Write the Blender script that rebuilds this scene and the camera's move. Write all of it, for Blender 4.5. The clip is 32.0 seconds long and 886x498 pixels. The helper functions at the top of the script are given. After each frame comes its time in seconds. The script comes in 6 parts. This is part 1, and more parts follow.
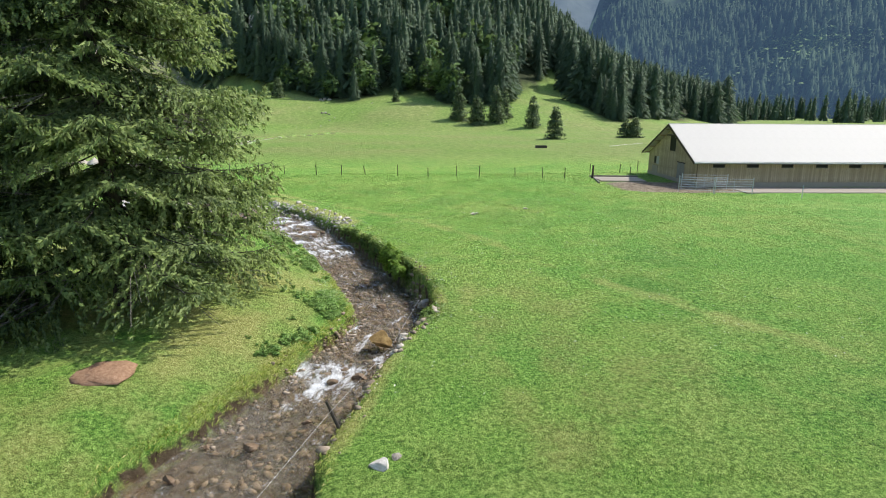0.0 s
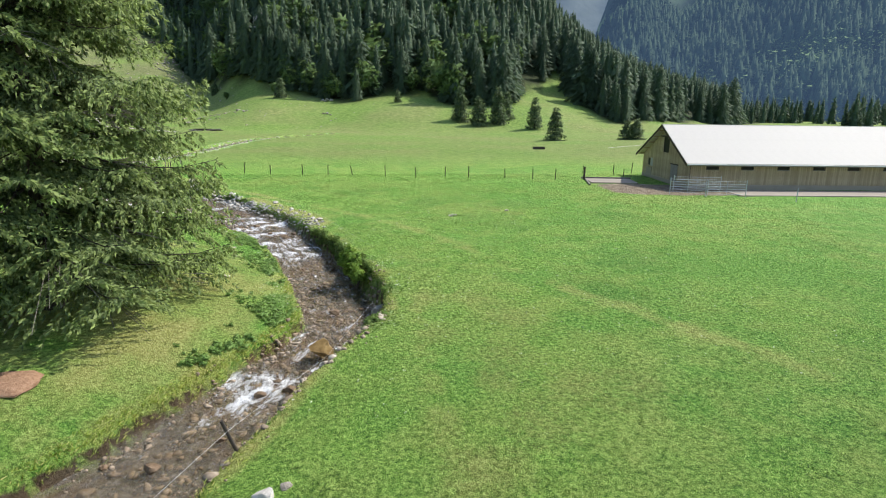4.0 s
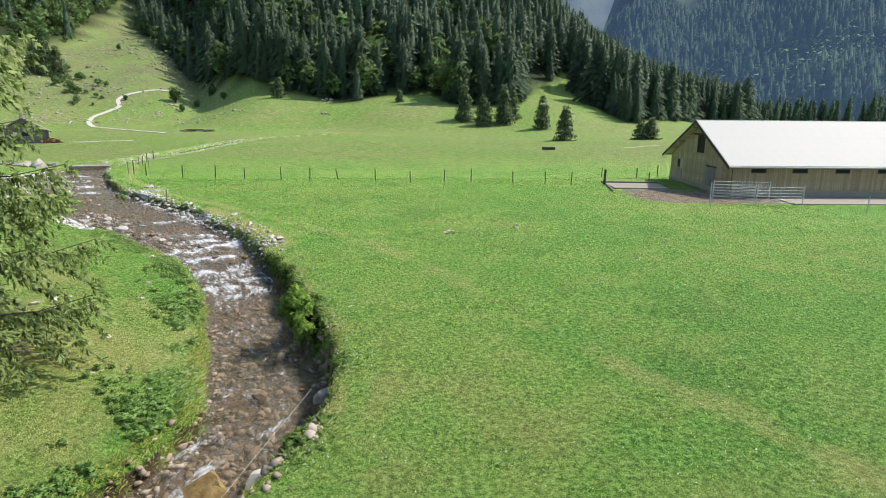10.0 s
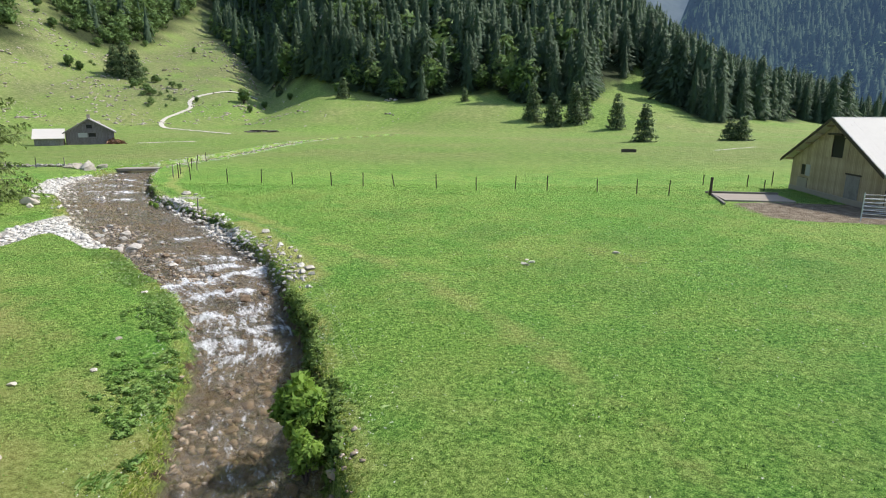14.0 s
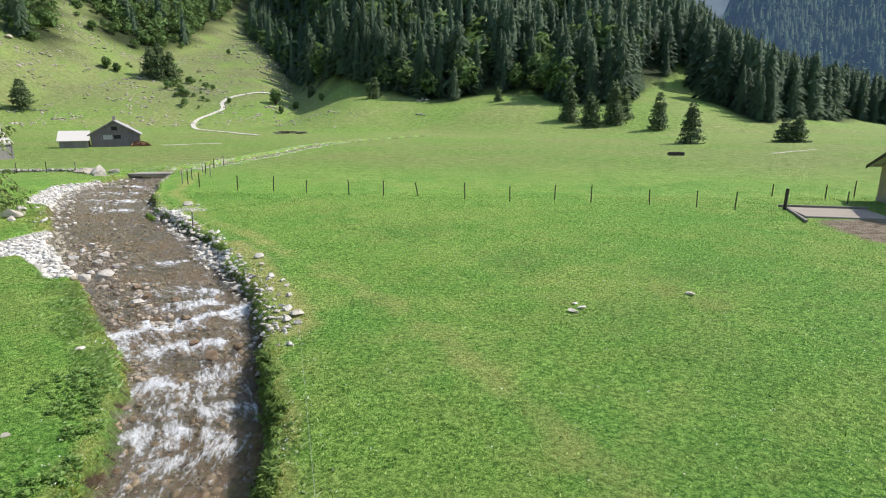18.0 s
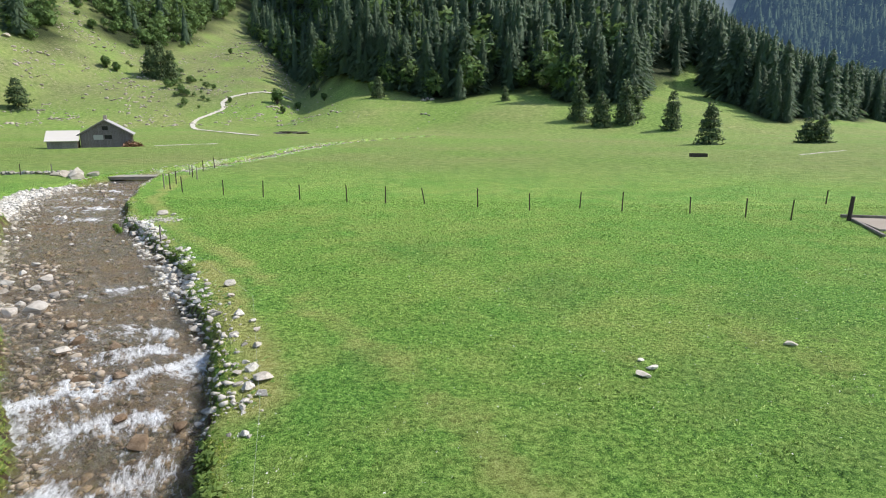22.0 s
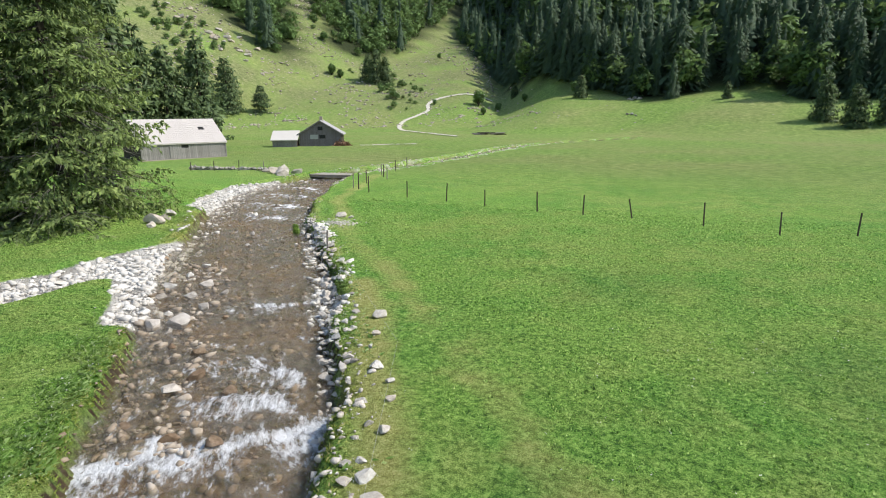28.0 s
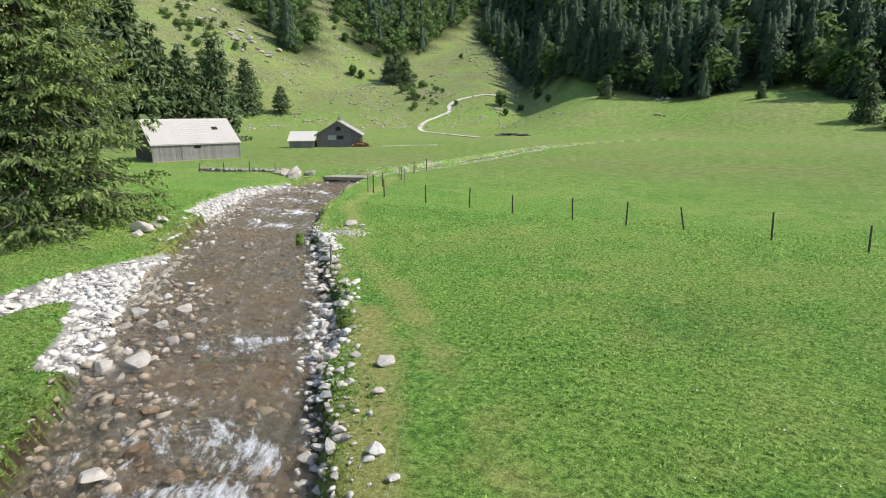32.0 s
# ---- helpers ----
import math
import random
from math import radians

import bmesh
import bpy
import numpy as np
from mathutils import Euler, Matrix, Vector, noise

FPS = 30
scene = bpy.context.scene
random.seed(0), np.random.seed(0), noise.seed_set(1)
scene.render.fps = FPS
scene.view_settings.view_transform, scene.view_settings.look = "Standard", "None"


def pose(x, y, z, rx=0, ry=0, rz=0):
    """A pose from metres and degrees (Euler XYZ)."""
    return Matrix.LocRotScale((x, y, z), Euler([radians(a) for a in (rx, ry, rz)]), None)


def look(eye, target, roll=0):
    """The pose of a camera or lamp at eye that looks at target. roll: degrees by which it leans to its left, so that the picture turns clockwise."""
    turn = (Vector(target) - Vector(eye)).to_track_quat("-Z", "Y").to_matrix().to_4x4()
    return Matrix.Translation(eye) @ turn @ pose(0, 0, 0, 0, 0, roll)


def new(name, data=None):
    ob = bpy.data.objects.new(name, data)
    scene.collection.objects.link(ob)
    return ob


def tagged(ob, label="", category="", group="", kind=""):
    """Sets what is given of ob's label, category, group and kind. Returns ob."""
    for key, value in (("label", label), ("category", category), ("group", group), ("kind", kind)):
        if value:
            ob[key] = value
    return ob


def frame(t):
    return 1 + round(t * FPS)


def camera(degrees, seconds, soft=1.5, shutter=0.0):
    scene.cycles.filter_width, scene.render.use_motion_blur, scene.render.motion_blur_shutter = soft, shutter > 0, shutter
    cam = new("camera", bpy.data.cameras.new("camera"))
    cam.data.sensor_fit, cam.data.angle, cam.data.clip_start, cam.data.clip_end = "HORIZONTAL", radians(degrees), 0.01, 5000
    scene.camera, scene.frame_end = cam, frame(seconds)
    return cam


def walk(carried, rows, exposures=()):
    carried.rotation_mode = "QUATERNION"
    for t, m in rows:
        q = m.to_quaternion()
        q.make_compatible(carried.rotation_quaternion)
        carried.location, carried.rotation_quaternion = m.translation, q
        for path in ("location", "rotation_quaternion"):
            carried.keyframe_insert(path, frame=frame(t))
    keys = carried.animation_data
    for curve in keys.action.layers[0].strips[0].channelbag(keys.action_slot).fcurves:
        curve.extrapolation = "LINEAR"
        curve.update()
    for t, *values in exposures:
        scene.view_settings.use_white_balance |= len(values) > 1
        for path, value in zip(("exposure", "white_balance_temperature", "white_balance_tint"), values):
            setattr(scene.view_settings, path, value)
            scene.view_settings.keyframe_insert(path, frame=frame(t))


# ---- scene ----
cam = camera(75.0, 32.0, 1.1)
PATH = [
    (0, (-2.756, 1.136, 8.08), (-2.532, 3.065, 7.601), 0.4),
    (0.5, (-2.392, 1.239, 8.053), (-2.174, 3.168, 7.574), 0.4),
    (1, (-1.744, 1.142, 8.038), (-1.534, 3.073, 7.562), 0.4),
    (1.5, (-1.319, 1.235, 7.991), (-1.111, 3.166, 7.514), 0.5),
    (2, (-1.109, 1.286, 7.968), (-0.901, 3.217, 7.492), 0.6),
    (2.5, (-0.909, 1.37, 7.931), (-0.703, 3.302, 7.456), 0.6),
    (3, (-0.723, 1.592, 7.858), (-0.519, 3.524, 7.384), 0.7),
    (3.5, (-0.559, 1.898, 7.844), (-0.356, 3.831, 7.37), 0.7),
    (5.5, (-0.114, 3.526, 7.914), (0.081, 5.459, 7.439), 0.7),
    (6, (-0.021, 4.042, 7.924), (0.174, 5.976, 7.449), 0.8),
    (6.5, (0.128, 4.685, 7.869), (0.322, 6.619, 7.395), 0.7),
    (7, (0.307, 5.376, 7.763), (0.499, 7.309, 7.29), 0.7),
    (7.5, (0.554, 6.147, 7.64), (0.744, 8.082, 7.168), 0.7),
    (8, (0.722, 7.009, 7.515), (0.911, 8.943, 7.044), 0.6),
    (8.5, (0.862, 7.936, 7.418), (1.049, 9.871, 6.948), 0.6),
    (9, (1.051, 8.863, 7.281), (1.231, 10.8, 6.817), 0.4),
    (9.5, (1.111, 9.968, 7.244), (1.293, 11.903, 6.775), 0.5),
    (10, (1.16, 11.016, 7.166), (1.343, 12.951, 6.696), 0.5),
    (10.5, (1.322, 11.978, 7.127), (1.502, 13.914, 6.656), 0.4),
    (11, (1.396, 12.972, 7.053), (1.576, 14.908, 6.582), 0.4),
    (11.5, (1.464, 14.002, 6.988), (1.645, 15.937, 6.517), 0.4),
    (12, (1.532, 15.041, 6.956), (1.711, 16.977, 6.486), 0.4),
    (12.5, (1.59, 15.996, 6.857), (1.767, 17.932, 6.388), 0.4),
    (13, (1.549, 16.992, 6.867), (1.725, 18.929, 6.398), 0.4),
    (13.5, (1.353, 17.991, 6.874), (1.463, 19.933, 6.406), 0.3),
    (14, (1.22, 18.973, 6.826), (1.189, 20.917, 6.357), 0.2),
    (14.5, (1.154, 19.915, 6.833), (1.086, 21.858, 6.364), 0.1),
    (15, (1.274, 20.563, 6.87), (1.178, 22.504, 6.399), -0.0),
    (15.5, (1.388, 21.288, 6.969), (1.276, 23.229, 6.497), 0.0),
    (17.5, (1.398, 24.097, 6.89), (1.26, 26.036, 6.421), -0.0),
    (18, (1.381, 24.804, 6.89), (1.239, 26.743, 6.421), 0.0),
    (18.5, (1.369, 25.509, 6.871), (1.224, 27.448, 6.403), 0.0),
    (19, (1.287, 26.193, 6.886), (1.141, 28.132, 6.416), -0.0),
    (19.5, (1.173, 26.936, 6.851), (1.027, 28.875, 6.383), 0.1),
    (20, (1.034, 27.619, 6.821), (0.887, 29.558, 6.354), 0.2),
    (20.5, (0.94, 28.291, 6.779), (0.79, 30.23, 6.312), 0.1),
    (21, (0.84, 28.916, 6.744), (0.69, 30.855, 6.277), 0.1),
    (21.5, (0.69, 29.583, 6.675), (0.538, 31.521, 6.207), 0.0),
    (22, (0.55, 30.231, 6.579), (0.395, 32.169, 6.112), -0.0),
    (22.5, (0.418, 30.832, 6.502), (0.26, 32.77, 6.034), -0.1),
    (23, (0.325, 31.495, 6.416), (0.166, 33.433, 5.948), -0.2),
    (23.5, (0.188, 32.053, 6.346), (0.03, 33.993, 5.882), 0.1),
    (24, (0.082, 32.699, 6.318), (-0.077, 34.638, 5.854), 0.0),
    (24.5, (-0.013, 33.36, 6.269), (-0.174, 35.299, 5.806), 0.1),
    (26.5, (-0.451, 34.991, 6.163), (-0.892, 36.887, 5.703), -0.1),
    (27, (-0.387, 35.281, 6.189), (-1.04, 37.115, 5.728), -0.4),
    (27.5, (-0.53, 35.703, 6.145), (-1.277, 37.501, 5.686), -0.5),
    (28, (-0.708, 36.193, 6.129), (-1.495, 37.973, 5.671), -0.5),
    (28.5, (-0.924, 36.682, 6.11), (-1.731, 38.454, 5.652), -0.5),
    (29, (-1.119, 37.176, 6.078), (-1.941, 38.941, 5.622), -0.5),
    (29.5, (-1.335, 37.657, 6.037), (-2.167, 39.418, 5.58), -0.5),
    (30, (-1.591, 38.168, 5.971), (-2.428, 39.926, 5.516), -0.5),
    (30.5, (-1.776, 38.603, 5.941), (-2.617, 40.36, 5.486), -0.5),
    (31, (-2.001, 39.044, 5.911), (-2.846, 40.799, 5.457), -0.5),
    (31.5, (-2.24, 39.557, 5.865), (-3.09, 41.31, 5.411), -0.5),
    (32, (-2.498, 39.94, 5.807), (-3.349, 41.693, 5.355), -0.5),
]
walk(cam, [(t, look(eye, target, roll)) for t, eye, target, roll in PATH], [(0, 0.40), (9, 0.38), (16, 0.34), (24, 0.31), (32, 0.25)])

# ---------------------------------------------------------------- light
SUN_EL, SUN_AZ = 48.0, 66.0          # degrees; azimuth clockwise from +y
world = bpy.data.worlds.new("world")
scene.world = world
world.use_nodes = True
wn = world.node_tree.nodes
sky = wn.new("ShaderNodeTexSky")
sky.sky_type = "NISHITA"
sky.sun_disc = False
sky.sun_elevation = radians(SUN_EL)
sky.sun_rotation = radians(SUN_AZ)
world.node_tree.links.new(sky.outputs[0], wn["Background"].inputs[0])
wn["Background"].inputs[1].default_value = 0.15
sun = new("sun", bpy.data.lights.new("sun", "SUN"))
sun.data.energy, sun.data.angle, sun.data.color = 3.5, radians(0.53), (1.0, 0.96, 0.88)
_d = Vector((math.sin(radians(SUN_AZ)) * math.cos(radians(SUN_EL)), math.cos(radians(SUN_AZ)) * math.cos(radians(SUN_EL)), math.sin(radians(SUN_EL))))
sun.matrix_world = look(_d * 300, (0, 0, 0))


# ---------------------------------------------------------------- materials
class Nodes:
    """A small builder for node materials."""

    def __init__(self, name):
        self.m = bpy.data.materials.new(name)
        self.m.use_nodes = True
        self.t = self.m.node_tree
        self.b = self.t.nodes["Principled BSDF"]
        self.geo = None

    def add(self, kind, **props):
        n = self.t.nodes.new(kind)
        for k, v in props.items():
            if k == "operation":
                n.operation = v
            elif k == "blend_type":
                n.blend_type = v
            elif k == "attribute_name":
                n.attribute_name = v
        return n

    def link(self, a, b):
        self.t.links.new(a, b)

    def pos(self):
        if not self.geo:
            self.geo = self.add("ShaderNodeTexCoord").outputs["Object"]
        return self.geo

    def world_pos(self):
        return self.add("ShaderNodeNewGeometry").outputs["Position"]

    def noise(self, scale, detail=4, rough=0.6, vec=None, stretch=None):
        v = vec or self.pos()
        if stretch:
            mp = self.add("ShaderNodeMapping")
            mp.inputs["Scale"].default_value = stretch
            self.link(v, mp.inputs["Vector"])
            v = mp.outputs[0]
        n = self.add("ShaderNodeTexNoise")
        n.inputs["Scale"].default_value = scale
        n.inputs["Detail"].default_value = detail
        n.inputs["Roughness"].default_value = rough
        self.link(v, n.inputs["Vector"])
        return n.outputs["Fac"]

    def ramp(self, fac, stops):
        r = self.add("ShaderNodeValToRGB")
        el = r.color_ramp.elements
        while len(el) < len(stops):
            el.new(0.5)
        for e, (p, c) in zip(el, stops):
            e.position = p
            e.color = (*c, 1) if len(c) == 3 else c
        self.link(fac, r.inputs[0])
        return r.outputs[0]

    def step(self, fac, lo, hi):
        m = self.add("ShaderNodeMapRange")
        m.inputs["From Min"].default_value, m.inputs["From Max"].default_value = lo, hi
        m.clamp = True
        self.link(fac, m.inputs["Value"])
        return m.outputs[0]

    def mix(self, fac, a, b, mode="MIX"):
        m = self.add("ShaderNodeMix")
        m.data_type, m.blend_type = "RGBA", mode
        for sock, v in ((m.inputs[0], fac), (m.inputs[6], a), (m.inputs[7], b)):
            if isinstance(v, (int, float)):
                sock.default_value = v
            elif isinstance(v, tuple):
                sock.default_value = (*v, 1)
            else:
                self.link(v, sock)
        return m.outputs[2]

    def math(self, op, a, b=0.0):
        m = self.add("ShaderNodeMath", operation=op)
        for sock, v in ((m.inputs[0], a), (m.inputs[1], b)):
            if isinstance(v, (int, float)):
                sock.default_value = v
            else:
                self.link(v, sock)
        return m.outputs[0]

    def attr(self, name):
        return self.add("ShaderNodeAttribute", attribute_name=name).outputs["Fac"]

    def random(self):
        return self.add("ShaderNodeObjectInfo").outputs["Random"]

    def island(self):
        return self.add("ShaderNodeNewGeometry").outputs["Random Per Island"]

    def bump(self, height, strength, dist):
        b = self.add("ShaderNodeBump")
        b.inputs["Strength"].default_value, b.inputs["Distance"].default_value = strength, dist
        self.link(height, b.inputs["Height"])
        self.link(b.outputs[0], self.b.inputs["Normal"])

    def done(self, color, rough=0.8, metal=0.0, spec=0.3):
        if isinstance(color, tuple):
            self.b.inputs["Base Color"].default_value = (*color, 1)
        else:
            self.link(color, self.b.inputs["Base Color"])
        if isinstance(rough, (int, float)):
            self.b.inputs["Roughness"].default_value = rough
        else:
            self.link(rough, self.b.inputs["Roughness"])
        self.b.inputs["Metallic"].default_value = metal
        self.b.inputs["Specular IOR Level"].default_value = spec
        return self.m


def ground_material():
    n = Nodes("meadow")
    p = n.world_pos()
    fine = n.noise(34.0, 4, 0.8, p)
    mid = n.noise(0.55, 5, 0.65, p)
    big = n.noise(0.06, 4, 0.55, p)
    clump = n.noise(7.5, 6, 0.8, p)
    both = n.math("ADD", n.math("MULTIPLY", fine, 0.42), n.math("MULTIPLY", clump, 0.58))
    lush = n.ramp(both, [(0.42, (0.05, 0.125, 0.020)), (0.5, (0.20, 0.39, 0.062)), (0.58, (0.45, 0.67, 0.15))])
    pale = n.ramp(both, [(0.42, (0.12, 0.19, 0.036)), (0.5, (0.32, 0.435, 0.095)), (0.58, (0.57, 0.66, 0.21))])
    deep = n.ramp(both, [(0.42, (0.03, 0.11, 0.018)), (0.5, (0.145, 0.35, 0.052)), (0.58, (0.36, 0.62, 0.13))])
    lush = n.mix(n.math("MULTIPLY", n.step(n.math("ADD", n.noise(0.16, 4, 0.6, p), n.math("MULTIPLY", n.attr("lush"), 0.12)), 0.44, 0.62), 0.9), lush, deep)
    weeds = n.step(n.noise(1.9, 6, 0.8, p), 0.59, 0.68)
    lush = n.mix(n.math("MULTIPLY", weeds, 0.6), lush, n.ramp(fine, [(0.3, (0.03, 0.055, 0.010)), (0.6, (0.12, 0.15, 0.03))]))
    c = n.mix(n.step(n.math("ADD", n.math("MULTIPLY", mid, 0.6), n.math("MULTIPLY", big, 0.6)), 0.55, 0.78), lush, pale)
    worn = n.ramp(both, [(0.40, (0.12, 0.125, 0.035)), (0.5, (0.30, 0.32, 0.09)), (0.6, (0.50, 0.50, 0.18))])
    c = n.mix(n.math("MULTIPLY", n.step(n.math("ADD", n.attr("worn"), n.math("MULTIPLY", n.math("SUBTRACT", n.noise(3.0, 6, 0.8, p), 0.5), 2.4)), 0.35, 1.15), 0.55), c, worn)
    c = n.mix(n.math("MULTIPLY", n.step(n.math("ADD", n.attr("deep"), n.math("MULTIPLY", n.math("SUBTRACT", n.noise(1.1, 5, 0.75, p), 0.5), 0.9)), 0.3, 0.9), 0.32), c, n.ramp(both, [(0.40, (0.02, 0.085, 0.02)), (0.5, (0.075, 0.215, 0.042)), (0.60, (0.20, 0.40, 0.09))]))
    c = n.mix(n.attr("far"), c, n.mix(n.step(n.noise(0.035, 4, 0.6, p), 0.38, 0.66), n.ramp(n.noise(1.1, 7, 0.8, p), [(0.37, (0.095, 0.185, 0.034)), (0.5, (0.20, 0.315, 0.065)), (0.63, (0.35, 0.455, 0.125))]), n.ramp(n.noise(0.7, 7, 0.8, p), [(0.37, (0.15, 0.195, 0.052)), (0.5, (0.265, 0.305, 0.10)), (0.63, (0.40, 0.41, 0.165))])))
    c = n.mix(n.math("MULTIPLY", n.attr("slope"), n.step(n.noise(0.05, 6, 0.7, p), 0.32, 0.58)), c, n.ramp(n.noise(0.8, 8, 0.8, p), [(0.36, (0.095, 0.125, 0.045)), (0.5, (0.21, 0.235, 0.09)), (0.64, (0.38, 0.37, 0.19))]))
    dry = n.ramp(both, [(0.38, (0.20, 0.20, 0.05)), (0.5, (0.43, 0.45, 0.13)), (0.62, (0.68, 0.65, 0.28))])
    c = n.mix(n.step(n.math("ADD", n.attr("dry"), n.math("MULTIPLY", n.math("SUBTRACT", mid, 0.5), 0.9)), 0.35, 0.8), c, dry)
    earth = n.ramp(n.noise(3.5, 6, 0.7, p), [(0.3, (0.05, 0.036, 0.022)), (0.55, (0.13, 0.095, 0.058)), (0.8, (0.24, 0.19, 0.125))])
    c = n.mix(n.step(n.math("ADD", n.attr("dirt"), n.math("MULTIPLY", n.math("SUBTRACT", n.noise(1.4, 5, 0.7, p), 0.5), 0.7)), 0.4, 0.62), c, earth)
    c = n.mix(n.step(n.math("ADD", n.attr("dust"), n.math("MULTIPLY", n.math("SUBTRACT", n.noise(0.9, 6, 0.7, p), 0.5), 0.8)), 0.4, 0.62), c, n.ramp(n.noise(1.6, 7, 0.75, p), [(0.35, (0.16, 0.115, 0.075)), (0.5, (0.30, 0.235, 0.165)), (0.65, (0.44, 0.37, 0.28))]))
    stone = n.ramp(n.noise(0.7, 10, 0.78, p), [(0.34, (0.25, 0.22, 0.18)), (0.5, (0.56, 0.53, 0.475)), (0.66, (0.78, 0.75, 0.70))])
    c = n.mix(n.step(n.math("ADD", n.attr("stone"), n.math("MULTIPLY", n.math("SUBTRACT", n.noise(0.5, 6, 0.75, p), 0.5), 1.1)), 0.45, 0.62), c, stone)
    bed = n.mix(n.step(n.noise(0.35, 4, 0.6, p), 0.4, 0.65), n.ramp(n.noise(4.0, 6, 0.75, p), [(0.34, (0.06, 0.048, 0.033)), (0.5, (0.19, 0.16, 0.12)), (0.66, (0.46, 0.41, 0.33))]), n.ramp(n.noise(4.5, 6, 0.75, p), [(0.3, (0.10, 0.055, 0.025)), (0.5, (0.28, 0.17, 0.08)), (0.7, (0.46, 0.33, 0.19))]))
    c = n.mix(n.attr("bed"), c, bed)
    # Ground inside the woods turns near-black green.
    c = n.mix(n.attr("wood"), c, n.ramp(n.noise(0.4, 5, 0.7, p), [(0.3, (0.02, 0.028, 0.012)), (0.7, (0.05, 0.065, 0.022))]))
    n.bump(n.math("ADD", n.math("ADD", n.math("MULTIPLY", fine, 0.5), clump), n.math("MULTIPLY", mid, 0.5)), 1.0, 0.16)
    return n.done(c, 0.85, 0, 0.15)


def leaf_material(name, dark, light, scale=6.0, trans=0.25, tuft=0.0):
    n = Nodes(name)
    c = n.mix(n.step(n.island(), -0.45, 1.45), dark, light)
    if tuft:
        f = n.noise(tuft, 5, 0.75, n.world_pos())
        c = n.mix(n.step(f, 0.36, 0.62), dark, c)
        n.bump(f, 0.9, 0.6 / tuft)
    c = n.mix(n.step(n.noise(scale, 3, 0.6), 0.3, 0.7), n.mix(0.35, c, dark), c)
    m = n.done(c, 0.62, 0, 0.25)
    if trans:
        t = n.add("ShaderNodeBsdfTranslucent")
        n.link(n.mix(0.5, c, light), t.inputs[0])
        s = n.add("ShaderNodeMixShader")
        s.inputs[0].default_value = trans
        n.link(n.b.outputs[0], s.inputs[1])
        n.link(t.outputs[0], s.inputs[2])
        n.link(s.outputs[0], n.t.nodes["Material Output"].inputs[0])
    return m


def rock_material(name, dark, mid, light, scale=3.0):
    n = Nodes(name)
    p = n.pos()
    f = n.noise(scale, 8, 0.72)
    c = n.ramp(f, [(0.28, dark), (0.5, mid), (0.72, light)])
    c = n.mix(n.math("MULTIPLY", n.random(), 0.5), c, n.mix(1.0, c, (0.75, 0.62, 0.5), "MULTIPLY"))
    c = n.mix(n.math("MULTIPLY", n.island(), 0.45), c, n.mix(1.0, c, (0.62, 0.58, 0.52), "MULTIPLY"))
    n.bump(n.noise(scale * 4, 6, 0.7), 0.6, 0.05)
    return n.done(c, 0.85, 0, 0.3)


def wood_material(name, dark, light, grain=(6.0, 6.0, 0.6), rough=0.8):
    n = Nodes(name)
    f = n.noise(4.0, 6, 0.7, stretch=grain)
    c = n.ramp(f, [(0.3, dark), (0.7, light)])
    c = n.mix(n.math("MULTIPLY", n.random(), 0.55), c, dark)
    c = n.mix(n.step(n.noise(0.8, 4, 0.6), 0.5, 0.75), c, n.mix(1.0, c, (0.6, 0.58, 0.56), "MULTIPLY"))
    n.bump(f, 0.4, 0.01)
    return n.done(c, rough, 0, 0.25)


M_GROUND = ground_material()
M_WHITE_ROCK = rock_material("pale_limestone", (0.40, 0.365, 0.32), (0.70, 0.665, 0.61), (0.86, 0.84, 0.80))
M_GRAVEL = rock_material("bleached_gravel", (0.48, 0.445, 0.39), (0.74, 0.71, 0.655), (0.87, 0.855, 0.82), 1.2)
M_GREY_ROCK = rock_material("grey_limestone", (0.22, 0.20, 0.175), (0.44, 0.42, 0.38), (0.66, 0.63, 0.58))
M_BROWN_ROCK = rock_material("wet_brown_rock", (0.09, 0.06, 0.036), (0.24, 0.17, 0.11), (0.42, 0.33, 0.24))
M_COBBLE = rock_material("stream_cobble", (0.12, 0.085, 0.05), (0.37, 0.285, 0.195), (0.70, 0.61, 0.49), 0.9)
M_FIELD_STONE = rock_material("bleached_limestone", (0.55, 0.50, 0.42), (0.80, 0.75, 0.66), (0.90, 0.87, 0.80))
M_SCREE = rock_material("slope_limestone", (0.24, 0.22, 0.185), (0.52, 0.485, 0.42), (0.74, 0.70, 0.62))
M_SHOAL = rock_material("shoal_stone", (0.16, 0.12, 0.085), (0.42, 0.345, 0.26), (0.74, 0.68, 0.60), 0.7)
M_OCHRE_ROCK = rock_material("ochre_rock", (0.14, 0.08, 0.03), (0.38, 0.26, 0.10), (0.55, 0.42, 0.20))
def needle_material(name, old, young, trans=0.35):
    """Dark old needles, brighter young growth at the tips of the boughs."""
    n = Nodes(name)
    f = n.math("ADD", n.math("MULTIPLY", n.island(), 0.45), n.math("MULTIPLY", n.attr("young"), 0.75))
    c = n.mix(n.step(f, 0.15, 1.05), old, young)
    c = n.mix(n.math("MULTIPLY", n.step(n.noise(0.45, 4, 0.7), 0.45, 0.7), 0.35), c, n.mix(0.6, c, (0.20, 0.19, 0.11)))
    m = n.done(c, 0.6, 0, 0.25)
    t = n.add("ShaderNodeBsdfTranslucent")
    n.link(c, t.inputs[0])
    s = n.add("ShaderNodeMixShader")
    s.inputs[0].default_value = trans
    n.link(n.b.outputs[0], s.inputs[1])
    n.link(t.outputs[0], s.inputs[2])
    n.link(s.outputs[0], n.t.nodes["Material Output"].inputs[0])
    return m


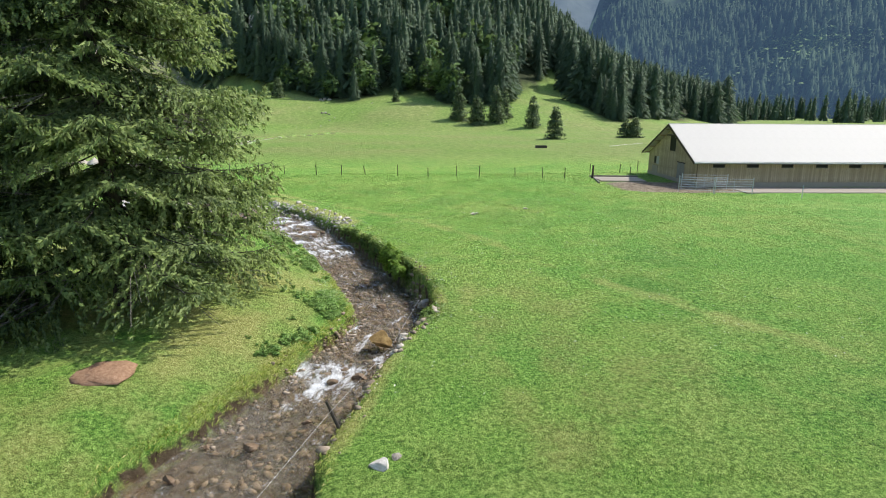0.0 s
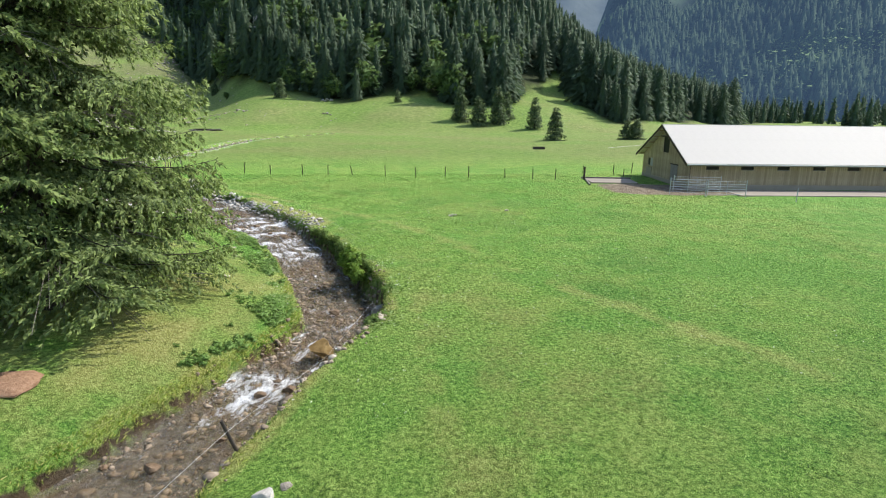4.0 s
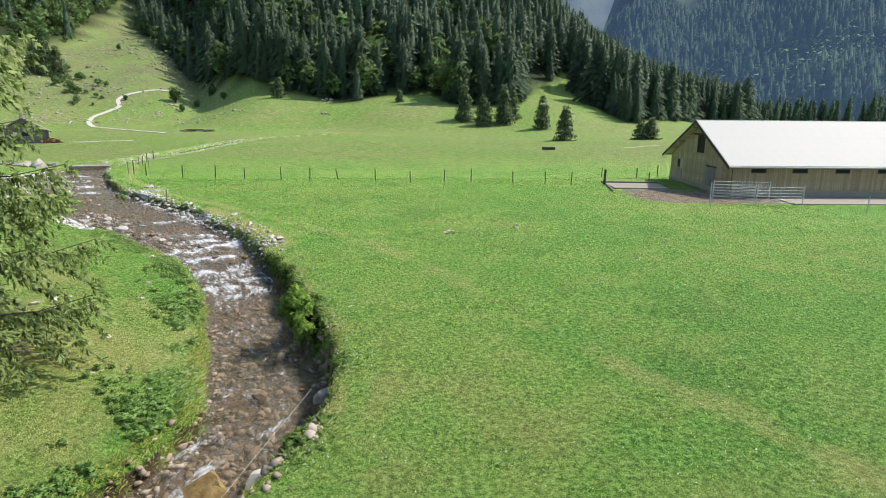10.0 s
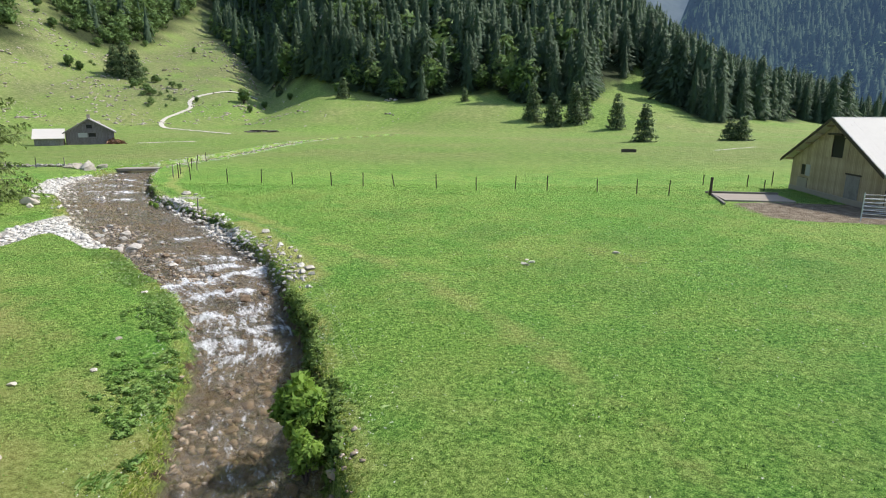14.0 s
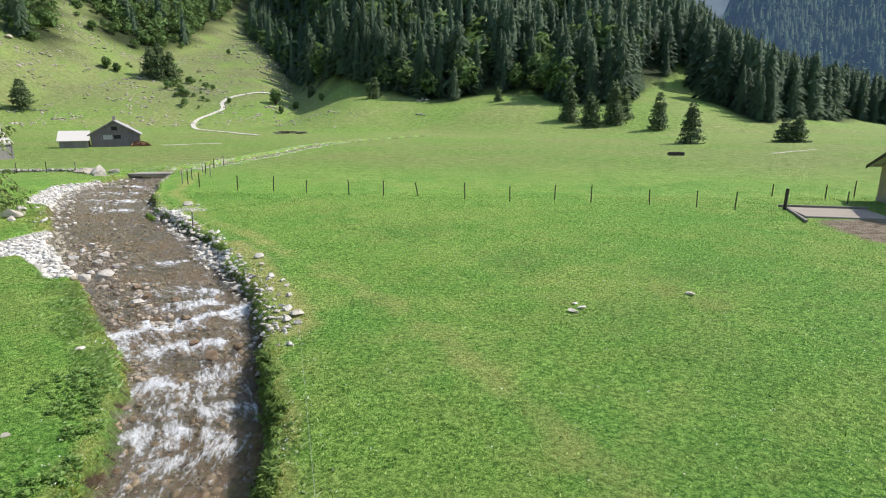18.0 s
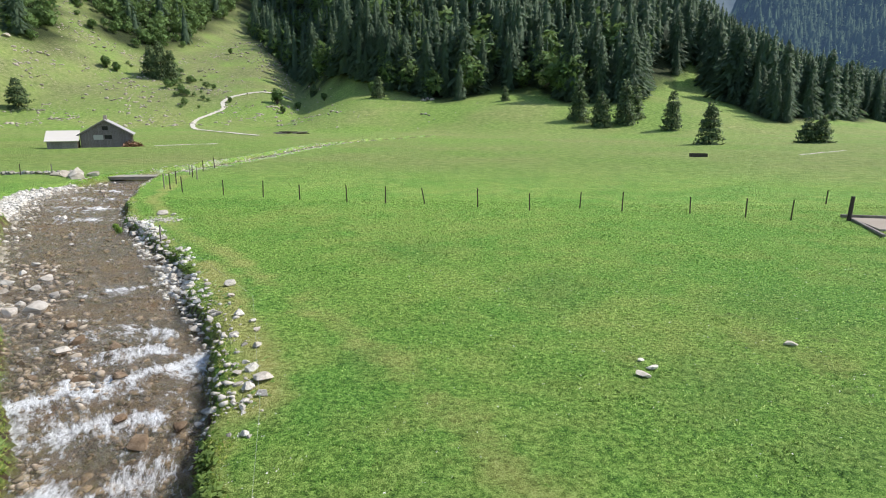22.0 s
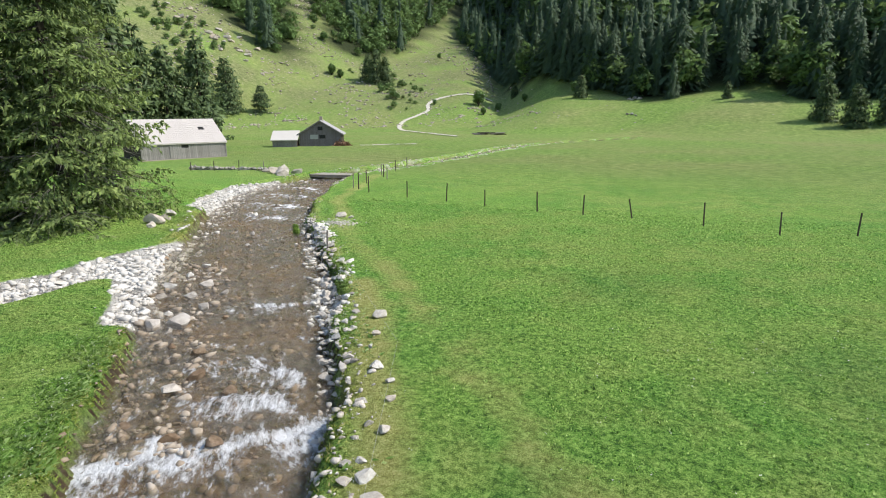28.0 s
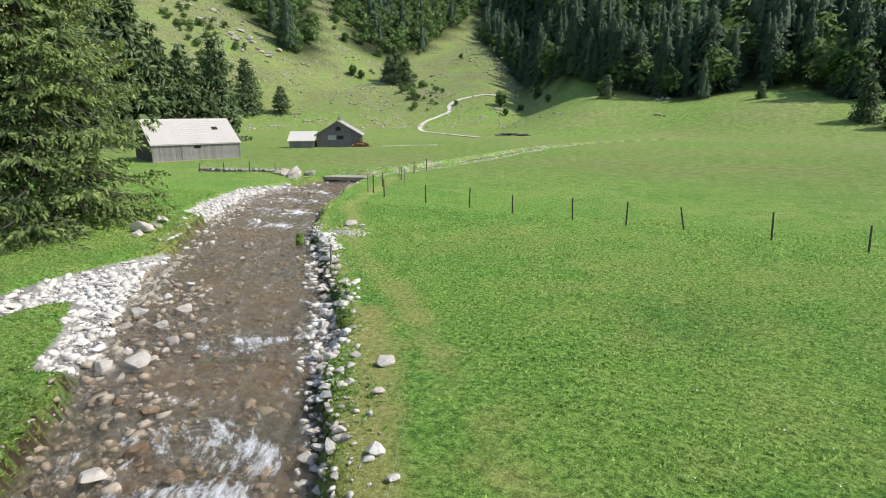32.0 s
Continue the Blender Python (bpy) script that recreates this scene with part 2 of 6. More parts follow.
M_NEEDLE = needle_material("spruce_needles", (0.10, 0.152, 0.06), (0.35, 0.45, 0.14))
M_NEEDLE_SLOPE = needle_material("spruce_needles_slope", (0.085, 0.135, 0.07), (0.20, 0.285, 0.11), 0.3)
# Distance haze is put into this needle colour: lifted and slightly blued.
M_NEEDLE_FAR = leaf_material("spruce_needles_hazed", (0.082, 0.135, 0.084), (0.18, 0.265, 0.125), 0.12, 0.35, 0.7)
M_LEAF = leaf_material("deciduous_leaves", (0.14, 0.24, 0.075), (0.29, 0.43, 0.14), 0.12, 0.3, 0.9)
M_BUSH = leaf_material("bush_leaves", (0.14, 0.26, 0.04), (0.36, 0.52, 0.10), 3.0, 0.4)
M_BARK = wood_material("bark", (0.045, 0.035, 0.028), (0.14, 0.115, 0.095), (3, 3, 0.7))
M_TWIG = wood_material("dead_twig", (0.20, 0.17, 0.145), (0.40, 0.36, 0.32), (3, 3, 3))
M_POST = wood_material("weathered_post", (0.045, 0.035, 0.028), (0.13, 0.11, 0.09), (8, 8, 0.8))
M_BARN_WOOD = wood_material("barn_boards", (0.25, 0.185, 0.11), (0.70, 0.56, 0.39), (9, 9, 0.35))
M_GREY_WOOD = wood_material("silvered_boards", (0.17, 0.155, 0.145), (0.38, 0.355, 0.34), (7, 7, 0.5))
M_DECK = wood_material("bridge_planks", (0.30, 0.27, 0.22), (0.55, 0.50, 0.42), (7, 7, 0.5))
M_HAY_WOOD = wood_material("streaky_grey_boards", (0.17, 0.155, 0.145), (0.52, 0.48, 0.45), (9, 9, 0.4))
M_DARK_WOOD = wood_material("dark_timber", (0.05, 0.038, 0.028), (0.12, 0.095, 0.07), (7, 7, 0.5))


def plain(name, dark, light, scale, rough, metal=0.0, bump=0.2):
    n = Nodes(name)
    f = n.noise(scale, 6, 0.65)
    n.bump(f, bump, 0.02)
    return n.done(n.mix(n.noise(scale * 0.15, 4, 0.6), n.mix(f, dark, light), light), rough, metal, 0.35)


M_CONCRETE = plain("concrete", (0.24, 0.195, 0.155), (0.40, 0.34, 0.275), 6, 0.85)
M_ROOF = plain("pale_roof_sheet", (0.54, 0.497, 0.44), (0.67, 0.622, 0.56), 3, 0.7)
M_SHINGLE = plain("silvered_shingle", (0.26, 0.245, 0.24), (0.46, 0.44, 0.435), 5, 0.8)
M_PALE_SHINGLE = plain("pale_shingle", (0.42, 0.38, 0.345), (0.62, 0.565, 0.52), 5, 0.85)
M_STEEL = plain("galvanised_steel", (0.42, 0.43, 0.44), (0.60, 0.61, 0.62), 12, 0.5, 0.35)
# Near-black panels paint the unlit inside of openings; also the roof hatch.
M_DARK = plain("opening_shade", (0.012, 0.011, 0.010), (0.025, 0.022, 0.02), 4, 0.7)
M_PATH = plain("pale_gravel", (0.50, 0.455, 0.37), (0.70, 0.65, 0.55), 8, 0.95)
M_WIRE = plain("fence_wire", (0.5, 0.5, 0.48), (0.65, 0.65, 0.63), 10, 0.5, 0.6)


def water_material():
    n = Nodes("stream_water")
    p = n.world_pos()
    flow = n.add("ShaderNodeCombineXYZ")
    n.link(n.attr("along"), flow.inputs[0])
    n.link(n.attr("across"), flow.inputs[1])
    f = flow.outputs[0]
    streak = n.noise(2.6, 7, 0.75, f, (0.38, 1.0, 1.0))
    lace = n.noise(7.0, 6, 0.8, f, (0.55, 1.0, 1.0))
    ripple = n.noise(5.5, 7, 0.75, f, (0.7, 1.0, 1.0))
    much = n.math("ADD", n.math("MULTIPLY", n.math("SUBTRACT", streak, 0.5), 2.4), n.math("MULTIPLY", n.math("SUBTRACT", lace, 0.5), 1.5))
    # White foam of the rapids, also painted as small glints on the ripples.
    foam = n.step(n.math("ADD", n.attr("foam"), much), 0.38, 0.90)
    n.bump(n.math("ADD", n.math("ADD", ripple, n.math("MULTIPLY", streak, 1.3)), n.math("MULTIPLY", lace, 0.4)), 0.9, 0.15)
    n.done((0.9, 0.93, 0.9), 0.08, 0, 0.5)
    bumped = n.b.inputs["Normal"].links[0].from_socket
    tr = n.add("ShaderNodeBsdfTransparent")
    tr.inputs[0].default_value = (0.92, 0.90, 0.85, 1)
    gl = n.add("ShaderNodeBsdfGlossy")
    gl.inputs["Roughness"].default_value = 0.13
    n.link(bumped, gl.inputs["Normal"])
    fr = n.add("ShaderNodeFresnel")
    fr.inputs[0].default_value = 1.33
    n.link(bumped, fr.inputs["Normal"])
    mx = n.add("ShaderNodeMixShader")
    n.link(n.math("ADD", fr.outputs[0], 0.02), mx.inputs[0])
    n.link(gl.outputs[0], mx.inputs[2])
    mud = n.add("ShaderNodeBsdfDiffuse")
    mud.inputs[0].default_value = (0.47, 0.42, 0.345, 1)
    n.link(bumped, mud.inputs["Normal"])
    mm = n.add("ShaderNodeMixShader")
    n.link(n.math("ADD", 0.07, n.math("MULTIPLY", n.step(streak, 0.38, 0.70), 0.34)), mm.inputs[0])
    n.link(tr.outputs[0], mm.inputs[1])
    n.link(mud.outputs[0], mm.inputs[2])
    n.link(mm.outputs[0], mx.inputs[1])
    wh = n.add("ShaderNodeBsdfDiffuse")
    wh.inputs[0].default_value = (0.90, 0.91, 0.92, 1)
    n.link(bumped, wh.inputs["Normal"])
    fm = n.add("ShaderNodeMixShader")
    n.link(n.math("MULTIPLY", foam, 0.92), fm.inputs[0])
    n.link(mx.outputs[0], fm.inputs[1])
    n.link(wh.outputs[0], fm.inputs[2])
    n.link(fm.outputs[0], n.t.nodes["Material Output"].inputs[0])
    return n.m


M_WATER = water_material()


# ---------------------------------------------------------------- mesh helpers
rng = np.random.default_rng(7)


def smooth(a, b, x):
    t = np.clip((np.asarray(x, float) - a) / (b - a), 0, 1)
    return t * t * (3 - 2 * t)


def mesh_object(name, verts, faces, material, parent=None, label="", soft=False):
    me = bpy.data.meshes.new(name)
    me.from_pydata(verts if isinstance(verts, list) else verts.tolist(), [], faces if isinstance(faces, list) else faces.tolist())
    if soft:
        me.polygons.foreach_set("use_smooth", np.ones(len(me.polygons), bool))
    me.materials.append(material)
    ob = new(name, me)
    if parent:
        ob.parent = parent
    if label:
        ob["label"] = label
    return ob


def part(name, bm, material, parent=None, label="", soft=False):
    me = bpy.data.meshes.new(name)
    bm.to_mesh(me)
    bm.free()
    if soft:
        me.polygons.foreach_set("use_smooth", np.ones(len(me.polygons), bool))
    me.materials.append(material)
    ob = new(name, me)
    if parent:
        ob.parent = parent
    if label:
        ob["label"] = label
    return ob


def box(bm, x0, y0, z0, x1, y1, z1, bevel=0.0):
    m = Matrix.Translation(((x0 + x1) / 2, (y0 + y1) / 2, (z0 + z1) / 2)) @ Matrix.Diagonal((x1 - x0, y1 - y0, z1 - z0, 1))
    vs = bmesh.ops.create_cube(bm, size=1, matrix=m)["verts"]
    if bevel:
        bmesh.ops.bevel(bm, geom=list({e for v in vs for e in v.link_edges}), offset=bevel, segments=1, affect="EDGES")
    return bm


def boxed(name, dims, material, parent=None, label="", bevel=0.0):
    return part(name, box(bmesh.new(), *dims, bevel=bevel), material, parent, label)


def rod(bm, a, b, r0, r1=None, sides=8):
    a, b = Vector(a), Vector(b)
    r1 = r0 if r1 is None else r1
    m = Matrix.Translation((a + b) / 2) @ (b - a).to_track_quat("Z", "Y").to_matrix().to_4x4()
    bmesh.ops.create_cone(bm, cap_ends=True, segments=sides, radius1=r0, radius2=r1, depth=(b - a).length, matrix=m)
    return bm


def thing(name, m, label, category, group="", kind=""):
    ob = new(name)
    ob.matrix_basis = m
    return tagged(ob, label, category, group, kind)


# ---------------------------------------------------------------- the lie of the land
# the stream's course: x, y, half width of the channel between its bank tops
COURSE = [(-7.8, 2.0, 3.6), (-7.6, 9.0, 3.2), (-6.55, 13.9, 2.6), (-5.25, 17.3, 2.15), (-4.0, 20.0, 1.95), (-2.95, 22.3, 1.9), (-2.3, 24.8, 1.8), (-2.65, 27.5, 1.9),
          (-3.4, 30.5, 1.8), (-4.5, 34.0, 1.75), (-6.0, 38.0, 1.9), (-7.6, 41.2, 2.2), (-9.9, 44.6, 2.75), (-12.8, 48.2, 3.0), (-16.6, 53.0, 3.5), (-20.8, 57.8, 3.7),
          (-25.3, 63.2, 3.4), (-30.0, 70.0, 3.7), (-33.6, 77.0, 3.8), (-35.3, 83.5, 3.0), (-36.2, 89.0, 2.4), (-34.6, 96.0, 2.1), (-33.3, 108.0, 1.9),
          (-32.8, 130.0, 1.8), (-31.0, 150.0, 1.6), (-24.0, 168.0, 1.2), (-15.0, 185.0, 1.0)]


def spline(pts, per=14):
    p = np.array([2 * np.array(pts[0]) - pts[1], *map(np.array, pts), 2 * np.array(pts[-1]) - pts[-2]], float)
    out = []
    for i in range(1, len(p) - 2):
        for t in np.linspace(0, 1, per, endpoint=False):
            a, b, c, d = p[i - 1:i + 3]
            out.append(0.5 * (2 * b + (c - a) * t + (2 * a - 5 * b + 4 * c - d) * t * t + (3 * b - a - 3 * c + d) * t ** 3))
    out.append(p[-2])
    return np.array(out)


LINE = spline(COURSE)
TANG = np.gradient(LINE[:, :2], axis=0)
TANG /= np.linalg.norm(TANG, axis=1)[:, None]


def near_line(x, y, line=LINE, tang=TANG):
    """Distance past the channel's edge, the side (+1: right bank) and the index of the nearest station."""
    shape = np.shape(x)
    x, y = np.ravel(x).astype(float), np.ravel(y).astype(float)
    best, idx = np.full(x.shape, 1e9), np.zeros(x.shape, int)
    for i, (a, b, *_) in enumerate(line):
        d = (x - a) ** 2 + (y - b) ** 2
        m = d < best
        best[m], idx[m] = d[m], i
    off = np.stack([x - line[idx, 0], y - line[idx, 1]], 1)
    side = np.sign(off[:, 0] * tang[idx, 1] - off[:, 1] * tang[idx, 0])
    along = np.abs(off[:, 0] * tang[idx, 1] - off[:, 1] * tang[idx, 0])
    ends = (idx == 0) | (idx == len(line) - 1)
    d = np.where(ends, np.sqrt(best), along)
    return d.reshape(shape), side.reshape(shape), idx.reshape(shape)


def water_level(y):
    return np.interp(y, [0, 14, 17, 19.5, 27, 33, 35.5, 38, 42, 46, 50, 55, 65, 90, 190], [-1.28, -1.2, -1.14, -1.04, -0.99, -0.93, -0.88, -0.8, -0.7, -0.62, -0.57, -0.55, -0.54, -0.52, -0.2])


def rough2(x, y, s, seed=0.0):
    """Cheap smooth unevenness, about -1 to 1."""
    return (np.sin(x / s * 1.7 + 3.1 * np.sin(y / s * 0.9 + seed) + seed) + np.sin(y / s * 1.3 + 2.3 * np.sin(x / s * 1.1 - seed)) + np.sin((x + y) / s * 0.8 + seed * 2)) / 3


SPUR = ([0.10, 0.20, 0.26, 0.30, 0.354, 0.404, 0.443, 0.51, 0.60, 0.9], [20, 13, 8.4, 6.2, 4.2, 2.8, 1.9, 0.8, 0.0, 0.0])          # bearing, steepness of its crest


def hills(x, y):
    """Height of the slopes round the valley floor."""
    ratio = x / np.maximum(y, 60)
    s = y - 192 + 5 * np.sin(x / 23) + 3 * np.sin(x / 9 + 1)
    knoll = 0.17 * np.maximum(s, 0) * smooth(-10, 40, s) + 0.42 * np.maximum(s - 82, 0)
    knoll = knoll * smooth(-0.36, -0.17, ratio) * (1 - smooth(0.27, 0.62, ratio))
    back = 0.5 * np.maximum(y - 370, 0) * smooth(-0.42, -0.3, ratio)
    r = np.hypot(x, y)
    meadow = 0.24 * np.maximum(r - 245, 0) * smooth(-20, 60, r - 245) * (1 - smooth(-0.36, -0.2, ratio))
    c = ((-160 + 0.35 * (y - 200)) - x) * 0.944
    rocky = 0.58 * np.maximum(c, 0) * smooth(-5, 40, c) * smooth(60, 150, y)
    h = np.maximum.reduce([knoll, back * (1 - smooth(0.2, 0.36, ratio)), meadow, rocky])
    crest = 7 + r * np.tan(np.radians(np.interp(ratio, SPUR[0], SPUR[1])))
    h = np.where(ratio > 0.1, np.minimum(h, np.maximum(crest, 0)), h)
    return h + smooth(3, 30, h) * (1.6 * rough2(x, y, 28) + 0.7 * rough2(x, y, 9, 2.0) + smooth(10, 80, h) * 5 * rough2(x, y, 75, 1.0))


def floor_height(x, y):
    g = 0.42 * (1 - smooth(20, 54, y))
    g = g + 0.7 * np.exp(-(((x + 34) / 6) ** 2 + ((y - 61.5) / 4) ** 2))
    return g + 0.07 * rough2(x, y, 4.0) + 0.035 * rough2(x, y, 1.3, 1.7)


def segment_distance(x, y, pts):
    best = np.full(x.shape, 1e9)
    for (ax, ay), (bx, by) in zip(pts[:-1], pts[1:]):
        t = np.clip(((x - ax) * (bx - ax) + (y - ay) * (by - ay)) / ((bx - ax) ** 2 + (by - ay) ** 2), 0, 1)
        best = np.minimum(best, np.hypot(x - ax - t * (bx - ax), y - ay - t * (by - ay)))
    return best


BAR = [(-25.0, 40.0), (-24.0, 47.5), (-23.4, 51.0), (-22.4, 54.5), (-22.6, 58.0), (-24.0, 60.5)]


def gravel_amount(x, y):
    """The pale gravel bar of the side channel on the inner bend, and its pebbly edge."""
    d = segment_distance(x, y, BAR) + 0.35 * rough2(x, y, 1.2, 0.4)
    wide = 1.5 + 1.3 * smooth(50.5, 54, y) * (1 - smooth(57.5, 61, y))
    main = smooth(0.5, -0.5, d - wide)
    tongue = smooth(0.4, -0.4, segment_distance(x, y, [(-21.5, 52.0), (-18.6, 49.6), (-17.2, 48.2)]) - 0.75)
    far_bar = smooth(0.5, -0.5, segment_distance(x, y, [(-32.0, 65.8), (-35.2, 70.0), (-38.0, 76.0), (-37.6, 80.5)]) - 1.1 + 0.3 * rough2(x, y, 1.5, 2.2))
    return np.maximum.reduce([main, tongue, far_bar])


def land(x, y):
    x, y = np.asarray(x, float), np.asarray(y, float)
    z = floor_height(x, y) + hills(x, y)
    near = (np.abs(y - 95) < 110) & (x > -60) & (x < 25)
    d, side, idx = np.full(x.shape, 99.0), np.ones(x.shape), np.zeros(x.shape, int)
    if near.any():
        d[near], side[near], idx[near] = near_line(x[near], y[near])
    s = d - LINE[idx, 2] + 0.15 * rough2(x, y, 0.9, 0.6) + 0.20 * rough2(x, y, 2.4, 4.1) + 0.07 * rough2(x, y, 0.42, 2.2)
    w = water_level(LINE[idx, 1])
    gb = gravel_amount(x, y)
    # the banks fall gently towards the water, more so on the inner side
    z = z - np.where(side > 0, 0.30, np.maximum(z - w - 0.42, 0.0)) * np.exp(-np.maximum(s, 0) / np.where(side > 0, 0.55, 1.9)) * (1 - smooth(55, 75, y))
    z = np.maximum(z, np.where(s < 6, w + 0.22, -9))
    z = z * (1 - gb) + (w + 0.10 + 0.05 * rough2(x, y, 1.1)) * gb
    bed = w - 0.20 + 0.07 * rough2(x, y, 0.7, 3.0) + 0.05 * rough2(x, y, 0.25, 1.0)
    steep = np.where(side > 0, 0.34, 0.26)
    k = smooth(-steep, 0.06, s)
    lip = 0.07 * np.exp(-((s - 0.2) / 0.3) ** 2) * (1 - gb)
    z = np.where(s < 3, bed * (1 - k) + (z + lip) * k, z)
    return z, s, side, k, gb


def height(x, y):
    return float(land(np.array([x]), np.array([y]))[0][0])


def axis_lines(lo, fine_lo, fine_hi, hi, step, grow=1.06):
    mid = list(np.arange(fine_lo, fine_hi, step))
    up, d = [fine_hi], step
    while up[-1] < hi:
        d = min(d * grow, 22)
        up.append(up[-1] + d)
    dn, d = [fine_lo], step
    while dn[-1] > lo:
        d = min(d * grow, 22)
        dn.append(dn[-1] - d)
    return np.array(dn[:0:-1] + mid + up)


TRAIL = [(14.5, 13.0), (9.6, 21.0), (6.2, 27.5), (3.0, 36.0), (-1.5, 44.0), (-6.5, 49.5), (-11.0, 55.0), (-17.5, 61.5), (-25.0, 72.0), (-31.0, 88.0)]


WORN = [(3.3, 18.8, 1.3), (3.4, 14.6, 1.5), (5.0, 16.4, 1.4), (1.6, 12.6, 1.2), (2.6, 17.0, 0.9), (4.2, 22.0, 1.3), (6.6, 16.2, 1.2), (3.2, 24.2, 1.0), (1.3, 20.5, 0.9), (1.2, 24.6, 0.9), (8.4, 46.9, 1.2), (9.6, 45.2, 1.0), (4.4, 45.1, 0.8)]
DEEP = [(-2.65, 44.4, 0.9), (6.2, 43.5, 1.8), (8.0, 40.5, 2.0), (10.5, 50.0, 2.6), (3.0, 52.0, 2.4), (12.0, 30.0, 2.2), (9.0, 24.5, 1.6), (-3.0, 57.0, 2.6), (17.0, 44.0, 2.5)]


def patches(x, y, spots, soft=0.35):
    """Soft uneven blots on the ground: x, y, radius."""
    out = np.zeros(np.shape(x))
    wob = 1 + soft * rough2(x, y, 0.8, 1.2)
    for a, b, q in spots:
        out = np.maximum(out, np.exp(-((np.hypot(x - a, (y - b) * 0.8) * wob / q) ** 2)))
    return out


VERGE = [(-4.7, 42.0), (-6.0, 45.0), (-7.6, 47.2), (-9.6, 50.8), (-12.0, 54.0)]


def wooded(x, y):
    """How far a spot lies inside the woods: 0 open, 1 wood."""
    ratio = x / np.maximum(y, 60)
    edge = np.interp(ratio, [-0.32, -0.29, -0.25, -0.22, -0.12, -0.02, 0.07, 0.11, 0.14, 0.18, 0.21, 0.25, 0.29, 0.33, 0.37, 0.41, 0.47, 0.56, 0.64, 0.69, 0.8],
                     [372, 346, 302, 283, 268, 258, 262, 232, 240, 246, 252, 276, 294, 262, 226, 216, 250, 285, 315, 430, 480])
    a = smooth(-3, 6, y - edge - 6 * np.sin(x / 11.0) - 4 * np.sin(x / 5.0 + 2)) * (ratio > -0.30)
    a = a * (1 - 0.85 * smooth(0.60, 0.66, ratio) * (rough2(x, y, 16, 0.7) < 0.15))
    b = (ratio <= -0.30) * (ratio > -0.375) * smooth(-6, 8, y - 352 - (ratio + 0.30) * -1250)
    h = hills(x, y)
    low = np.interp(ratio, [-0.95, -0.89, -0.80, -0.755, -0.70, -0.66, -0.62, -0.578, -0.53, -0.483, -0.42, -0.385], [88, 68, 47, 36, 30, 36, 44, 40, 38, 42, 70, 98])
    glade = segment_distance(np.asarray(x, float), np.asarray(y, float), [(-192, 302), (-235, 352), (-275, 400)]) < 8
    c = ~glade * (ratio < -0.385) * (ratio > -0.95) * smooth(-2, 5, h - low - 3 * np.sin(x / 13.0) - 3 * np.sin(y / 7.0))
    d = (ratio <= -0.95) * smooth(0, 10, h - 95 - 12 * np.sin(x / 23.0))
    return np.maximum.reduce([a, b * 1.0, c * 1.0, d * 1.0])


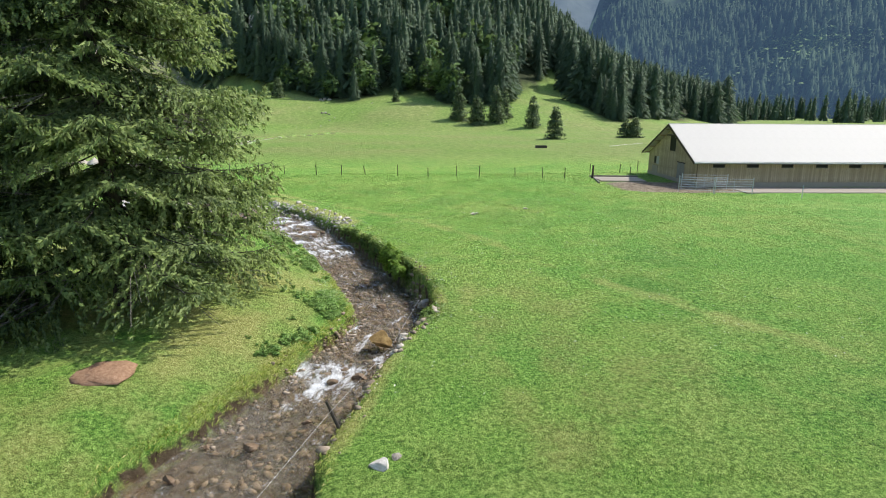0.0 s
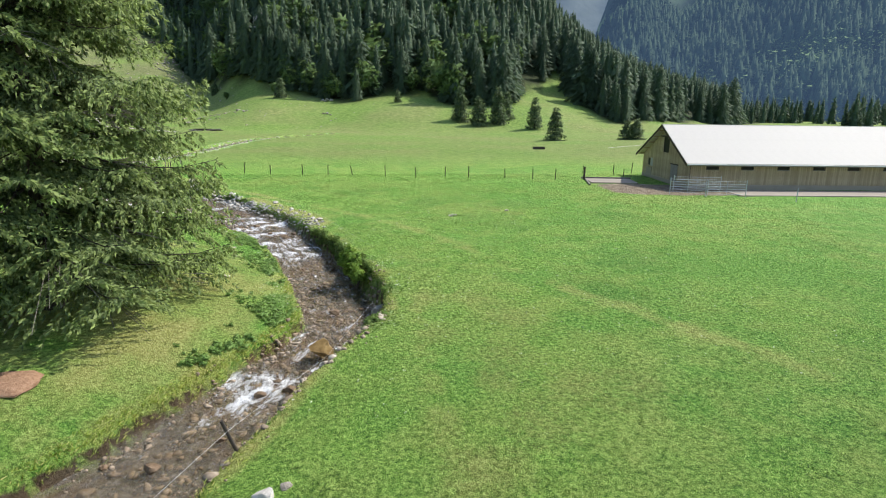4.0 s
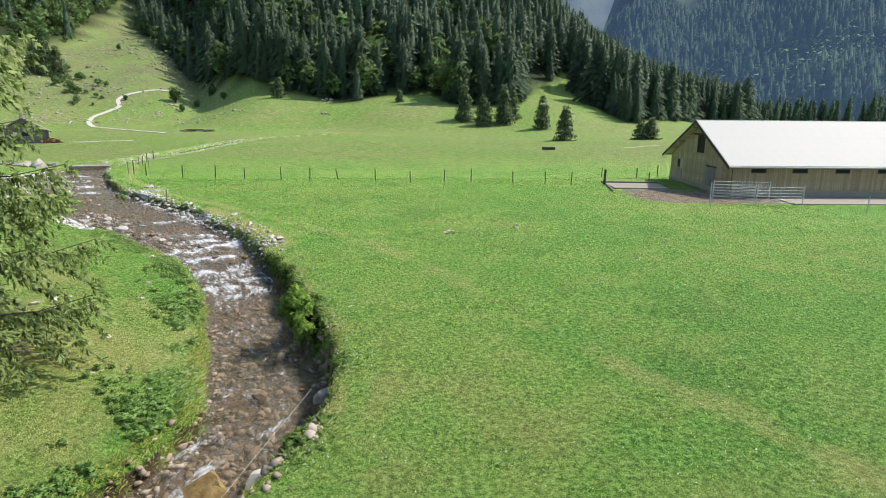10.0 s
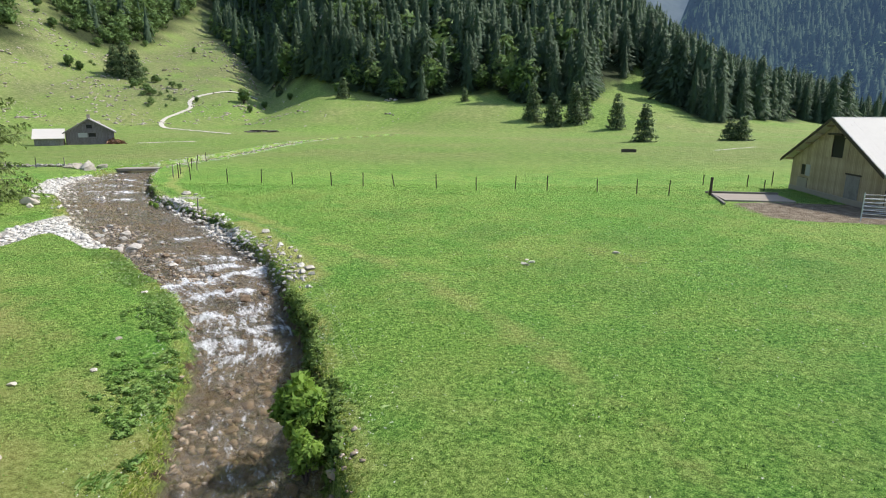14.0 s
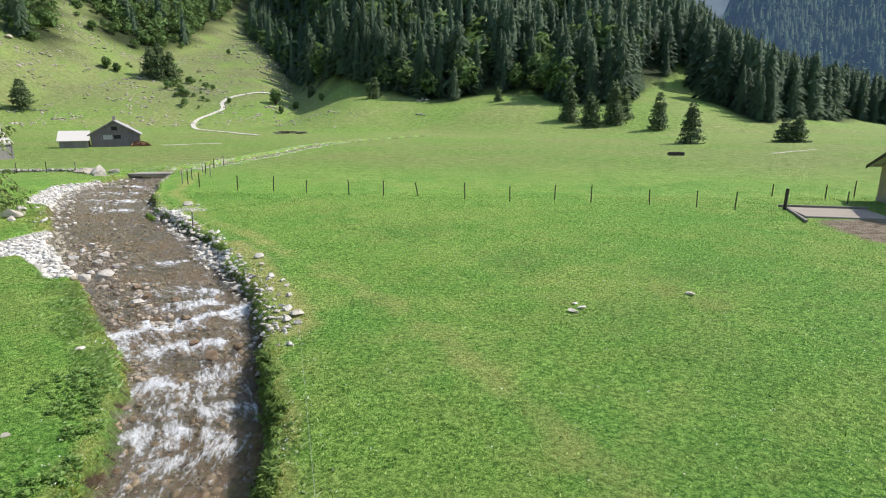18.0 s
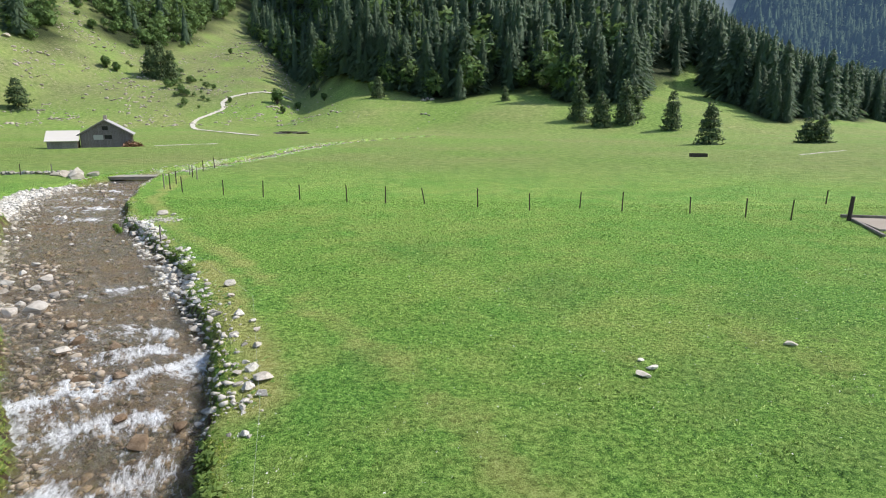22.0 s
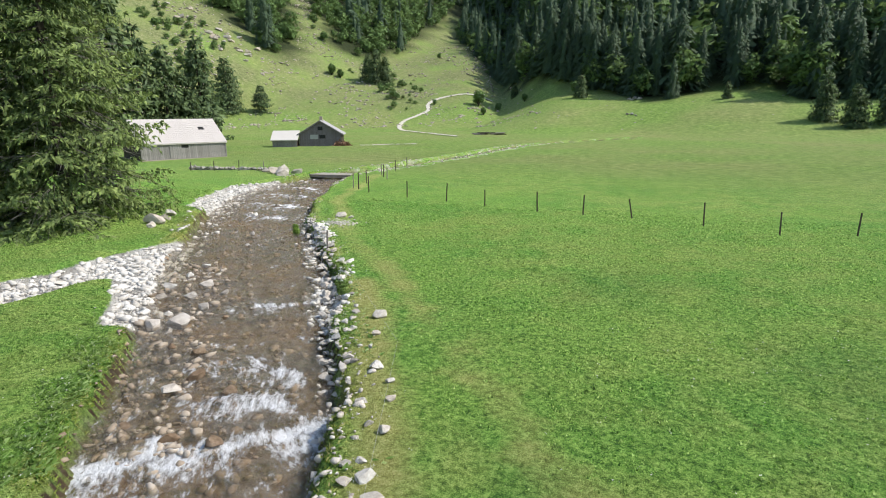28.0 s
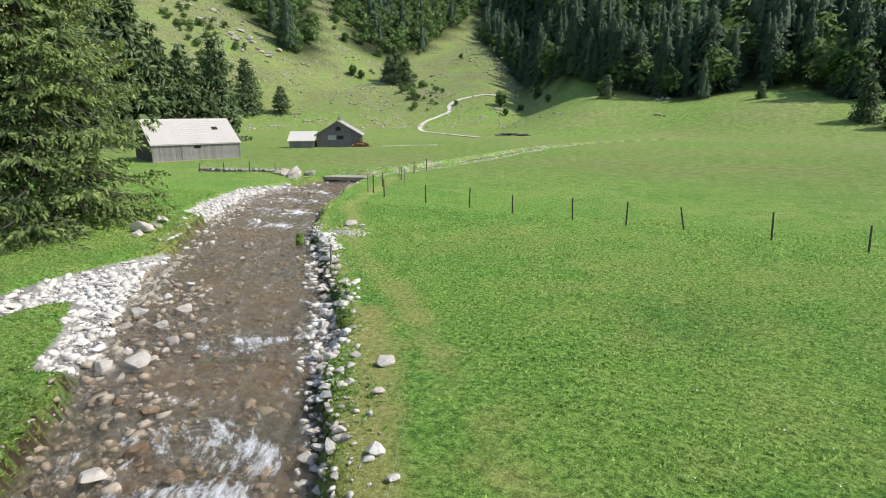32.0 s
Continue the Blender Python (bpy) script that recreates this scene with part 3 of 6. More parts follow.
def build_ground():
    xs = axis_lines(-900, -34, 10, 900, 0.22, 1.055)
    ys = axis_lines(-250, 6, 74, 1250, 0.24, 1.05)
    X, Y = np.meshgrid(xs, ys)
    Z, S, side, K, GB = land(X, Y)
    nx, ny = len(xs), len(ys)
    verts = np.stack([X, Y, Z], -1).reshape(-1, 3)
    i = np.arange(nx * ny).reshape(ny, nx)
    faces = np.stack([i[:-1, :-1], i[:-1, 1:], i[1:, 1:], i[1:, :-1]], -1).reshape(-1, 4)
    me = bpy.data.meshes.new("ground")
    me.vertices.add(len(verts))
    me.vertices.foreach_set("co", verts.ravel())
    me.loops.add(faces.size)
    me.loops.foreach_set("vertex_index", faces.ravel())
    me.polygons.add(len(faces))
    me.polygons.foreach_set("loop_start", np.arange(0, faces.size, 4))
    me.update(calc_edges=True)
    me.polygons.foreach_set("use_smooth", np.ones(len(faces), bool))
    me.materials.append(M_GROUND)
    hill = hills(X, Y)
    dry = 0.58 * np.exp(-(segment_distance(X, Y, TRAIL) / 0.8) ** 2) * (0.75 + 0.35 * rough2(X, Y, 5.0))
    dry = dry + 0.13 * np.exp(-((segment_distance(X, Y, TRAIL) - 1.0) / 3.0) ** 2)
    dry = np.maximum(dry, 0.42 * np.exp(-(segment_distance(X, Y, [(1.2, 12.0), (0.9, 18.0), (0.9, 24.5)]) / 0.9) ** 2))
    dry = np.maximum(dry, 0.72 * np.exp(-((S - 0.3) / 0.5) ** 2) * (S > -0.3) * (Y < 72) * (0.8 + 0.4 * rough2(X, Y, 1.4, 0.5)))
    dry = np.maximum(dry, 0.72 * (1 - smooth(-5.5, -3.0, X)) * (1 - smooth(36, 48, Y)) * (S > 0) * (0.7 + 0.5 * rough2(X, Y, 3.0, 2.0)))
    dry = np.maximum(dry, 0.85 * np.exp(-(segment_distance(X, Y, VERGE) / 0.95) ** 2))
    dry = np.maximum(dry, 0.85 * np.exp(-(((X + 8.5) / 3.0) ** 2 + ((Y - 21.5) / 5.5) ** 2)))
    dust = np.clip(1.2 - (np.abs((X - 28.5) / 7.0) ** 4 + np.abs((Y - 58.6 + 0.12 * (X - 30)) / 4.5) ** 4), 0, 1)
    dirt = np.maximum(0, np.clip(1.3 - np.hypot((X + 11.0) / 1.0, (Y - 18.2) / 0.8), 0, 1))
    dirt = np.maximum(dirt, (1 - smooth(-0.12, 0.12, S)) * (S > -0.9) * smooth(0.02, 0.25, K) * (Y < 85) * (0.9 + 0.5 * rough2(X, Y, 1.6, 1.9)))
    stone = 0.05 * smooth(8, 40, hill) * smooth(0.62, 0.80, -X / np.maximum(Y, 60)) + 0.27 * smooth(2, 15, hill) * (X < -0.30 * Y)
    stone = np.maximum(stone, GB * 1.2)
    stone = np.maximum(stone, 0.75 * np.exp(-(((X + 19.7) / 1.1) ** 2 + ((Y - 63.9) / 0.8) ** 2)))
    stone = np.maximum(stone, 0.46 * (S < 1.1) * (S > -0.2) * smooth(84, 92, Y) * (Y < 200))
    dirt = np.maximum(dirt, 0.55 * np.exp(-(((X + 10.9) / 0.8) ** 2 + ((Y - 32.2) / 0.6) ** 2)))
    for a, b in ((10.2, 47.0), (8.7, 48.9), (9.2, 43.6), (12.6, 45.2)):
        dirt = np.maximum(dirt, 0.46 * np.exp(-(((X - a) / 1.5) ** 2 + ((Y - b) / 0.9) ** 2)))
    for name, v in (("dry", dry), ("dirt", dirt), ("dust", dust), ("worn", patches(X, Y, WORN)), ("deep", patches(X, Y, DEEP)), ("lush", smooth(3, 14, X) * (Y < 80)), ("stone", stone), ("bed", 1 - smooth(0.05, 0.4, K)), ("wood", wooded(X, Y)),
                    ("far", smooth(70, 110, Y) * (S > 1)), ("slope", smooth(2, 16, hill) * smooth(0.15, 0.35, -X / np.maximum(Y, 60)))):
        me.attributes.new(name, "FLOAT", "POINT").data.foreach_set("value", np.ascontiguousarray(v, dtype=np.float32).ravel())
    return tagged(new("ground", me), "green alpine valley meadow with a stream bed and rising slopes", "ground", kind="structure")


build_ground()


RAPIDS = [(1.0, 0.5, [(-10.9, 42.2), (-10.4, 43.6), (-9.4, 44.2), (-8.2, 45.4), (-7.6, 45.6)]), (0.8, 0.4, [(-10.6, 45.7), (-9.4, 46.1)]), (0.7, 0.35, [(-12.9, 46.9), (-11.8, 47.8), (-10.2, 47.5)]),
          (0.7, 0.4, [(-14.6, 51.6), (-13.8, 52.2), (-12.8, 53.0)]), (0.4, 0.35, [(-13.4, 48.3), (-12.4, 48.6)]), (0.95, 0.5, [(-8.0, 39.1), (-6.9, 39.4), (-6.2, 40.4)]), (0.8, 0.45, [(-6.7, 36.9), (-5.0, 37.2)]),
          (0.6, 0.35, [(-5.9, 36.0), (-4.8, 36.2)]), (0.6, 0.4, [(-7.2, 37.8), (-4.8, 38.4)]), (0.8, 0.45, [(-9.0, 41.6), (-7.2, 42.4)]), (0.45, 0.35, [(-3.9, 27.2), (-2.2, 26.3)]), (0.6, 0.4, [(-3.1, 24.4), (-1.5, 25.2)]),
          (0.45, 0.3, [(-3.6, 22.6), (-2.9, 23.4)]), (1.0, 0.45, [(-5.3, 20.7), (-4.0, 20.5)]), (1.0, 0.5, [(-5.0, 18.9), (-4.3, 19.7)]), (0.5, 0.3, [(-3.3, 20.9), (-2.6, 21.2)]),
          (0.6, 0.5, [(-28.6, 67.0), (-25.6, 66.2)]), (0.65, 0.5, [(-31.6, 71.0), (-28.2, 70.4)]), (0.6, 0.5, [(-33.6, 75.6), (-30.6, 74.8)]), (0.5, 0.5, [(-35.0, 80.0), (-32.4, 79.4)])]


def build_water():
    line = spline(COURSE, 60)
    tang = np.gradient(line[:, :2], axis=0)
    tang /= np.linalg.norm(tang, axis=1)[:, None]
    nrm = np.stack([tang[:, 1], -tang[:, 0]], 1)
    across = np.linspace(-1, 1, 33)
    P = line[:, None, :2] + nrm[:, None] * (across[None, :, None] * (line[:, None, 2:3] + 0.45))
    x, y = P[..., 0], P[..., 1]
    wl = water_level(line[:, 1])[:, None]
    rapid = np.zeros_like(x)
    for much, wide, pts in RAPIDS:
        d = segment_distance(x, y, pts) + 0.30 * rough2(x, y, 1.7, much * 7) + 0.32 * rough2(x, y, 0.8, much * 9) + 0.16 * rough2(x, y, 0.35, much * 5)
        below = smooth(-0.2, 0.5, np.interp(x, [p[0] for p in pts], [p[1] for p in pts]) - y)
        rapid = np.maximum(rapid, much * np.exp(-(np.maximum(d, 0) / (wide * (1 + 1.5 * below))) ** 2) * (1 - 0.45 * below))
    rip = 0.5 + 0.5 * rough2(x, y, 0.55, 2.0)
    z = wl + 0.02 * rough2(x, y, 0.5) + rapid * (0.11 * rough2(x, y, 0.42, 5.0) + 0.05 * rough2(x, y, 0.2, 1.0))
    # The low level away from the rapids paints glints and sparkle in white.
    brisk = 0.08 * np.exp(-((y - 41) / 7) ** 2) + 0.08 * smooth(60, 70, y)
    foam = 0.13 + brisk + 0.12 * rough2(x, y, 1.6, 3.0) + 0.10 * rough2(x, y, 0.5, 1.3) + rapid * (0.38 + 0.62 * rip)
    run = np.concatenate([[0], np.cumsum(np.hypot(*np.diff(line[:, :2], axis=0).T))])
    foam *= 1 - smooth(0.8, 1.0, np.abs(across))[None, :]
    n, m = x.shape
    i = np.arange(n * m).reshape(n, m)
    faces = np.stack([i[:-1, :-1], i[1:, :-1], i[1:, 1:], i[:-1, 1:]], -1).reshape(-1, 4)[:, ::-1]
    ob = mesh_object("water", np.stack([x, y, z], -1).reshape(-1, 3), faces, M_WATER, soft=True)
    ob.data.attributes.new("foam", "FLOAT", "POINT").data.foreach_set("value", foam.astype(np.float32).ravel())
    for name, v in (("along", np.repeat(run[:, None], m, 1)), ("across", across[None, :] * (line[:, 2:3] + 0.45) + 0.5 * rough2(x, y, 2.0, 0.3))):
        ob.data.attributes.new(name, "FLOAT", "POINT").data.foreach_set("value", np.ascontiguousarray(v, dtype=np.float32).ravel())
    ob.visible_shadow = False
    return tagged(ob, "clear shallow mountain stream with white rapids", "water", kind="structure")


build_water()


# ---------------------------------------------------------------- woods
def outward(V, F, N):
    """Turns each face so that it looks the way its leaves grow."""
    a, b, c = V[F[:, 0]], V[F[:, 1]], V[F[:, 2]]
    back = (np.cross(b - a, c - a) * N[F[:, 0]]).sum(1) < 0
    F = F.copy()
    F[back] = F[back][:, ::-1]
    return F


def unit(N):
    return N / np.linalg.norm(N, axis=-1, keepdims=True)


def far_spruce(seed, branches=84, slim=1.0):
    """Unit-high spruce: a ragged inner crown and many small drooping boughs in uneven tiers round it."""
    r = np.random.default_rng(seed)
    V, F, N = [], [], []
    lop = r.uniform(0.75, 1.2, 9)
    swell = r.uniform(0.6, 0.85)
    rings = 5 if branches > 40 else 2
    for k in range(rings):
        f = k / rings
        for m in range(6):
            a = m * 1.0472 + k * 0.5 + seed
            rad = (0.165 * (1 - f) ** swell) * 0.52 * r.uniform(0.7, 1.2) * slim
            V.append((rad * math.cos(a), rad * math.sin(a), 0.02 + 0.95 * f - 0.02 * r.random()))
            N.append((math.cos(a), math.sin(a), 0.3))
    V.append((0, 0, 0.97))
    N.append((0, 0, 1))
    for k in range(rings - 1):
        for m in range(6):
            p, q = 6 * k + m, 6 * k + (m + 1) % 6
            F += [(p, q, q + 6), (p, q + 6, p + 6)]
    F += [(6 * (rings - 1) + m, 6 * (rings - 1) + (m + 1) % 6, 6 * rings) for m in range(6)]
    tiers = max(8, int(branches / 13))
    half = 0.30 / math.sqrt(branches)
    for k in range(branches):
        f = ((k + r.random()) / branches) ** 1.1
        f = f + 0.30 * (round(f * tiers) / tiers - f)
        a = r.uniform(0, 6.283)
        full = (0.165 * (1 - f) ** swell + 0.006) * lop[int((a * 1.43 + 2.3 * f * 9)) % 9] * slim * (1 - 0.35 * max(0.0, 0.10 - f) / 0.10)
        rad = full * r.uniform(0.72, 1.18)
        z = 0.02 + 0.965 * f
        w = min(0.8, half / max(rad, 0.015)) * r.uniform(0.6, 1.3)
        tip = z - rad * r.uniform(0.25, 0.6)
        b = len(V)
        q = rad * r.uniform(0.40, 0.6)
        V.append((q * math.cos(a), q * math.sin(a), min(1.0, z + 0.01)))
        V.append((rad * math.cos(a), rad * math.sin(a), tip))
        for sgn in (-1, 1):
            q = rad * r.uniform(0.7, 0.92)
            V.append((q * math.cos(a + sgn * w), q * math.sin(a + sgn * w), 0.5 * (z + tip) - 0.02 * r.random() - 0.008))
        F += [(b, b + 2, b + 1), (b, b + 1, b + 3)]
        nn = np.array([math.cos(a), math.sin(a), 0.75]) + r.normal(0, 0.3, 3)
        N += [nn] * 4
    V, F, N = np.array(V), np.array(F), unit(np.array(N, float))
    return V, outward(V, F, N), N


def leafy(seed, n=170, big=1.0):
    """Unit-high broadleaf tree or bush: many small clumps with gaps."""
    r = np.random.default_rng(seed)
    V, F, N = [], [], []
    for _ in range(n):
        u = r.normal(size=3)
        u /= np.linalg.norm(u)
        c = np.array([0, 0, 0.58]) + u * np.array([0.3, 0.3, 0.4]) * r.uniform(0.55, 1.0) * (1 + 0.2 * math.sin(5 * u[0] + seed) + 0.12 * math.sin(9 * u[2] + 2 * seed))
        s = r.uniform(0.05, 0.1) * big
        b = len(V)
        t = r.normal(size=(4, 3)) * s
        V += (c + t).tolist()
        F += [(b, b + 1, b + 2), (b, b + 2, b + 3)]
        N += [u + (0, 0, 0.35) + r.normal(0, 0.4, 3)] * 4
    V, F, N = np.array(V), np.array(F), unit(np.array(N))
    return V, outward(V, F, N), N


def many(name, templates, spots, material, label, category):
    """One mesh of many plants: spots are rows of x, y, z, height, width factor, turn, which."""
    Vs, Fs, Ns, base = [], [], [], 0
    for x, y, z, h, w, a, k in spots:
        v, f, *nn = templates[int(k)]
        c, s = math.cos(a), math.sin(a)
        if nn:
            nn = nn[0]
            Ns.append(np.stack([nn[:, 0] * c - nn[:, 1] * s, nn[:, 0] * s + nn[:, 1] * c, nn[:, 2]], 1))
        q = np.stack([(v[:, 0] * c - v[:, 1] * s) * h * w + x, (v[:, 0] * s + v[:, 1] * c) * h * w + y, v[:, 2] * h + z], 1)
        Vs.append(q)
        Fs.append(f + base)
        base += len(v)
    V, F = np.concatenate(Vs), np.concatenate(Fs)
    me = bpy.data.meshes.new(name)
    me.vertices.add(len(V))
    me.vertices.foreach_set("co", V.ravel())
    me.loops.add(F.size)
    me.loops.foreach_set("vertex_index", F.ravel().astype(np.int32))
    me.polygons.add(len(F))
    me.polygons.foreach_set("loop_start", np.arange(0, F.size, 3))
    me.update(calc_edges=True)
    me.materials.append(material)
    if Ns:
        leaf_normals(me, np.concatenate(Ns))
    return tagged(new(name, me), label, category, kind="stuff")


def leaf_normals(me, N):
    """Shades foliage by the way its clumps face, not by single flat leaves."""
    me.polygons.foreach_set("use_smooth", np.ones(len(me.polygons), bool))
    me.normals_split_custom_set_from_vertices(N.astype(np.float32))


SPRUCES = [far_spruce(s, 420, (1.0, 1.25, 0.85)[s % 3]) for s in range(9)]
SPRUCES += [far_spruce(20 + s, 84, (1.0, 1.25, 0.85)[s % 3]) for s in range(9)]
LEAFY = [leafy(s, 150, 0.7) for s in range(4)] + [leafy(20 + s, 80, 0.85) for s in range(4)] + [leafy(40 + s, 420, 0.42) for s in range(4)]


# A faint blue emission over the whole surface stands in for distance haze.
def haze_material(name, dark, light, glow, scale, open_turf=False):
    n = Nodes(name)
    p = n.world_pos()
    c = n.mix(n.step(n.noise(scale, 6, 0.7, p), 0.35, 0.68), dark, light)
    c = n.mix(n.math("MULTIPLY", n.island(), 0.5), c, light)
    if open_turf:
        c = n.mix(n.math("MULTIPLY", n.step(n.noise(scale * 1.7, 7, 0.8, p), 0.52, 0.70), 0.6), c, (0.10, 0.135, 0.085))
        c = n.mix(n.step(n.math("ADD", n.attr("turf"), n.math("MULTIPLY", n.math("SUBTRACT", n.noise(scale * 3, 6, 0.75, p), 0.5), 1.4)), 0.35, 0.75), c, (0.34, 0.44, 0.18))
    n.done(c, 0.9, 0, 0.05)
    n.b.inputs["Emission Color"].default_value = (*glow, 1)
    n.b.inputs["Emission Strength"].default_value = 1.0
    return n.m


CLIFF = (-64.5, 338.0)          # pale rock face between the trees


def plant_woods():
    r = np.random.default_rng(21)
    n = 10500
    y = 190 + 560 * r.random(n) ** 1.6
    x = r.uniform(-0.95, 0.95, n) * y
    m = (r.random(n) < np.minimum(1.0, 1.15 * y / 420)) & (wooded(x, y) >= 0.4 + 0.5 * r.random(n))
    m &= np.hypot((x - CLIFF[0] - 0.19 * (CLIFF[1] - y)) / 6.5, (y - CLIFF[1] + 12) / 19) > 1
    x, y = x[m], y[m]
    n, z, ratio = len(x), hills(x, y), x / y
    edge = (y < 330) & (wooded(x * (1 - 16 / y), y - 16) < 0.6)
    clump = rough2(x, y, 22, 0.3)
    broad = r.random(n) < np.where(ratio < -0.385, 0.92, np.where(ratio < -0.22, 0.45, 0.15))
    small = ratio < -0.385
    valley = (ratio > 0.62) & (y > 290)
    turn, wide, pick = r.uniform(0, 6.3, n), r.uniform(1.0, 1.6, n), r.integers(0, 36, n)
    q = valley & (r.random(n) < 0.8) & (clump > -0.25)
    hazy = np.stack([x, y, z - 0.3, r.uniform(8, 16, n) + 12 * np.maximum(0, clump), wide * 0.88, turn, pick % 9], 1)[q]
    q = ~valley & broad & (x / y < 0.24)
    leaves = np.stack([x, y, z - 0.5, np.where(small, r.uniform(5, 11, n), r.uniform(10, 20, n)), wide * 0.96, turn, pick % 4 + np.where(edge & ~small, 8, np.where(y < 345, 0, 4))], 1)[q]
    q = ~valley & ~broad
    tall = r.uniform(13, 30, n)
    crest = 7 + np.hypot(x, y) * np.tan(np.radians(np.interp(x / y, SPUR[0], SPUR[1]) + 2.4 + r.normal(0, 0.35, n)))
    tall = np.where((x / y > 0.18) & ~valley, np.minimum(tall, crest - z), tall)
    q &= tall > 7
    spots = np.stack([x, y, z - 0.3, tall, wide, turn, pick % 9 + np.where(edge, 0, 9)], 1)[q]
    ratio, y = r.uniform(0.56, 1.0, 420), r.uniform(330, 520, 420)
    x = ratio * y
    q = rough2(x, y, 30, 1.4) + 0.6 * rough2(x, y, 11, 0.2) > 0.05 + 0.5 * (y < 400)
    hazy = np.concatenate([hazy, np.stack([x, y, np.full(420, -0.3), r.uniform(9, 22, 420), r.uniform(1.1, 1.7, 420), r.uniform(0, 6.3, 420), r.integers(0, 9, 420)], 1)[q]])
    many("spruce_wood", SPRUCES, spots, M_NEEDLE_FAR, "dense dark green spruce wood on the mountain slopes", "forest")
    many("broadleaf_wood", LEAFY, leaves, M_LEAF, "lighter green broadleaf trees and scrub on the slopes", "forest")
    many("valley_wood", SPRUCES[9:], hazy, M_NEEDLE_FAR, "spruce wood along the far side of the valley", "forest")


plant_woods()


def far_mountains():
    """The mountainsides that close the valley, far behind everything."""
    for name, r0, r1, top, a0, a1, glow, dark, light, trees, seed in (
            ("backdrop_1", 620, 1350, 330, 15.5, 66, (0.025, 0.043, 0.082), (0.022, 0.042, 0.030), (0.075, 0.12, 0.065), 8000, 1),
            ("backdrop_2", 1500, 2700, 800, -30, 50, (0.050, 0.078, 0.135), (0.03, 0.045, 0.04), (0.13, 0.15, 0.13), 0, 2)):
        A, R = np.meshgrid(np.radians(np.linspace(a0, a1, 150)), np.linspace(r0, r1, 70))
        X, Y = R * np.sin(A), R * np.cos(A)

        def rise(x, y):
            rr, aa = np.hypot(x, y), np.degrees(np.arctan2(x, y))
            f = np.clip((rr - r0) / (r1 - r0), 0, 1)
            side = smooth(a0, a0 + 9, aa) if seed == 1 else 1.0
            return top * f ** 0.9 * side * (1 + 0.22 * np.sin(aa * 0.35 + seed) + 0.10 * np.sin(aa * 0.9)) + f * (28 * rough2(x, y, 130, seed) + 12 * rough2(x, y, 48, 2.0)) - 6

        def bare(x, y, z):
            """Grassy avalanche runs between the woods."""
            rr, aa = np.hypot(x, y), np.degrees(np.arctan2(x, y))
            el = np.degrees(np.arctan2(z - 7, rr))
            run = np.zeros(np.shape(x))
            for b, e, tilt, wide, long in ((20.8, 7.6, 0.75, 0.8, 2.6), (30.0, 9.5, 0.5, 0.45, 2.2), (37.0, 8.2, 0.35, 0.5, 2.6), (42.5, 10.0, 0.35, 0.4, 3.0)):
                run = np.maximum(run, np.exp(-((el - e - tilt * (aa - b)) / wide) ** 2 - ((aa - b) / long) ** 2))
            return run

        Z = rise(X, Y)
        i = np.arange(X.size).reshape(X.shape)
        F = np.stack([i[:-1, :-1], i[:-1, 1:], i[1:, 1:], i[1:, :-1]], -1).reshape(-1, 4)[:, ::-1]
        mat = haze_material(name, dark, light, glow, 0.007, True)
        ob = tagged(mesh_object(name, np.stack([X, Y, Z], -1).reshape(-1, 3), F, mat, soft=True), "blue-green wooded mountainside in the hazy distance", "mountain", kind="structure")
        ob.data.attributes.new("turf", "FLOAT", "POINT").data.foreach_set("value", np.ascontiguousarray(bare(X, Y, Z) if seed == 1 else 0 * X, dtype=np.float32).ravel())
        if trees:
            r = np.random.default_rng(seed)
            tiny = [far_spruce(90 + k, 14, 1.3) for k in range(3)]
            broad = [leafy(90 + k, 46, 0.5) for k in range(2)]
            a, q = np.radians(r.uniform(a0 + 3, a1, trees)), r0 + 6 + (r1 - r0 - 200) * r.random(trees) ** 1.5
            x, y = q * np.sin(a), q * np.cos(a)
            z = rise(x, y)
            ok = bare(x, y, z) < 0.35 + 0.4 * r.random(trees)
            aa, el = np.degrees(a), np.degrees(np.arctan2(z - 7, q))
            spur = np.exp(-((el - 3.6 - 0.22 * (aa - 36)) / 1.5) ** 2) * smooth(31, 36, aa)
            leaf = (rough2(x, y, 120, 0.8) + 0.5 * rough2(x, y, 40, 0.1) + 1.1 * spur + r.normal(0, 0.3, trees)) > 0.62
            rows = np.stack([x, y, z, r.uniform(15, 34, trees), r.uniform(1.1, 1.7, trees), r.uniform(0, 6.3, trees), r.integers(0, 3, trees)], 1)
            many("far_spruce_wood", tiny, rows[~leaf & ok], haze_material("hazed_far_needles", (0.024, 0.046, 0.030), (0.085, 0.13, 0.07), glow, 0.01), "hazy blue-green spruce wood on the far mountainside", "forest")
            rows[:, 3] *= 0.62
            rows[:, 6] = rows[:, 6] % 2
            many("far_broadleaf_wood", broad, rows[leaf & ok], haze_material("hazed_far_leaves", (0.07, 0.115, 0.055), (0.17, 0.25, 0.10), glow, 0.01), "hazy lighter green broadleaf wood on the far mountainside", "forest")


far_mountains()


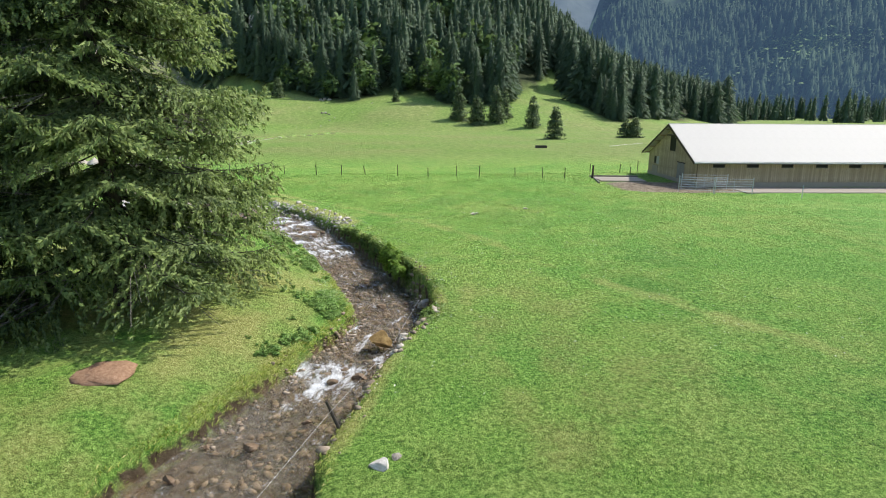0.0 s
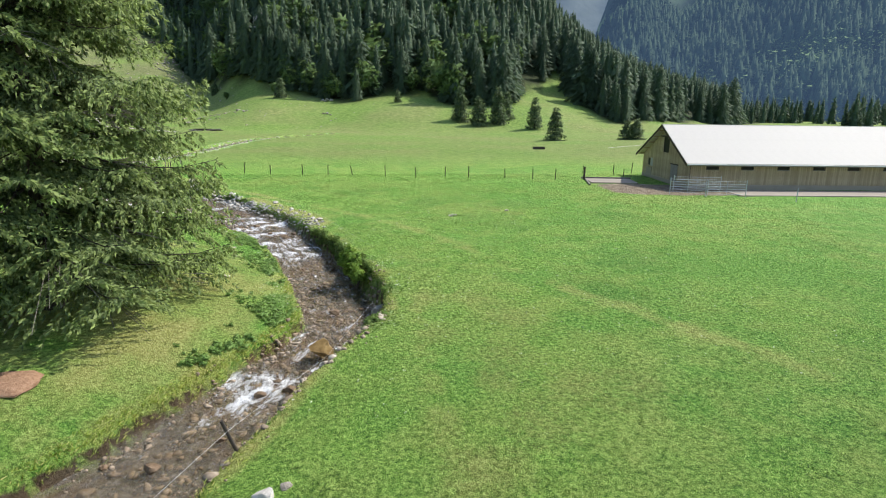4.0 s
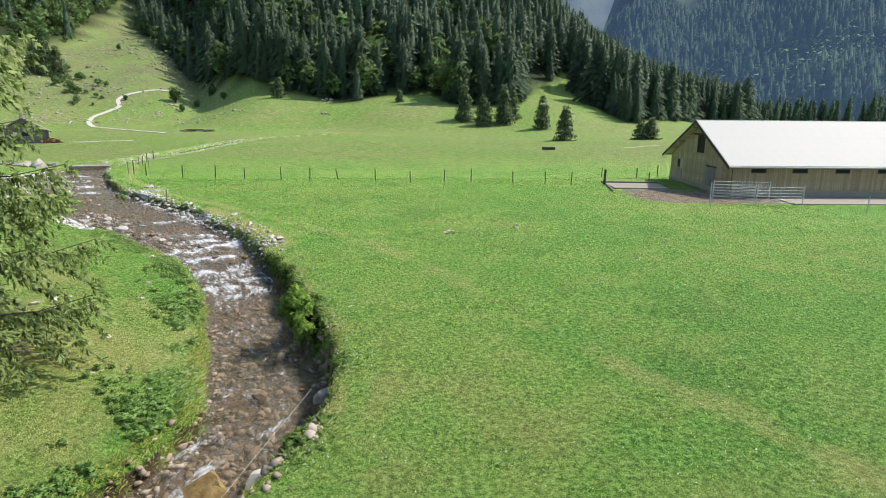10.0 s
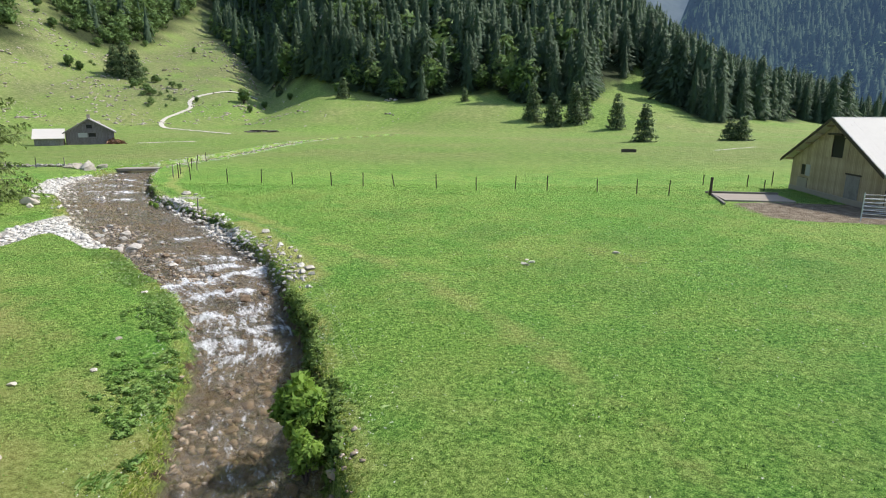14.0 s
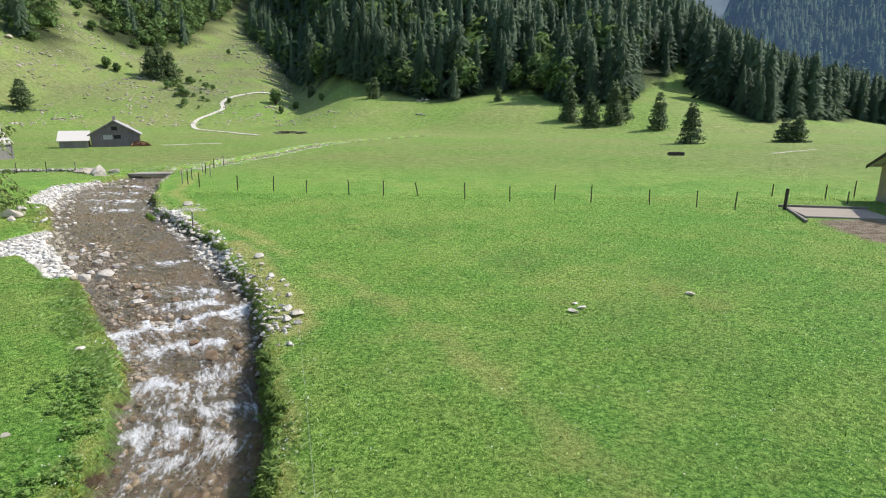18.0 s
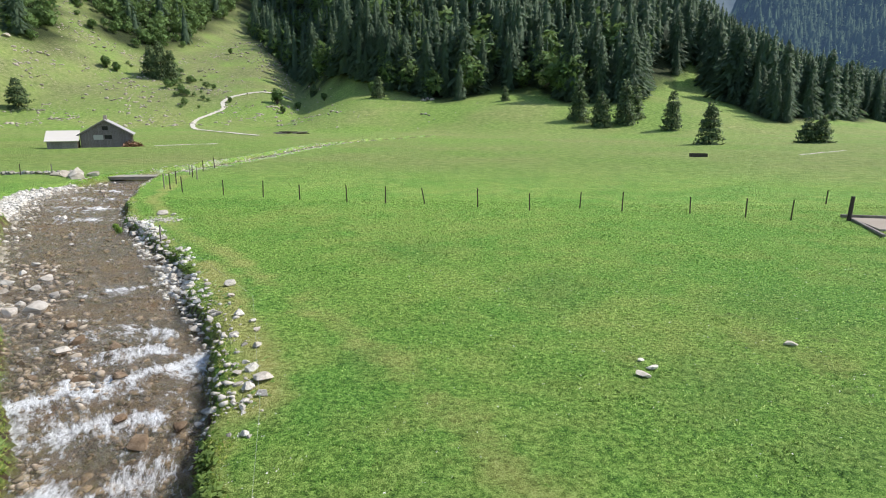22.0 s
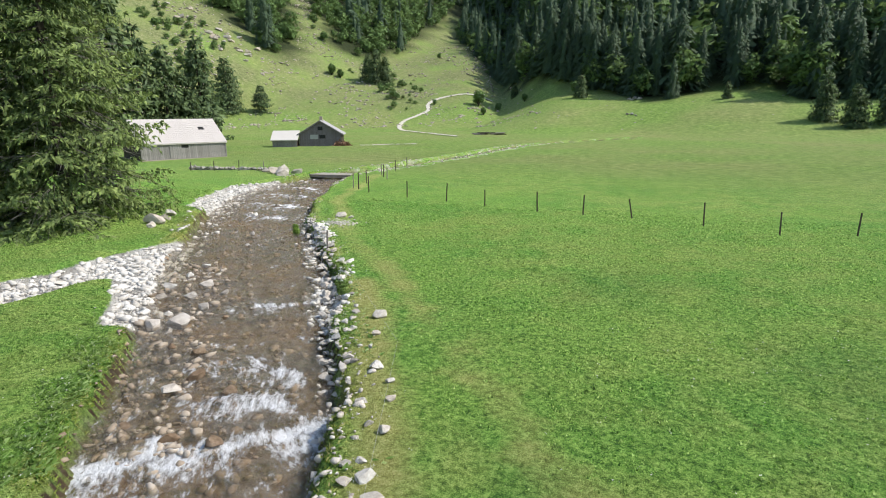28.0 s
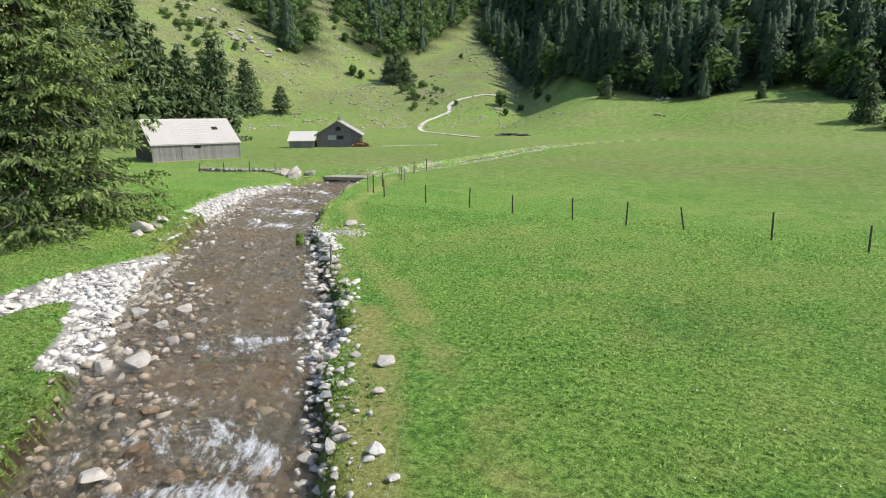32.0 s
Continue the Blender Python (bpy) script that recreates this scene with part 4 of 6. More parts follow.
# ---------------------------------------------------------------- single trees
def spruce_crown(r, tall, wide, whorls, twigs, fine_step, spray, low=0.06, droop=0.35, gap=0.08, full=0.72, fine_to=99.0):
    """Boughs as drooping feathered fans: an axis, side twigs in pairs, needle sprays along each twig and hanging from it."""
    V, N, Y, P, D, Q, limbs = [], [], [], [], [], [], []
    for w in range(whorls):
        f = low + (0.985 - low) * (w / whorls) ** 0.95
        z0 = f * tall + r.uniform(-0.3, 0.3)
        reach = wide * min(1.0, (1 - f) ** full * 1.05 + 0.02)
        for b in range(7 if f < 0.8 else 5):
            if r.random() < gap:
                continue
            a = 2 * math.pi * (b + r.uniform(-0.35, 0.35)) / 7 + w * 2.4
            R = reach * r.uniform(0.66, 1.14)
            dz = -droop * R * r.uniform(0.5, 1.3) * (1 - 0.7 * f)
            ax, sd = np.array([math.cos(a), math.sin(a), 0.0]), np.array([-math.sin(a), math.cos(a), 0.0])

            def along(q):
                return np.outer(q * R, ax) + np.outer(np.ones_like(q), [0, 0, z0]) + np.outer(dz * (q * 1.7 - 0.7 * q ** 3) + 0.07 * R * q ** 4, [0, 0, 1])

            limbs.append([tuple(p) for p in along(np.linspace(0, 1, 6))])
            n = max(4, int(twigs * (0.35 + 0.65 * R / wide) * (0.6 if z0 > fine_to else 1.0)))
            step = fine_step * (2.2 if z0 > fine_to else 1.0)
            q = np.linspace(0.22, 0.98, n) + r.uniform(-0.02, 0.02, n)
            root = along(q)
            for sgn in (-1, 1):
                ln = R * (0.10 + 0.30 * np.sin(np.pi * np.clip(q, 0.0, 1.0) ** 0.8)) * r.uniform(0.7, 1.25, n)
                fwd = r.uniform(0.35, 0.85, n)
                d = np.outer(sgn * np.ones(n), sd) + np.outer(fwd, ax)
                d /= np.linalg.norm(d, axis=1)[:, None]
                m = max(2, int(np.ceil(ln.max() / step)))
                u = (np.arange(m)[None, :] + r.uniform(0.2, 0.8, (n, m))) * step
                ok = u < ln[:, None]
                uu = u[ok]
                row = np.nonzero(ok)[0]
                P.append(root[row] + d[row] * uu[:, None] - np.outer(0.28 * uu * uu / np.maximum(ln[row], 0.2) + 0.12 * uu, [0, 0, 1]))
                D.append(d[row])
                Q.append(0.55 * q[row] + 0.55 * uu / np.maximum(ln[row], 0.1))
    st, dd, qq = np.concatenate(P), np.concatenate(D), np.concatenate(Q)
    k = len(st)
    st = st + r.normal(0, 0.03, (k, 3))
    out = st[:, :2] / (np.hypot(st[:, 0], st[:, 1])[:, None] + 0.3)
    for hang in range(4):
        e = dd + r.normal(0, 0.4, (k, 3))
        e[:, 2] -= (0.15, 0.6, 1.2, 2.0)[hang]
        e = unit(e)
        side = unit(np.cross(e, r.normal(0, 1, (k, 3))))
        le = (spray * r.uniform(0.55, 1.4, k) * np.where(st[:, 2] > fine_to, 2.0, 1.0))[:, None]
        wd = le * r.uniform(0.12, 0.22, (k, 1))
        V.append(np.stack([st, st + e * le * 0.4 + side * wd, st + e * le, st + e * le * 0.45 - side * wd], 1).reshape(-1, 3))
        N.append(np.repeat(np.concatenate([out * 0.7, np.full((k, 1), 0.75)], 1) + r.normal(0, 0.4, (k, 3)), 4, 0))
        Y.append(np.repeat(np.clip(qq - 0.12 * hang + r.normal(0, 0.14, k), 0, 1), 4))
    return np.concatenate(V), limbs, unit(np.concatenate(N)), np.concatenate(Y)


def limb_mesh(name, limbs, r0, material, parent, keep=0.6):
    rr = np.random.default_rng(3)
    V, F = [], []
    for pts in limbs:
        if rr.random() > keep:
            continue
        base = len(V)
        for k, p in enumerate(pts):
            rad = r0 * (1 - k / len(pts)) + 0.006
            for m in range(3):
                a = m * 2.094
                V.append((p[0] + rad * math.cos(a), p[1] + rad * math.sin(a) * 0.7, p[2] + rad * math.sin(a)))
        for k in range(len(pts) - 1):
            for m in range(3):
                i, j = base + 3 * k + m, base + 3 * k + (m + 1) % 3
                F.append((i, j, j + 3, i + 3))
    return tagged(mesh_object(name, V, F, material, parent), kind="stuff")


def spruce_tree(x, y, z, tall, wide, seed, whorls, twigs, step, spray, label, dead=0, low=0.06, material=None, droop=0.35, full=0.72, gap=0.1, fine_to=99.0):
    r = np.random.default_rng(seed)
    t = thing("spruce_tree", pose(x, y, z), label, "tree")
    bm = bmesh.new()
    rad = 0.016 * tall
    seg = [(0, 1.25), (0.03, 1.0), (0.3, 0.75), (0.6, 0.45), (0.85, 0.2), (0.985, 0.05)]
    for (a, ra), (b, rb) in zip(seg[:-1], seg[1:]):
        rod(bm, (0, 0, a * tall - 0.2), (0, 0, b * tall), rad * ra, rad * rb, 10)
    part("trunk", bm, M_BARK, t)
    V, limbs, N, Y = spruce_crown(r, tall, wide, whorls, twigs, step, spray, low, droop, gap, full, fine_to)
    F = outward(V, np.arange(len(V)).reshape(-1, 4), N)
    crown = tagged(mesh_object("crown", V, F, material or M_NEEDLE, t), kind="stuff")
    crown.data.attributes.new("young", "FLOAT", "POINT").data.foreach_set("value", Y.astype(np.float32))
    leaf_normals(crown.data, N)
    limb_mesh("branchwork", limbs, 0.035 if dead else 0.02, M_BARK, t)
    if dead:
        tw = []
        for _ in range(dead):
            a, h = r.uniform(0, 6.28), tall * r.uniform(0.04, 0.5)
            R = wide * r.uniform(0.7, 1.0) * (1 - h / tall) ** full
            d = np.array([math.cos(a), math.sin(a), -0.25])
            p0 = d * R * 0.55 + (0, 0, h)
            for _ in range(5):
                e = d + r.normal(0, 0.35, 3)
                tw.append([tuple(p0 + e * R * 0.34 * k / 5 + (0, 0, -0.15 * (k / 5) ** 2)) for k in range(6)])
        limb_mesh("deadwood", tw, 0.009, M_TWIG, t, 1.0)
    return t


def far_tree(name, x, y, tall, wide, seed, label):
    return spruce_tree(x, y, height(x, y) - 0.2, tall, wide, seed, int(17 + 0.3 * tall), 5, 0.2 + 0.03 * tall, 0.26 + 0.04 * tall, label, material=M_NEEDLE_SLOPE, low=0.03, droop=0.3, full=0.62)


spruce_tree(-12.8, 24.3, height(-12.8, 24.3), 23.0, 6.15, 5, 42, 18, 0.105, 0.185, "large old spruce with drooping dusty green boughs beside the stream", 70, 0.09, full=0.38, droop=0.32, fine_to=12.0)
spruce_tree(-19.5, 20.0, height(-19.5, 20.0), 17.0, 5.3, 6, 28, 10, 0.19, 0.26, "dark green spruce standing behind the larger one", 30, 0.03, full=0.5)
spruce_tree(-34.0, 57.8, height(-34.0, 57.8), 21.5, 5.4, 8, 34, 10, 0.20, 0.29, "old spruce with grey twigs on the stream bank", 110, 0.03, full=0.45)
spruce_tree(-39.5, 55.5, height(-39.5, 55.5), 16.0, 5.0, 9, 26, 8, 0.28, 0.38, "dark spruce beside the gravel bar", 30, 0.03, full=0.5)

LONE = [(43.5, 149.5, 9.3, 2.6), (66.0, 157.6, 5.8, 2.4), (68.6, 157.2, 6.4, 2.5), (40.6, 211.0, 14.0, 3.3), (33.3, 209.0, 10.8, 3.6), (51.5, 201.3, 11.8, 3.0),
        (27.6, 215.0, 13.0, 3.6), (44.6, 216.3, 11.0, 3.0), (5.7, 245.8, 5.6, 1.8), (-43.5, 262.4, 9.2, 3.0), (-80.1, 298.1, 6.0, 2.2), (-166.0, 228.4, 11.5, 4.6),
        (-175.9, 220.0, 21.2, 7.0), (-115.0, 147.0, 26.5, 6.0), (-117.5, 139.0, 23.5, 5.8), (-119.0, 133.0, 28.0, 6.2), (-120.0, 127.0, 38.0, 6.8), (-121.5, 121.0, 41.0, 7.4), (-116.0, 143.0, 19.0, 5.0), (-124.0, 130.0, 33.0, 6.4),
        (-128.0, 117.0, 40.0, 6.8), (-113.0, 112.0, 36.0, 6.2), (-150.5, 295.9, 17.5, 5.5), (-157.5, 299.7, 14.5, 5.0), (-146.6, 297.5, 14.0, 4.2)]
for k, (x, y, h, w) in enumerate(LONE):
    far_tree("spruce_tree", x, y, h, w, 40 + k, "dark green spruce on the open slope" if y > 160 else "dark green spruce on the meadow")["group"] = "single spruces"


def leaf_bush(x, y, tall, seed, label, material=None, n=260, z=None, leaf=1.0):
    v, f, nn = leafy(seed, n, leaf)
    t = thing("bush", pose(x, y, height(x, y) if z is None else z), label, "bush", "bushes")
    bm = bmesh.new()
    for a in range(5):
        rod(bm, (0, 0, -0.1), (0.2 * tall * math.cos(a * 1.3), 0.2 * tall * math.sin(a * 1.3), 0.5 * tall), 0.03 * tall, 0.01 * tall, 5)
    part("stem", bm, M_BARK, t)
    leaves = tagged(mesh_object("foliage", v * (tall * 1.1, tall * 1.1, tall), f, material or M_LEAF, t), kind="stuff")
    leaf_normals(leaves.data, nn)
    return t


for k, (x, y, h) in enumerate([(-90, 277.3, 6.4), (-82.5, 281.3, 3.4), (-84.2, 267.7, 3.0), (-151, 373, 3.0), (-70.9, 282, 3.4), (-173.6, 291, 5.4), (-169.9, 293, 4.2), (-107, 269, 2.3), (-47.4, 271.8, 5.4)]):
    leaf_bush(x, y, h, 60 + k, "small dark green shrub on the slope")


# ---------------------------------------------------------------- stones
def stone_mesh(seed, flat=0.6, detail=2):
    r = np.random.default_rng(seed)
    bm = bmesh.new()
    bmesh.ops.create_icosphere(bm, subdivisions=max(detail, 1), radius=0.5)
    cuts = [(Vector(r.normal(size=3)).normalized(), r.uniform(0.17, 0.36)) for _ in range(13)]
    sx, sy = r.uniform(0.75, 1.25), r.uniform(0.7, 1.0)
    for v in bm.verts:
        for n, d in cuts:
            e = v.co.dot(n) - d
            if e > 0:
                v.co -= n * e * 0.97
        v.co += v.co.normalized() * (0.045 * noise.noise(v.co * 4.0 + Vector((seed, 0, 0))) + 0.02 * noise.noise(v.co * 11.0))
        v.co = Vector((v.co.x * sx, v.co.y * sy, v.co.z * flat))
    return bm


STONES = {}


def stone(name, x, y, size, material, label, category="rock", group="", z=None, flat=0.6, sink=0.3, turn=None, k=None):
    k = int(rng.integers(8)) if k is None else k
    key = (k, flat, material.name, size > 0.55)
    if key not in STONES:
        me = bpy.data.meshes.new(name)
        bm = stone_mesh(100 + k, flat, 3 if size > 0.55 else 2)
        bm.to_mesh(me)
        bm.free()
        me.materials.append(material)
        me.polygons.foreach_set("use_smooth", np.ones(len(me.polygons), bool))
        me.set_sharp_from_angle(angle=radians(26))
        STONES[key] = me
    ob = new(name, STONES[key])
    zz = (height(x, y) if z is None else z) + size * flat * (0.5 - sink)
    ob.matrix_basis = Matrix.Translation((x, y, zz)) @ Euler((rng.uniform(-0.2, 0.2), rng.uniform(-0.2, 0.2), rng.uniform(0, 6.28) if turn is None else turn)).to_matrix().to_4x4() @ Matrix.Scale(size, 4)
    return tagged(ob, label, category, group)


def wl(y):
    return float(water_level(y))


# rocks that stand out of the water
for x, y, sz, m in [(-2.6, 26.7, 0.75, "b"), (-3.9, 26.9, 0.35, "b"), (-4.3, 26.8, 0.3, "b"), (-1.5, 27.0, 0.4, "b"), (-3.5, 19.6, 0.9, "b"), (-4.4, 19.4, 0.6, "b"), (-4.0, 20.3, 0.5, "b"),
                    (-6.4, 15.9, 0.7, "b"), (-7.6, 16.0, 0.5, "b"), (-8.1, 14.6, 0.6, "b"), (-5.0, 17.0, 0.5, "b"), (-9.6, 44.3, 0.75, "b"), (-8.2, 42.2, 0.6, "b"), (-7.2, 41.2, 0.8, "b"), (-6.6, 42.0, 0.6, "b"),
                    (-8.0, 38.0, 0.5, "b"), (-6.6, 35.5, 0.4, "b"), (-12.4, 46.4, 0.9, "b"), (-11.0, 46.2, 0.6, "b"), (-13.6, 47.6, 0.7, "b"), (-14.6, 47.6, 0.55, "b"), (-10.6, 44.0, 0.7, "b"),
                    (-16.1, 49.3, 1.0, "w"), (-16.6, 48.7, 0.85, "w"), (-17.0, 49.6, 0.5, "w"), (-17.3, 49.0, 0.45, "w"), (-18.5, 52.9, 0.75, "w"), (-17.9, 51.5, 0.6, "g"), (-17.0, 52.2, 0.5, "g"),
                    (-19.6, 52.0, 0.8, "g"), (-18.9, 50.9, 0.55, "g"), (-20.2, 53.6, 0.5, "w"), (-20.8, 55.0, 0.55, "w"), (-16.4, 50.6, 0.6, "g"), (-15.6, 48.4, 0.5, "g"), (-15.0, 50.2, 0.5, "b"),
                    (-28.0, 66.3, 0.7, "w"), (-28.8, 66.9, 0.5, "w"), (-29.5, 70.6, 0.6, "g"), (-31.0, 74.0, 0.6, "g"), (-33.0, 73.2, 0.5, "w"), (-32.0, 76.6, 0.6, "g"), (-34.0, 79.0, 0.7, "g"),
                    (-4.9, 33.6, 0.35, "b"), (-5.4, 31.4, 0.3, "b"), (-13.0, 44.8, 0.5, "b"), (-14.9, 46.0, 0.45, "g"), (-12.0, 44.0, 0.55, "b"), (-21.9, 59.0, 0.5, "g"), (-23.8, 61.5, 0.5, "g")]:
    mm, lab = {"b": (M_BROWN_ROCK, "wet dark brown boulder standing in the stream"), "w": (M_WHITE_ROCK, "pale limestone boulder lying in the stream"), "g": (M_GREY_ROCK, "grey rounded boulder lying in the stream")}[m]
    stone("boulder", x, y, sz * (0.8 if m == "b" else 1.0), mm, lab, "rock", "boulders in the stream", z=wl(y), sink=0.36)
stone("boulder", -2.75, 22.15, 1.3, M_OCHRE_ROCK, "flat ochre boulder with a rusty face in the stream", "rock", z=wl(22.2), flat=0.6, sink=0.05, turn=0.3, k=2)
stone("boulder", -1.85, 22.65, 0.85, M_WHITE_ROCK, "pale rounded boulder at the stream's edge", "rock", z=wl(22.4), sink=0.15)
stone("boulder", -0.75, 25.9, 0.95, M_GREY_ROCK, "grey boulder in the undercut bank", "rock", z=-0.9, sink=0.1, flat=0.75)
stone("boulder", -3.35, 15.75, 0.85, M_WHITE_ROCK, "white boulder at the bank", "rock", z=-0.35, sink=0.2)
stone("boulder", -2.95, 16.9, 0.5, M_GREY_ROCK, "grey stone at the bank", "rock", z=-0.7, sink=0.2)
stone("boulder", -2.78, 12.3, 0.62, M_WHITE_ROCK, "white weathered stone in the grass of the bank", "rock", sink=0.35)
stone("boulder", -2.45, 12.6, 0.3, M_GREY_ROCK, "grey stone in the grass of the bank", "rock", sink=0.35)
stone("boulder", -12.2, 45.4, 0.6, M_WHITE_ROCK, "white stone at the water's edge", "rock", z=-0.55, sink=0.2)
for x, y, sz in [(-7.7, 28.8, 0.5), (-9.66, 31.9, 0.35), (-5.9, 18.3, 0.3), (-10.7, 40.1, 0.45), (4.5, 43.9, 0.6), (4.85, 44.4, 0.55), (4.7, 45.0, 0.35), (9.2, 46.4, 0.55), (-6.9, 26.2, 0.22), (-11.2, 32.6, 0.6), (-11.6, 32.0, 0.5), (-10.7, 31.6, 0.35), (-10.9, 33.0, 0.3), (-8.3, 33.0, 0.3), (-9.0, 35.4, 0.3), (-23.7, 50.4, 0.7)]:
    stone("field_stone", x, y, sz, M_FIELD_STONE, "pale stone lying in the short grass", "stone", "stones in the grass", flat=0.36, sink=0.2)
# rough stones set along the outer bank: a pale strip at the water's edge and scattered ones above
for k in range(280):
    y = 46.0 + 17.0 * (k / 280) + rng.uniform(-0.2, 0.2)
    i = int(np.argmin(np.abs(LINE[:, 1] - y)))
    off = LINE[i, 2] + rng.normal(-0.12, 0.22)
    x, yy = LINE[i, 0] + TANG[i, 1] * off, LINE[i, 1] - TANG[i, 0] * off
    stone("bank_stone", x, yy, 0.10 + 0.5 * rng.random() ** 2.2, M_WHITE_ROCK, "pale rounded stone at the water's edge", "stone", "stones along the bank", sink=0.2, z=max(height(x, yy), wl(yy)))
for k in range(64):
    y = 39.0 + 13.0 * (k / 64) + rng.uniform(-0.3, 0.3)
    i = int(np.argmin(np.abs(LINE[:, 1] - y)))
    high = k % 2
    off = LINE[i, 2] + (rng.uniform(0.15, 0.7) if high else rng.uniform(-0.4, 0.0))
    x, yy = LINE[i, 0] + TANG[i, 1] * off, LINE[i, 1] - TANG[i, 0] * off
    stone("bank_stone", x, yy, 0.10 + 0.32 * rng.random() ** 2, M_WHITE_ROCK if k % 3 else M_GREY_ROCK, "rough pale stone on the stream bank", "stone", "stones along the bank", sink=0.42, z=None if high else max(height(x, yy), wl(yy)))
for x, y, sz in [(-5.0, 43.0, 0.9), (-5.5, 43.6, 0.7), (-4.7, 42.3, 0.6), (-5.9, 45.0, 0.6), (-6.4, 46.2, 0.55), (-7.6, 47.6, 0.75), (-8.7, 49.6, 0.55), (-20.4, 65.6, 0.9), (-20.9, 66.0, 0.6), (-19.7, 65.4, 0.5),
                 (-28.9, 59.4, 1.5), (-29.3, 60.3, 1.1), (-28.5, 58.7, 0.8), (-29.9, 61.4, 1.0), (-5.2, 42.6, 0.7), (-4.9, 41.7, 0.5), (-5.8, 43.4, 0.5), (-4.4, 40.6, 0.45), (-6.9, 47.0, 0.5), (-9.3, 50.9, 0.6), (-8.4, 48.7, 0.4)]:
    stone("bank_stone", x, y, sz * (0.68 if y < 50 else 1.0), M_WHITE_ROCK, "rough pale stone bedded in the grassy bank", "stone", "stones along the bank", sink=0.28)


def scatter_stones(name, spots, material, label, category, detail=1):
    temp = []
    for k in range(6):
        bm = stone_mesh(300 + k, 0.55, detail)
        bmesh.ops.triangulate(bm, faces=bm.faces)
        bm.verts.ensure_lookup_table()
        temp.append((np.array([v.co[:] for v in bm.verts]), np.array([[v.index for v in f.verts] for f in bm.faces])))
        bm.free()
    return many(name, temp, spots, material, label, category)


def gravel():
    r = np.random.default_rng(5)
    x, y = r.uniform(-40, -15, 60000), r.uniform(38, 82, 60000)
    g = gravel_amount(x, y)
    keep = g > 0.35 + 0.35 * r.random(60000)
    x, y = x[keep][:9000], y[keep][:9000]
    z, s, side, k, gb = land(x, y)
    m = s > -1.1 * r.random(len(x)) ** 2 - 0.15
    x, y, z = x[m], y[m], z[m]
    sz = 0.09 + 0.62 * r.random(len(x)) ** 4
    scatter_stones("gravel", np.stack([x, y, z + 0.02, sz, r.uniform(0.9, 1.3, len(x)), r.uniform(0, 6.3, len(x)), r.integers(0, 6, len(x))], 1), M_GRAVEL, "bar of pale rounded gravel and cobbles", "gravel")

    def along(name, n, y0, y1, side, lo, hi, s0, s1, material, label, lift=0.02, drown=-0.06):
        """Stones strewn in a strip beside the channel's edge, lo to hi metres past it."""
        i = np.where((LINE[:, 1] > y0) & (LINE[:, 1] < y1))[0]
        i = i[r.integers(0, len(i), n)]
        off = LINE[i, 2] + r.uniform(lo, hi, n)
        x = LINE[i, 0] + side * TANG[i, 1] * off + r.normal(0, 0.15, n)
        y = LINE[i, 1] - side * TANG[i, 0] * off + r.normal(0, 0.3, n)
        m = rough2(x, y, 1.9, 2.7) + 0.6 * rough2(x, y, 0.7, 0.7) > -0.35
        x, y = x[m], y[m]
        z = np.maximum(land(x, y)[0], water_level(y) + drown)
        scatter_stones(name, np.stack([x, y, z + lift, s0 + (s1 - s0) * r.random(len(x)) ** 3, r.uniform(0.9, 1.3, len(x)), r.uniform(0, 6.3, len(x)), r.integers(0, 6, len(x))], 1), material, label, "stones")

    along("bank_shingle", 1500, 49.5, 62.0, 1, -0.75, 0.35, 0.10, 0.55, M_GRAVEL, "strip of small white stones along the water's edge")
    along("bank_rubble", 230, 39.5, 50.0, 1, -0.45, 0.50, 0.10, 0.42, M_WHITE_ROCK, "grey and pale rubble on the stream bank")
    along("bank_clods", 420, 14.0, 31.0, 1, -0.45, 0.30, 0.10, 0.55, M_SHOAL, "brown stones and clods of the worn stream bank")
    along("shoal_stones", 400, 43.5, 57.0, -1, -2.6, -0.3, 0.14, 0.62, M_SHOAL, "brown and pale stones standing out of the shallows", 0.02, -0.04)
    along("edge_pebbles", 700, 15.0, 50.0, -1, -0.7, -0.12, 0.10, 0.40, M_SHOAL, "brown pebbles along the inner water's edge", 0.02, -0.05)
    along("upper_shoal_stones", 420, 61.0, 86.0, -1, -1.6, 0.4, 0.15, 0.65, M_WHITE_ROCK, "pale stones along the upper shallows")
    along("upper_edge_stones", 260, 62.0, 88.0, 1, -0.8, 0.2, 0.12, 0.5, M_WHITE_ROCK, "pale stones along the upper bank")
    x, y = -19.7 + r.normal(0, 0.75, 130), 63.9 + r.normal(0, 0.5, 130)
    scatter_stones("turf_gravel", np.stack([x, y, land(x, y)[0], 0.08 + 0.3 * r.random(130) ** 2, np.ones(130), r.uniform(0, 6.3, 130), r.integers(0, 6, 130)], 1), M_GRAVEL, "patch of white gravel in the grass", "gravel")
    # cobbles on the bed and along both water's edges
    n = 7500
    i = r.integers(20, 290, n)
    t = np.clip(r.normal(0, 0.6, n), -1.05, 1.05)
    x = LINE[i, 0] + TANG[i, 1] * t * LINE[i, 2] + r.normal(0, 0.1, n)
    y = LINE[i, 1] - TANG[i, 0] * t * LINE[i, 2] + r.normal(0, 0.25, n)
    z = land(x, y)[0]
    m = z < water_level(y) + 0.05
    x, y, z = x[m], y[m], z[m]
    sz = 0.09 + 0.48 * r.random(len(x)) ** 4
    scatter_stones("stream_cobbles", np.stack([x, y, z + 0.02, sz, r.uniform(0.9, 1.3, len(x)), r.uniform(0, 6.3, len(x)), r.integers(0, 6, len(x))], 1), M_COBBLE, "brown and tan cobbles on the stream bed", "gravel", 1)
    n = 420
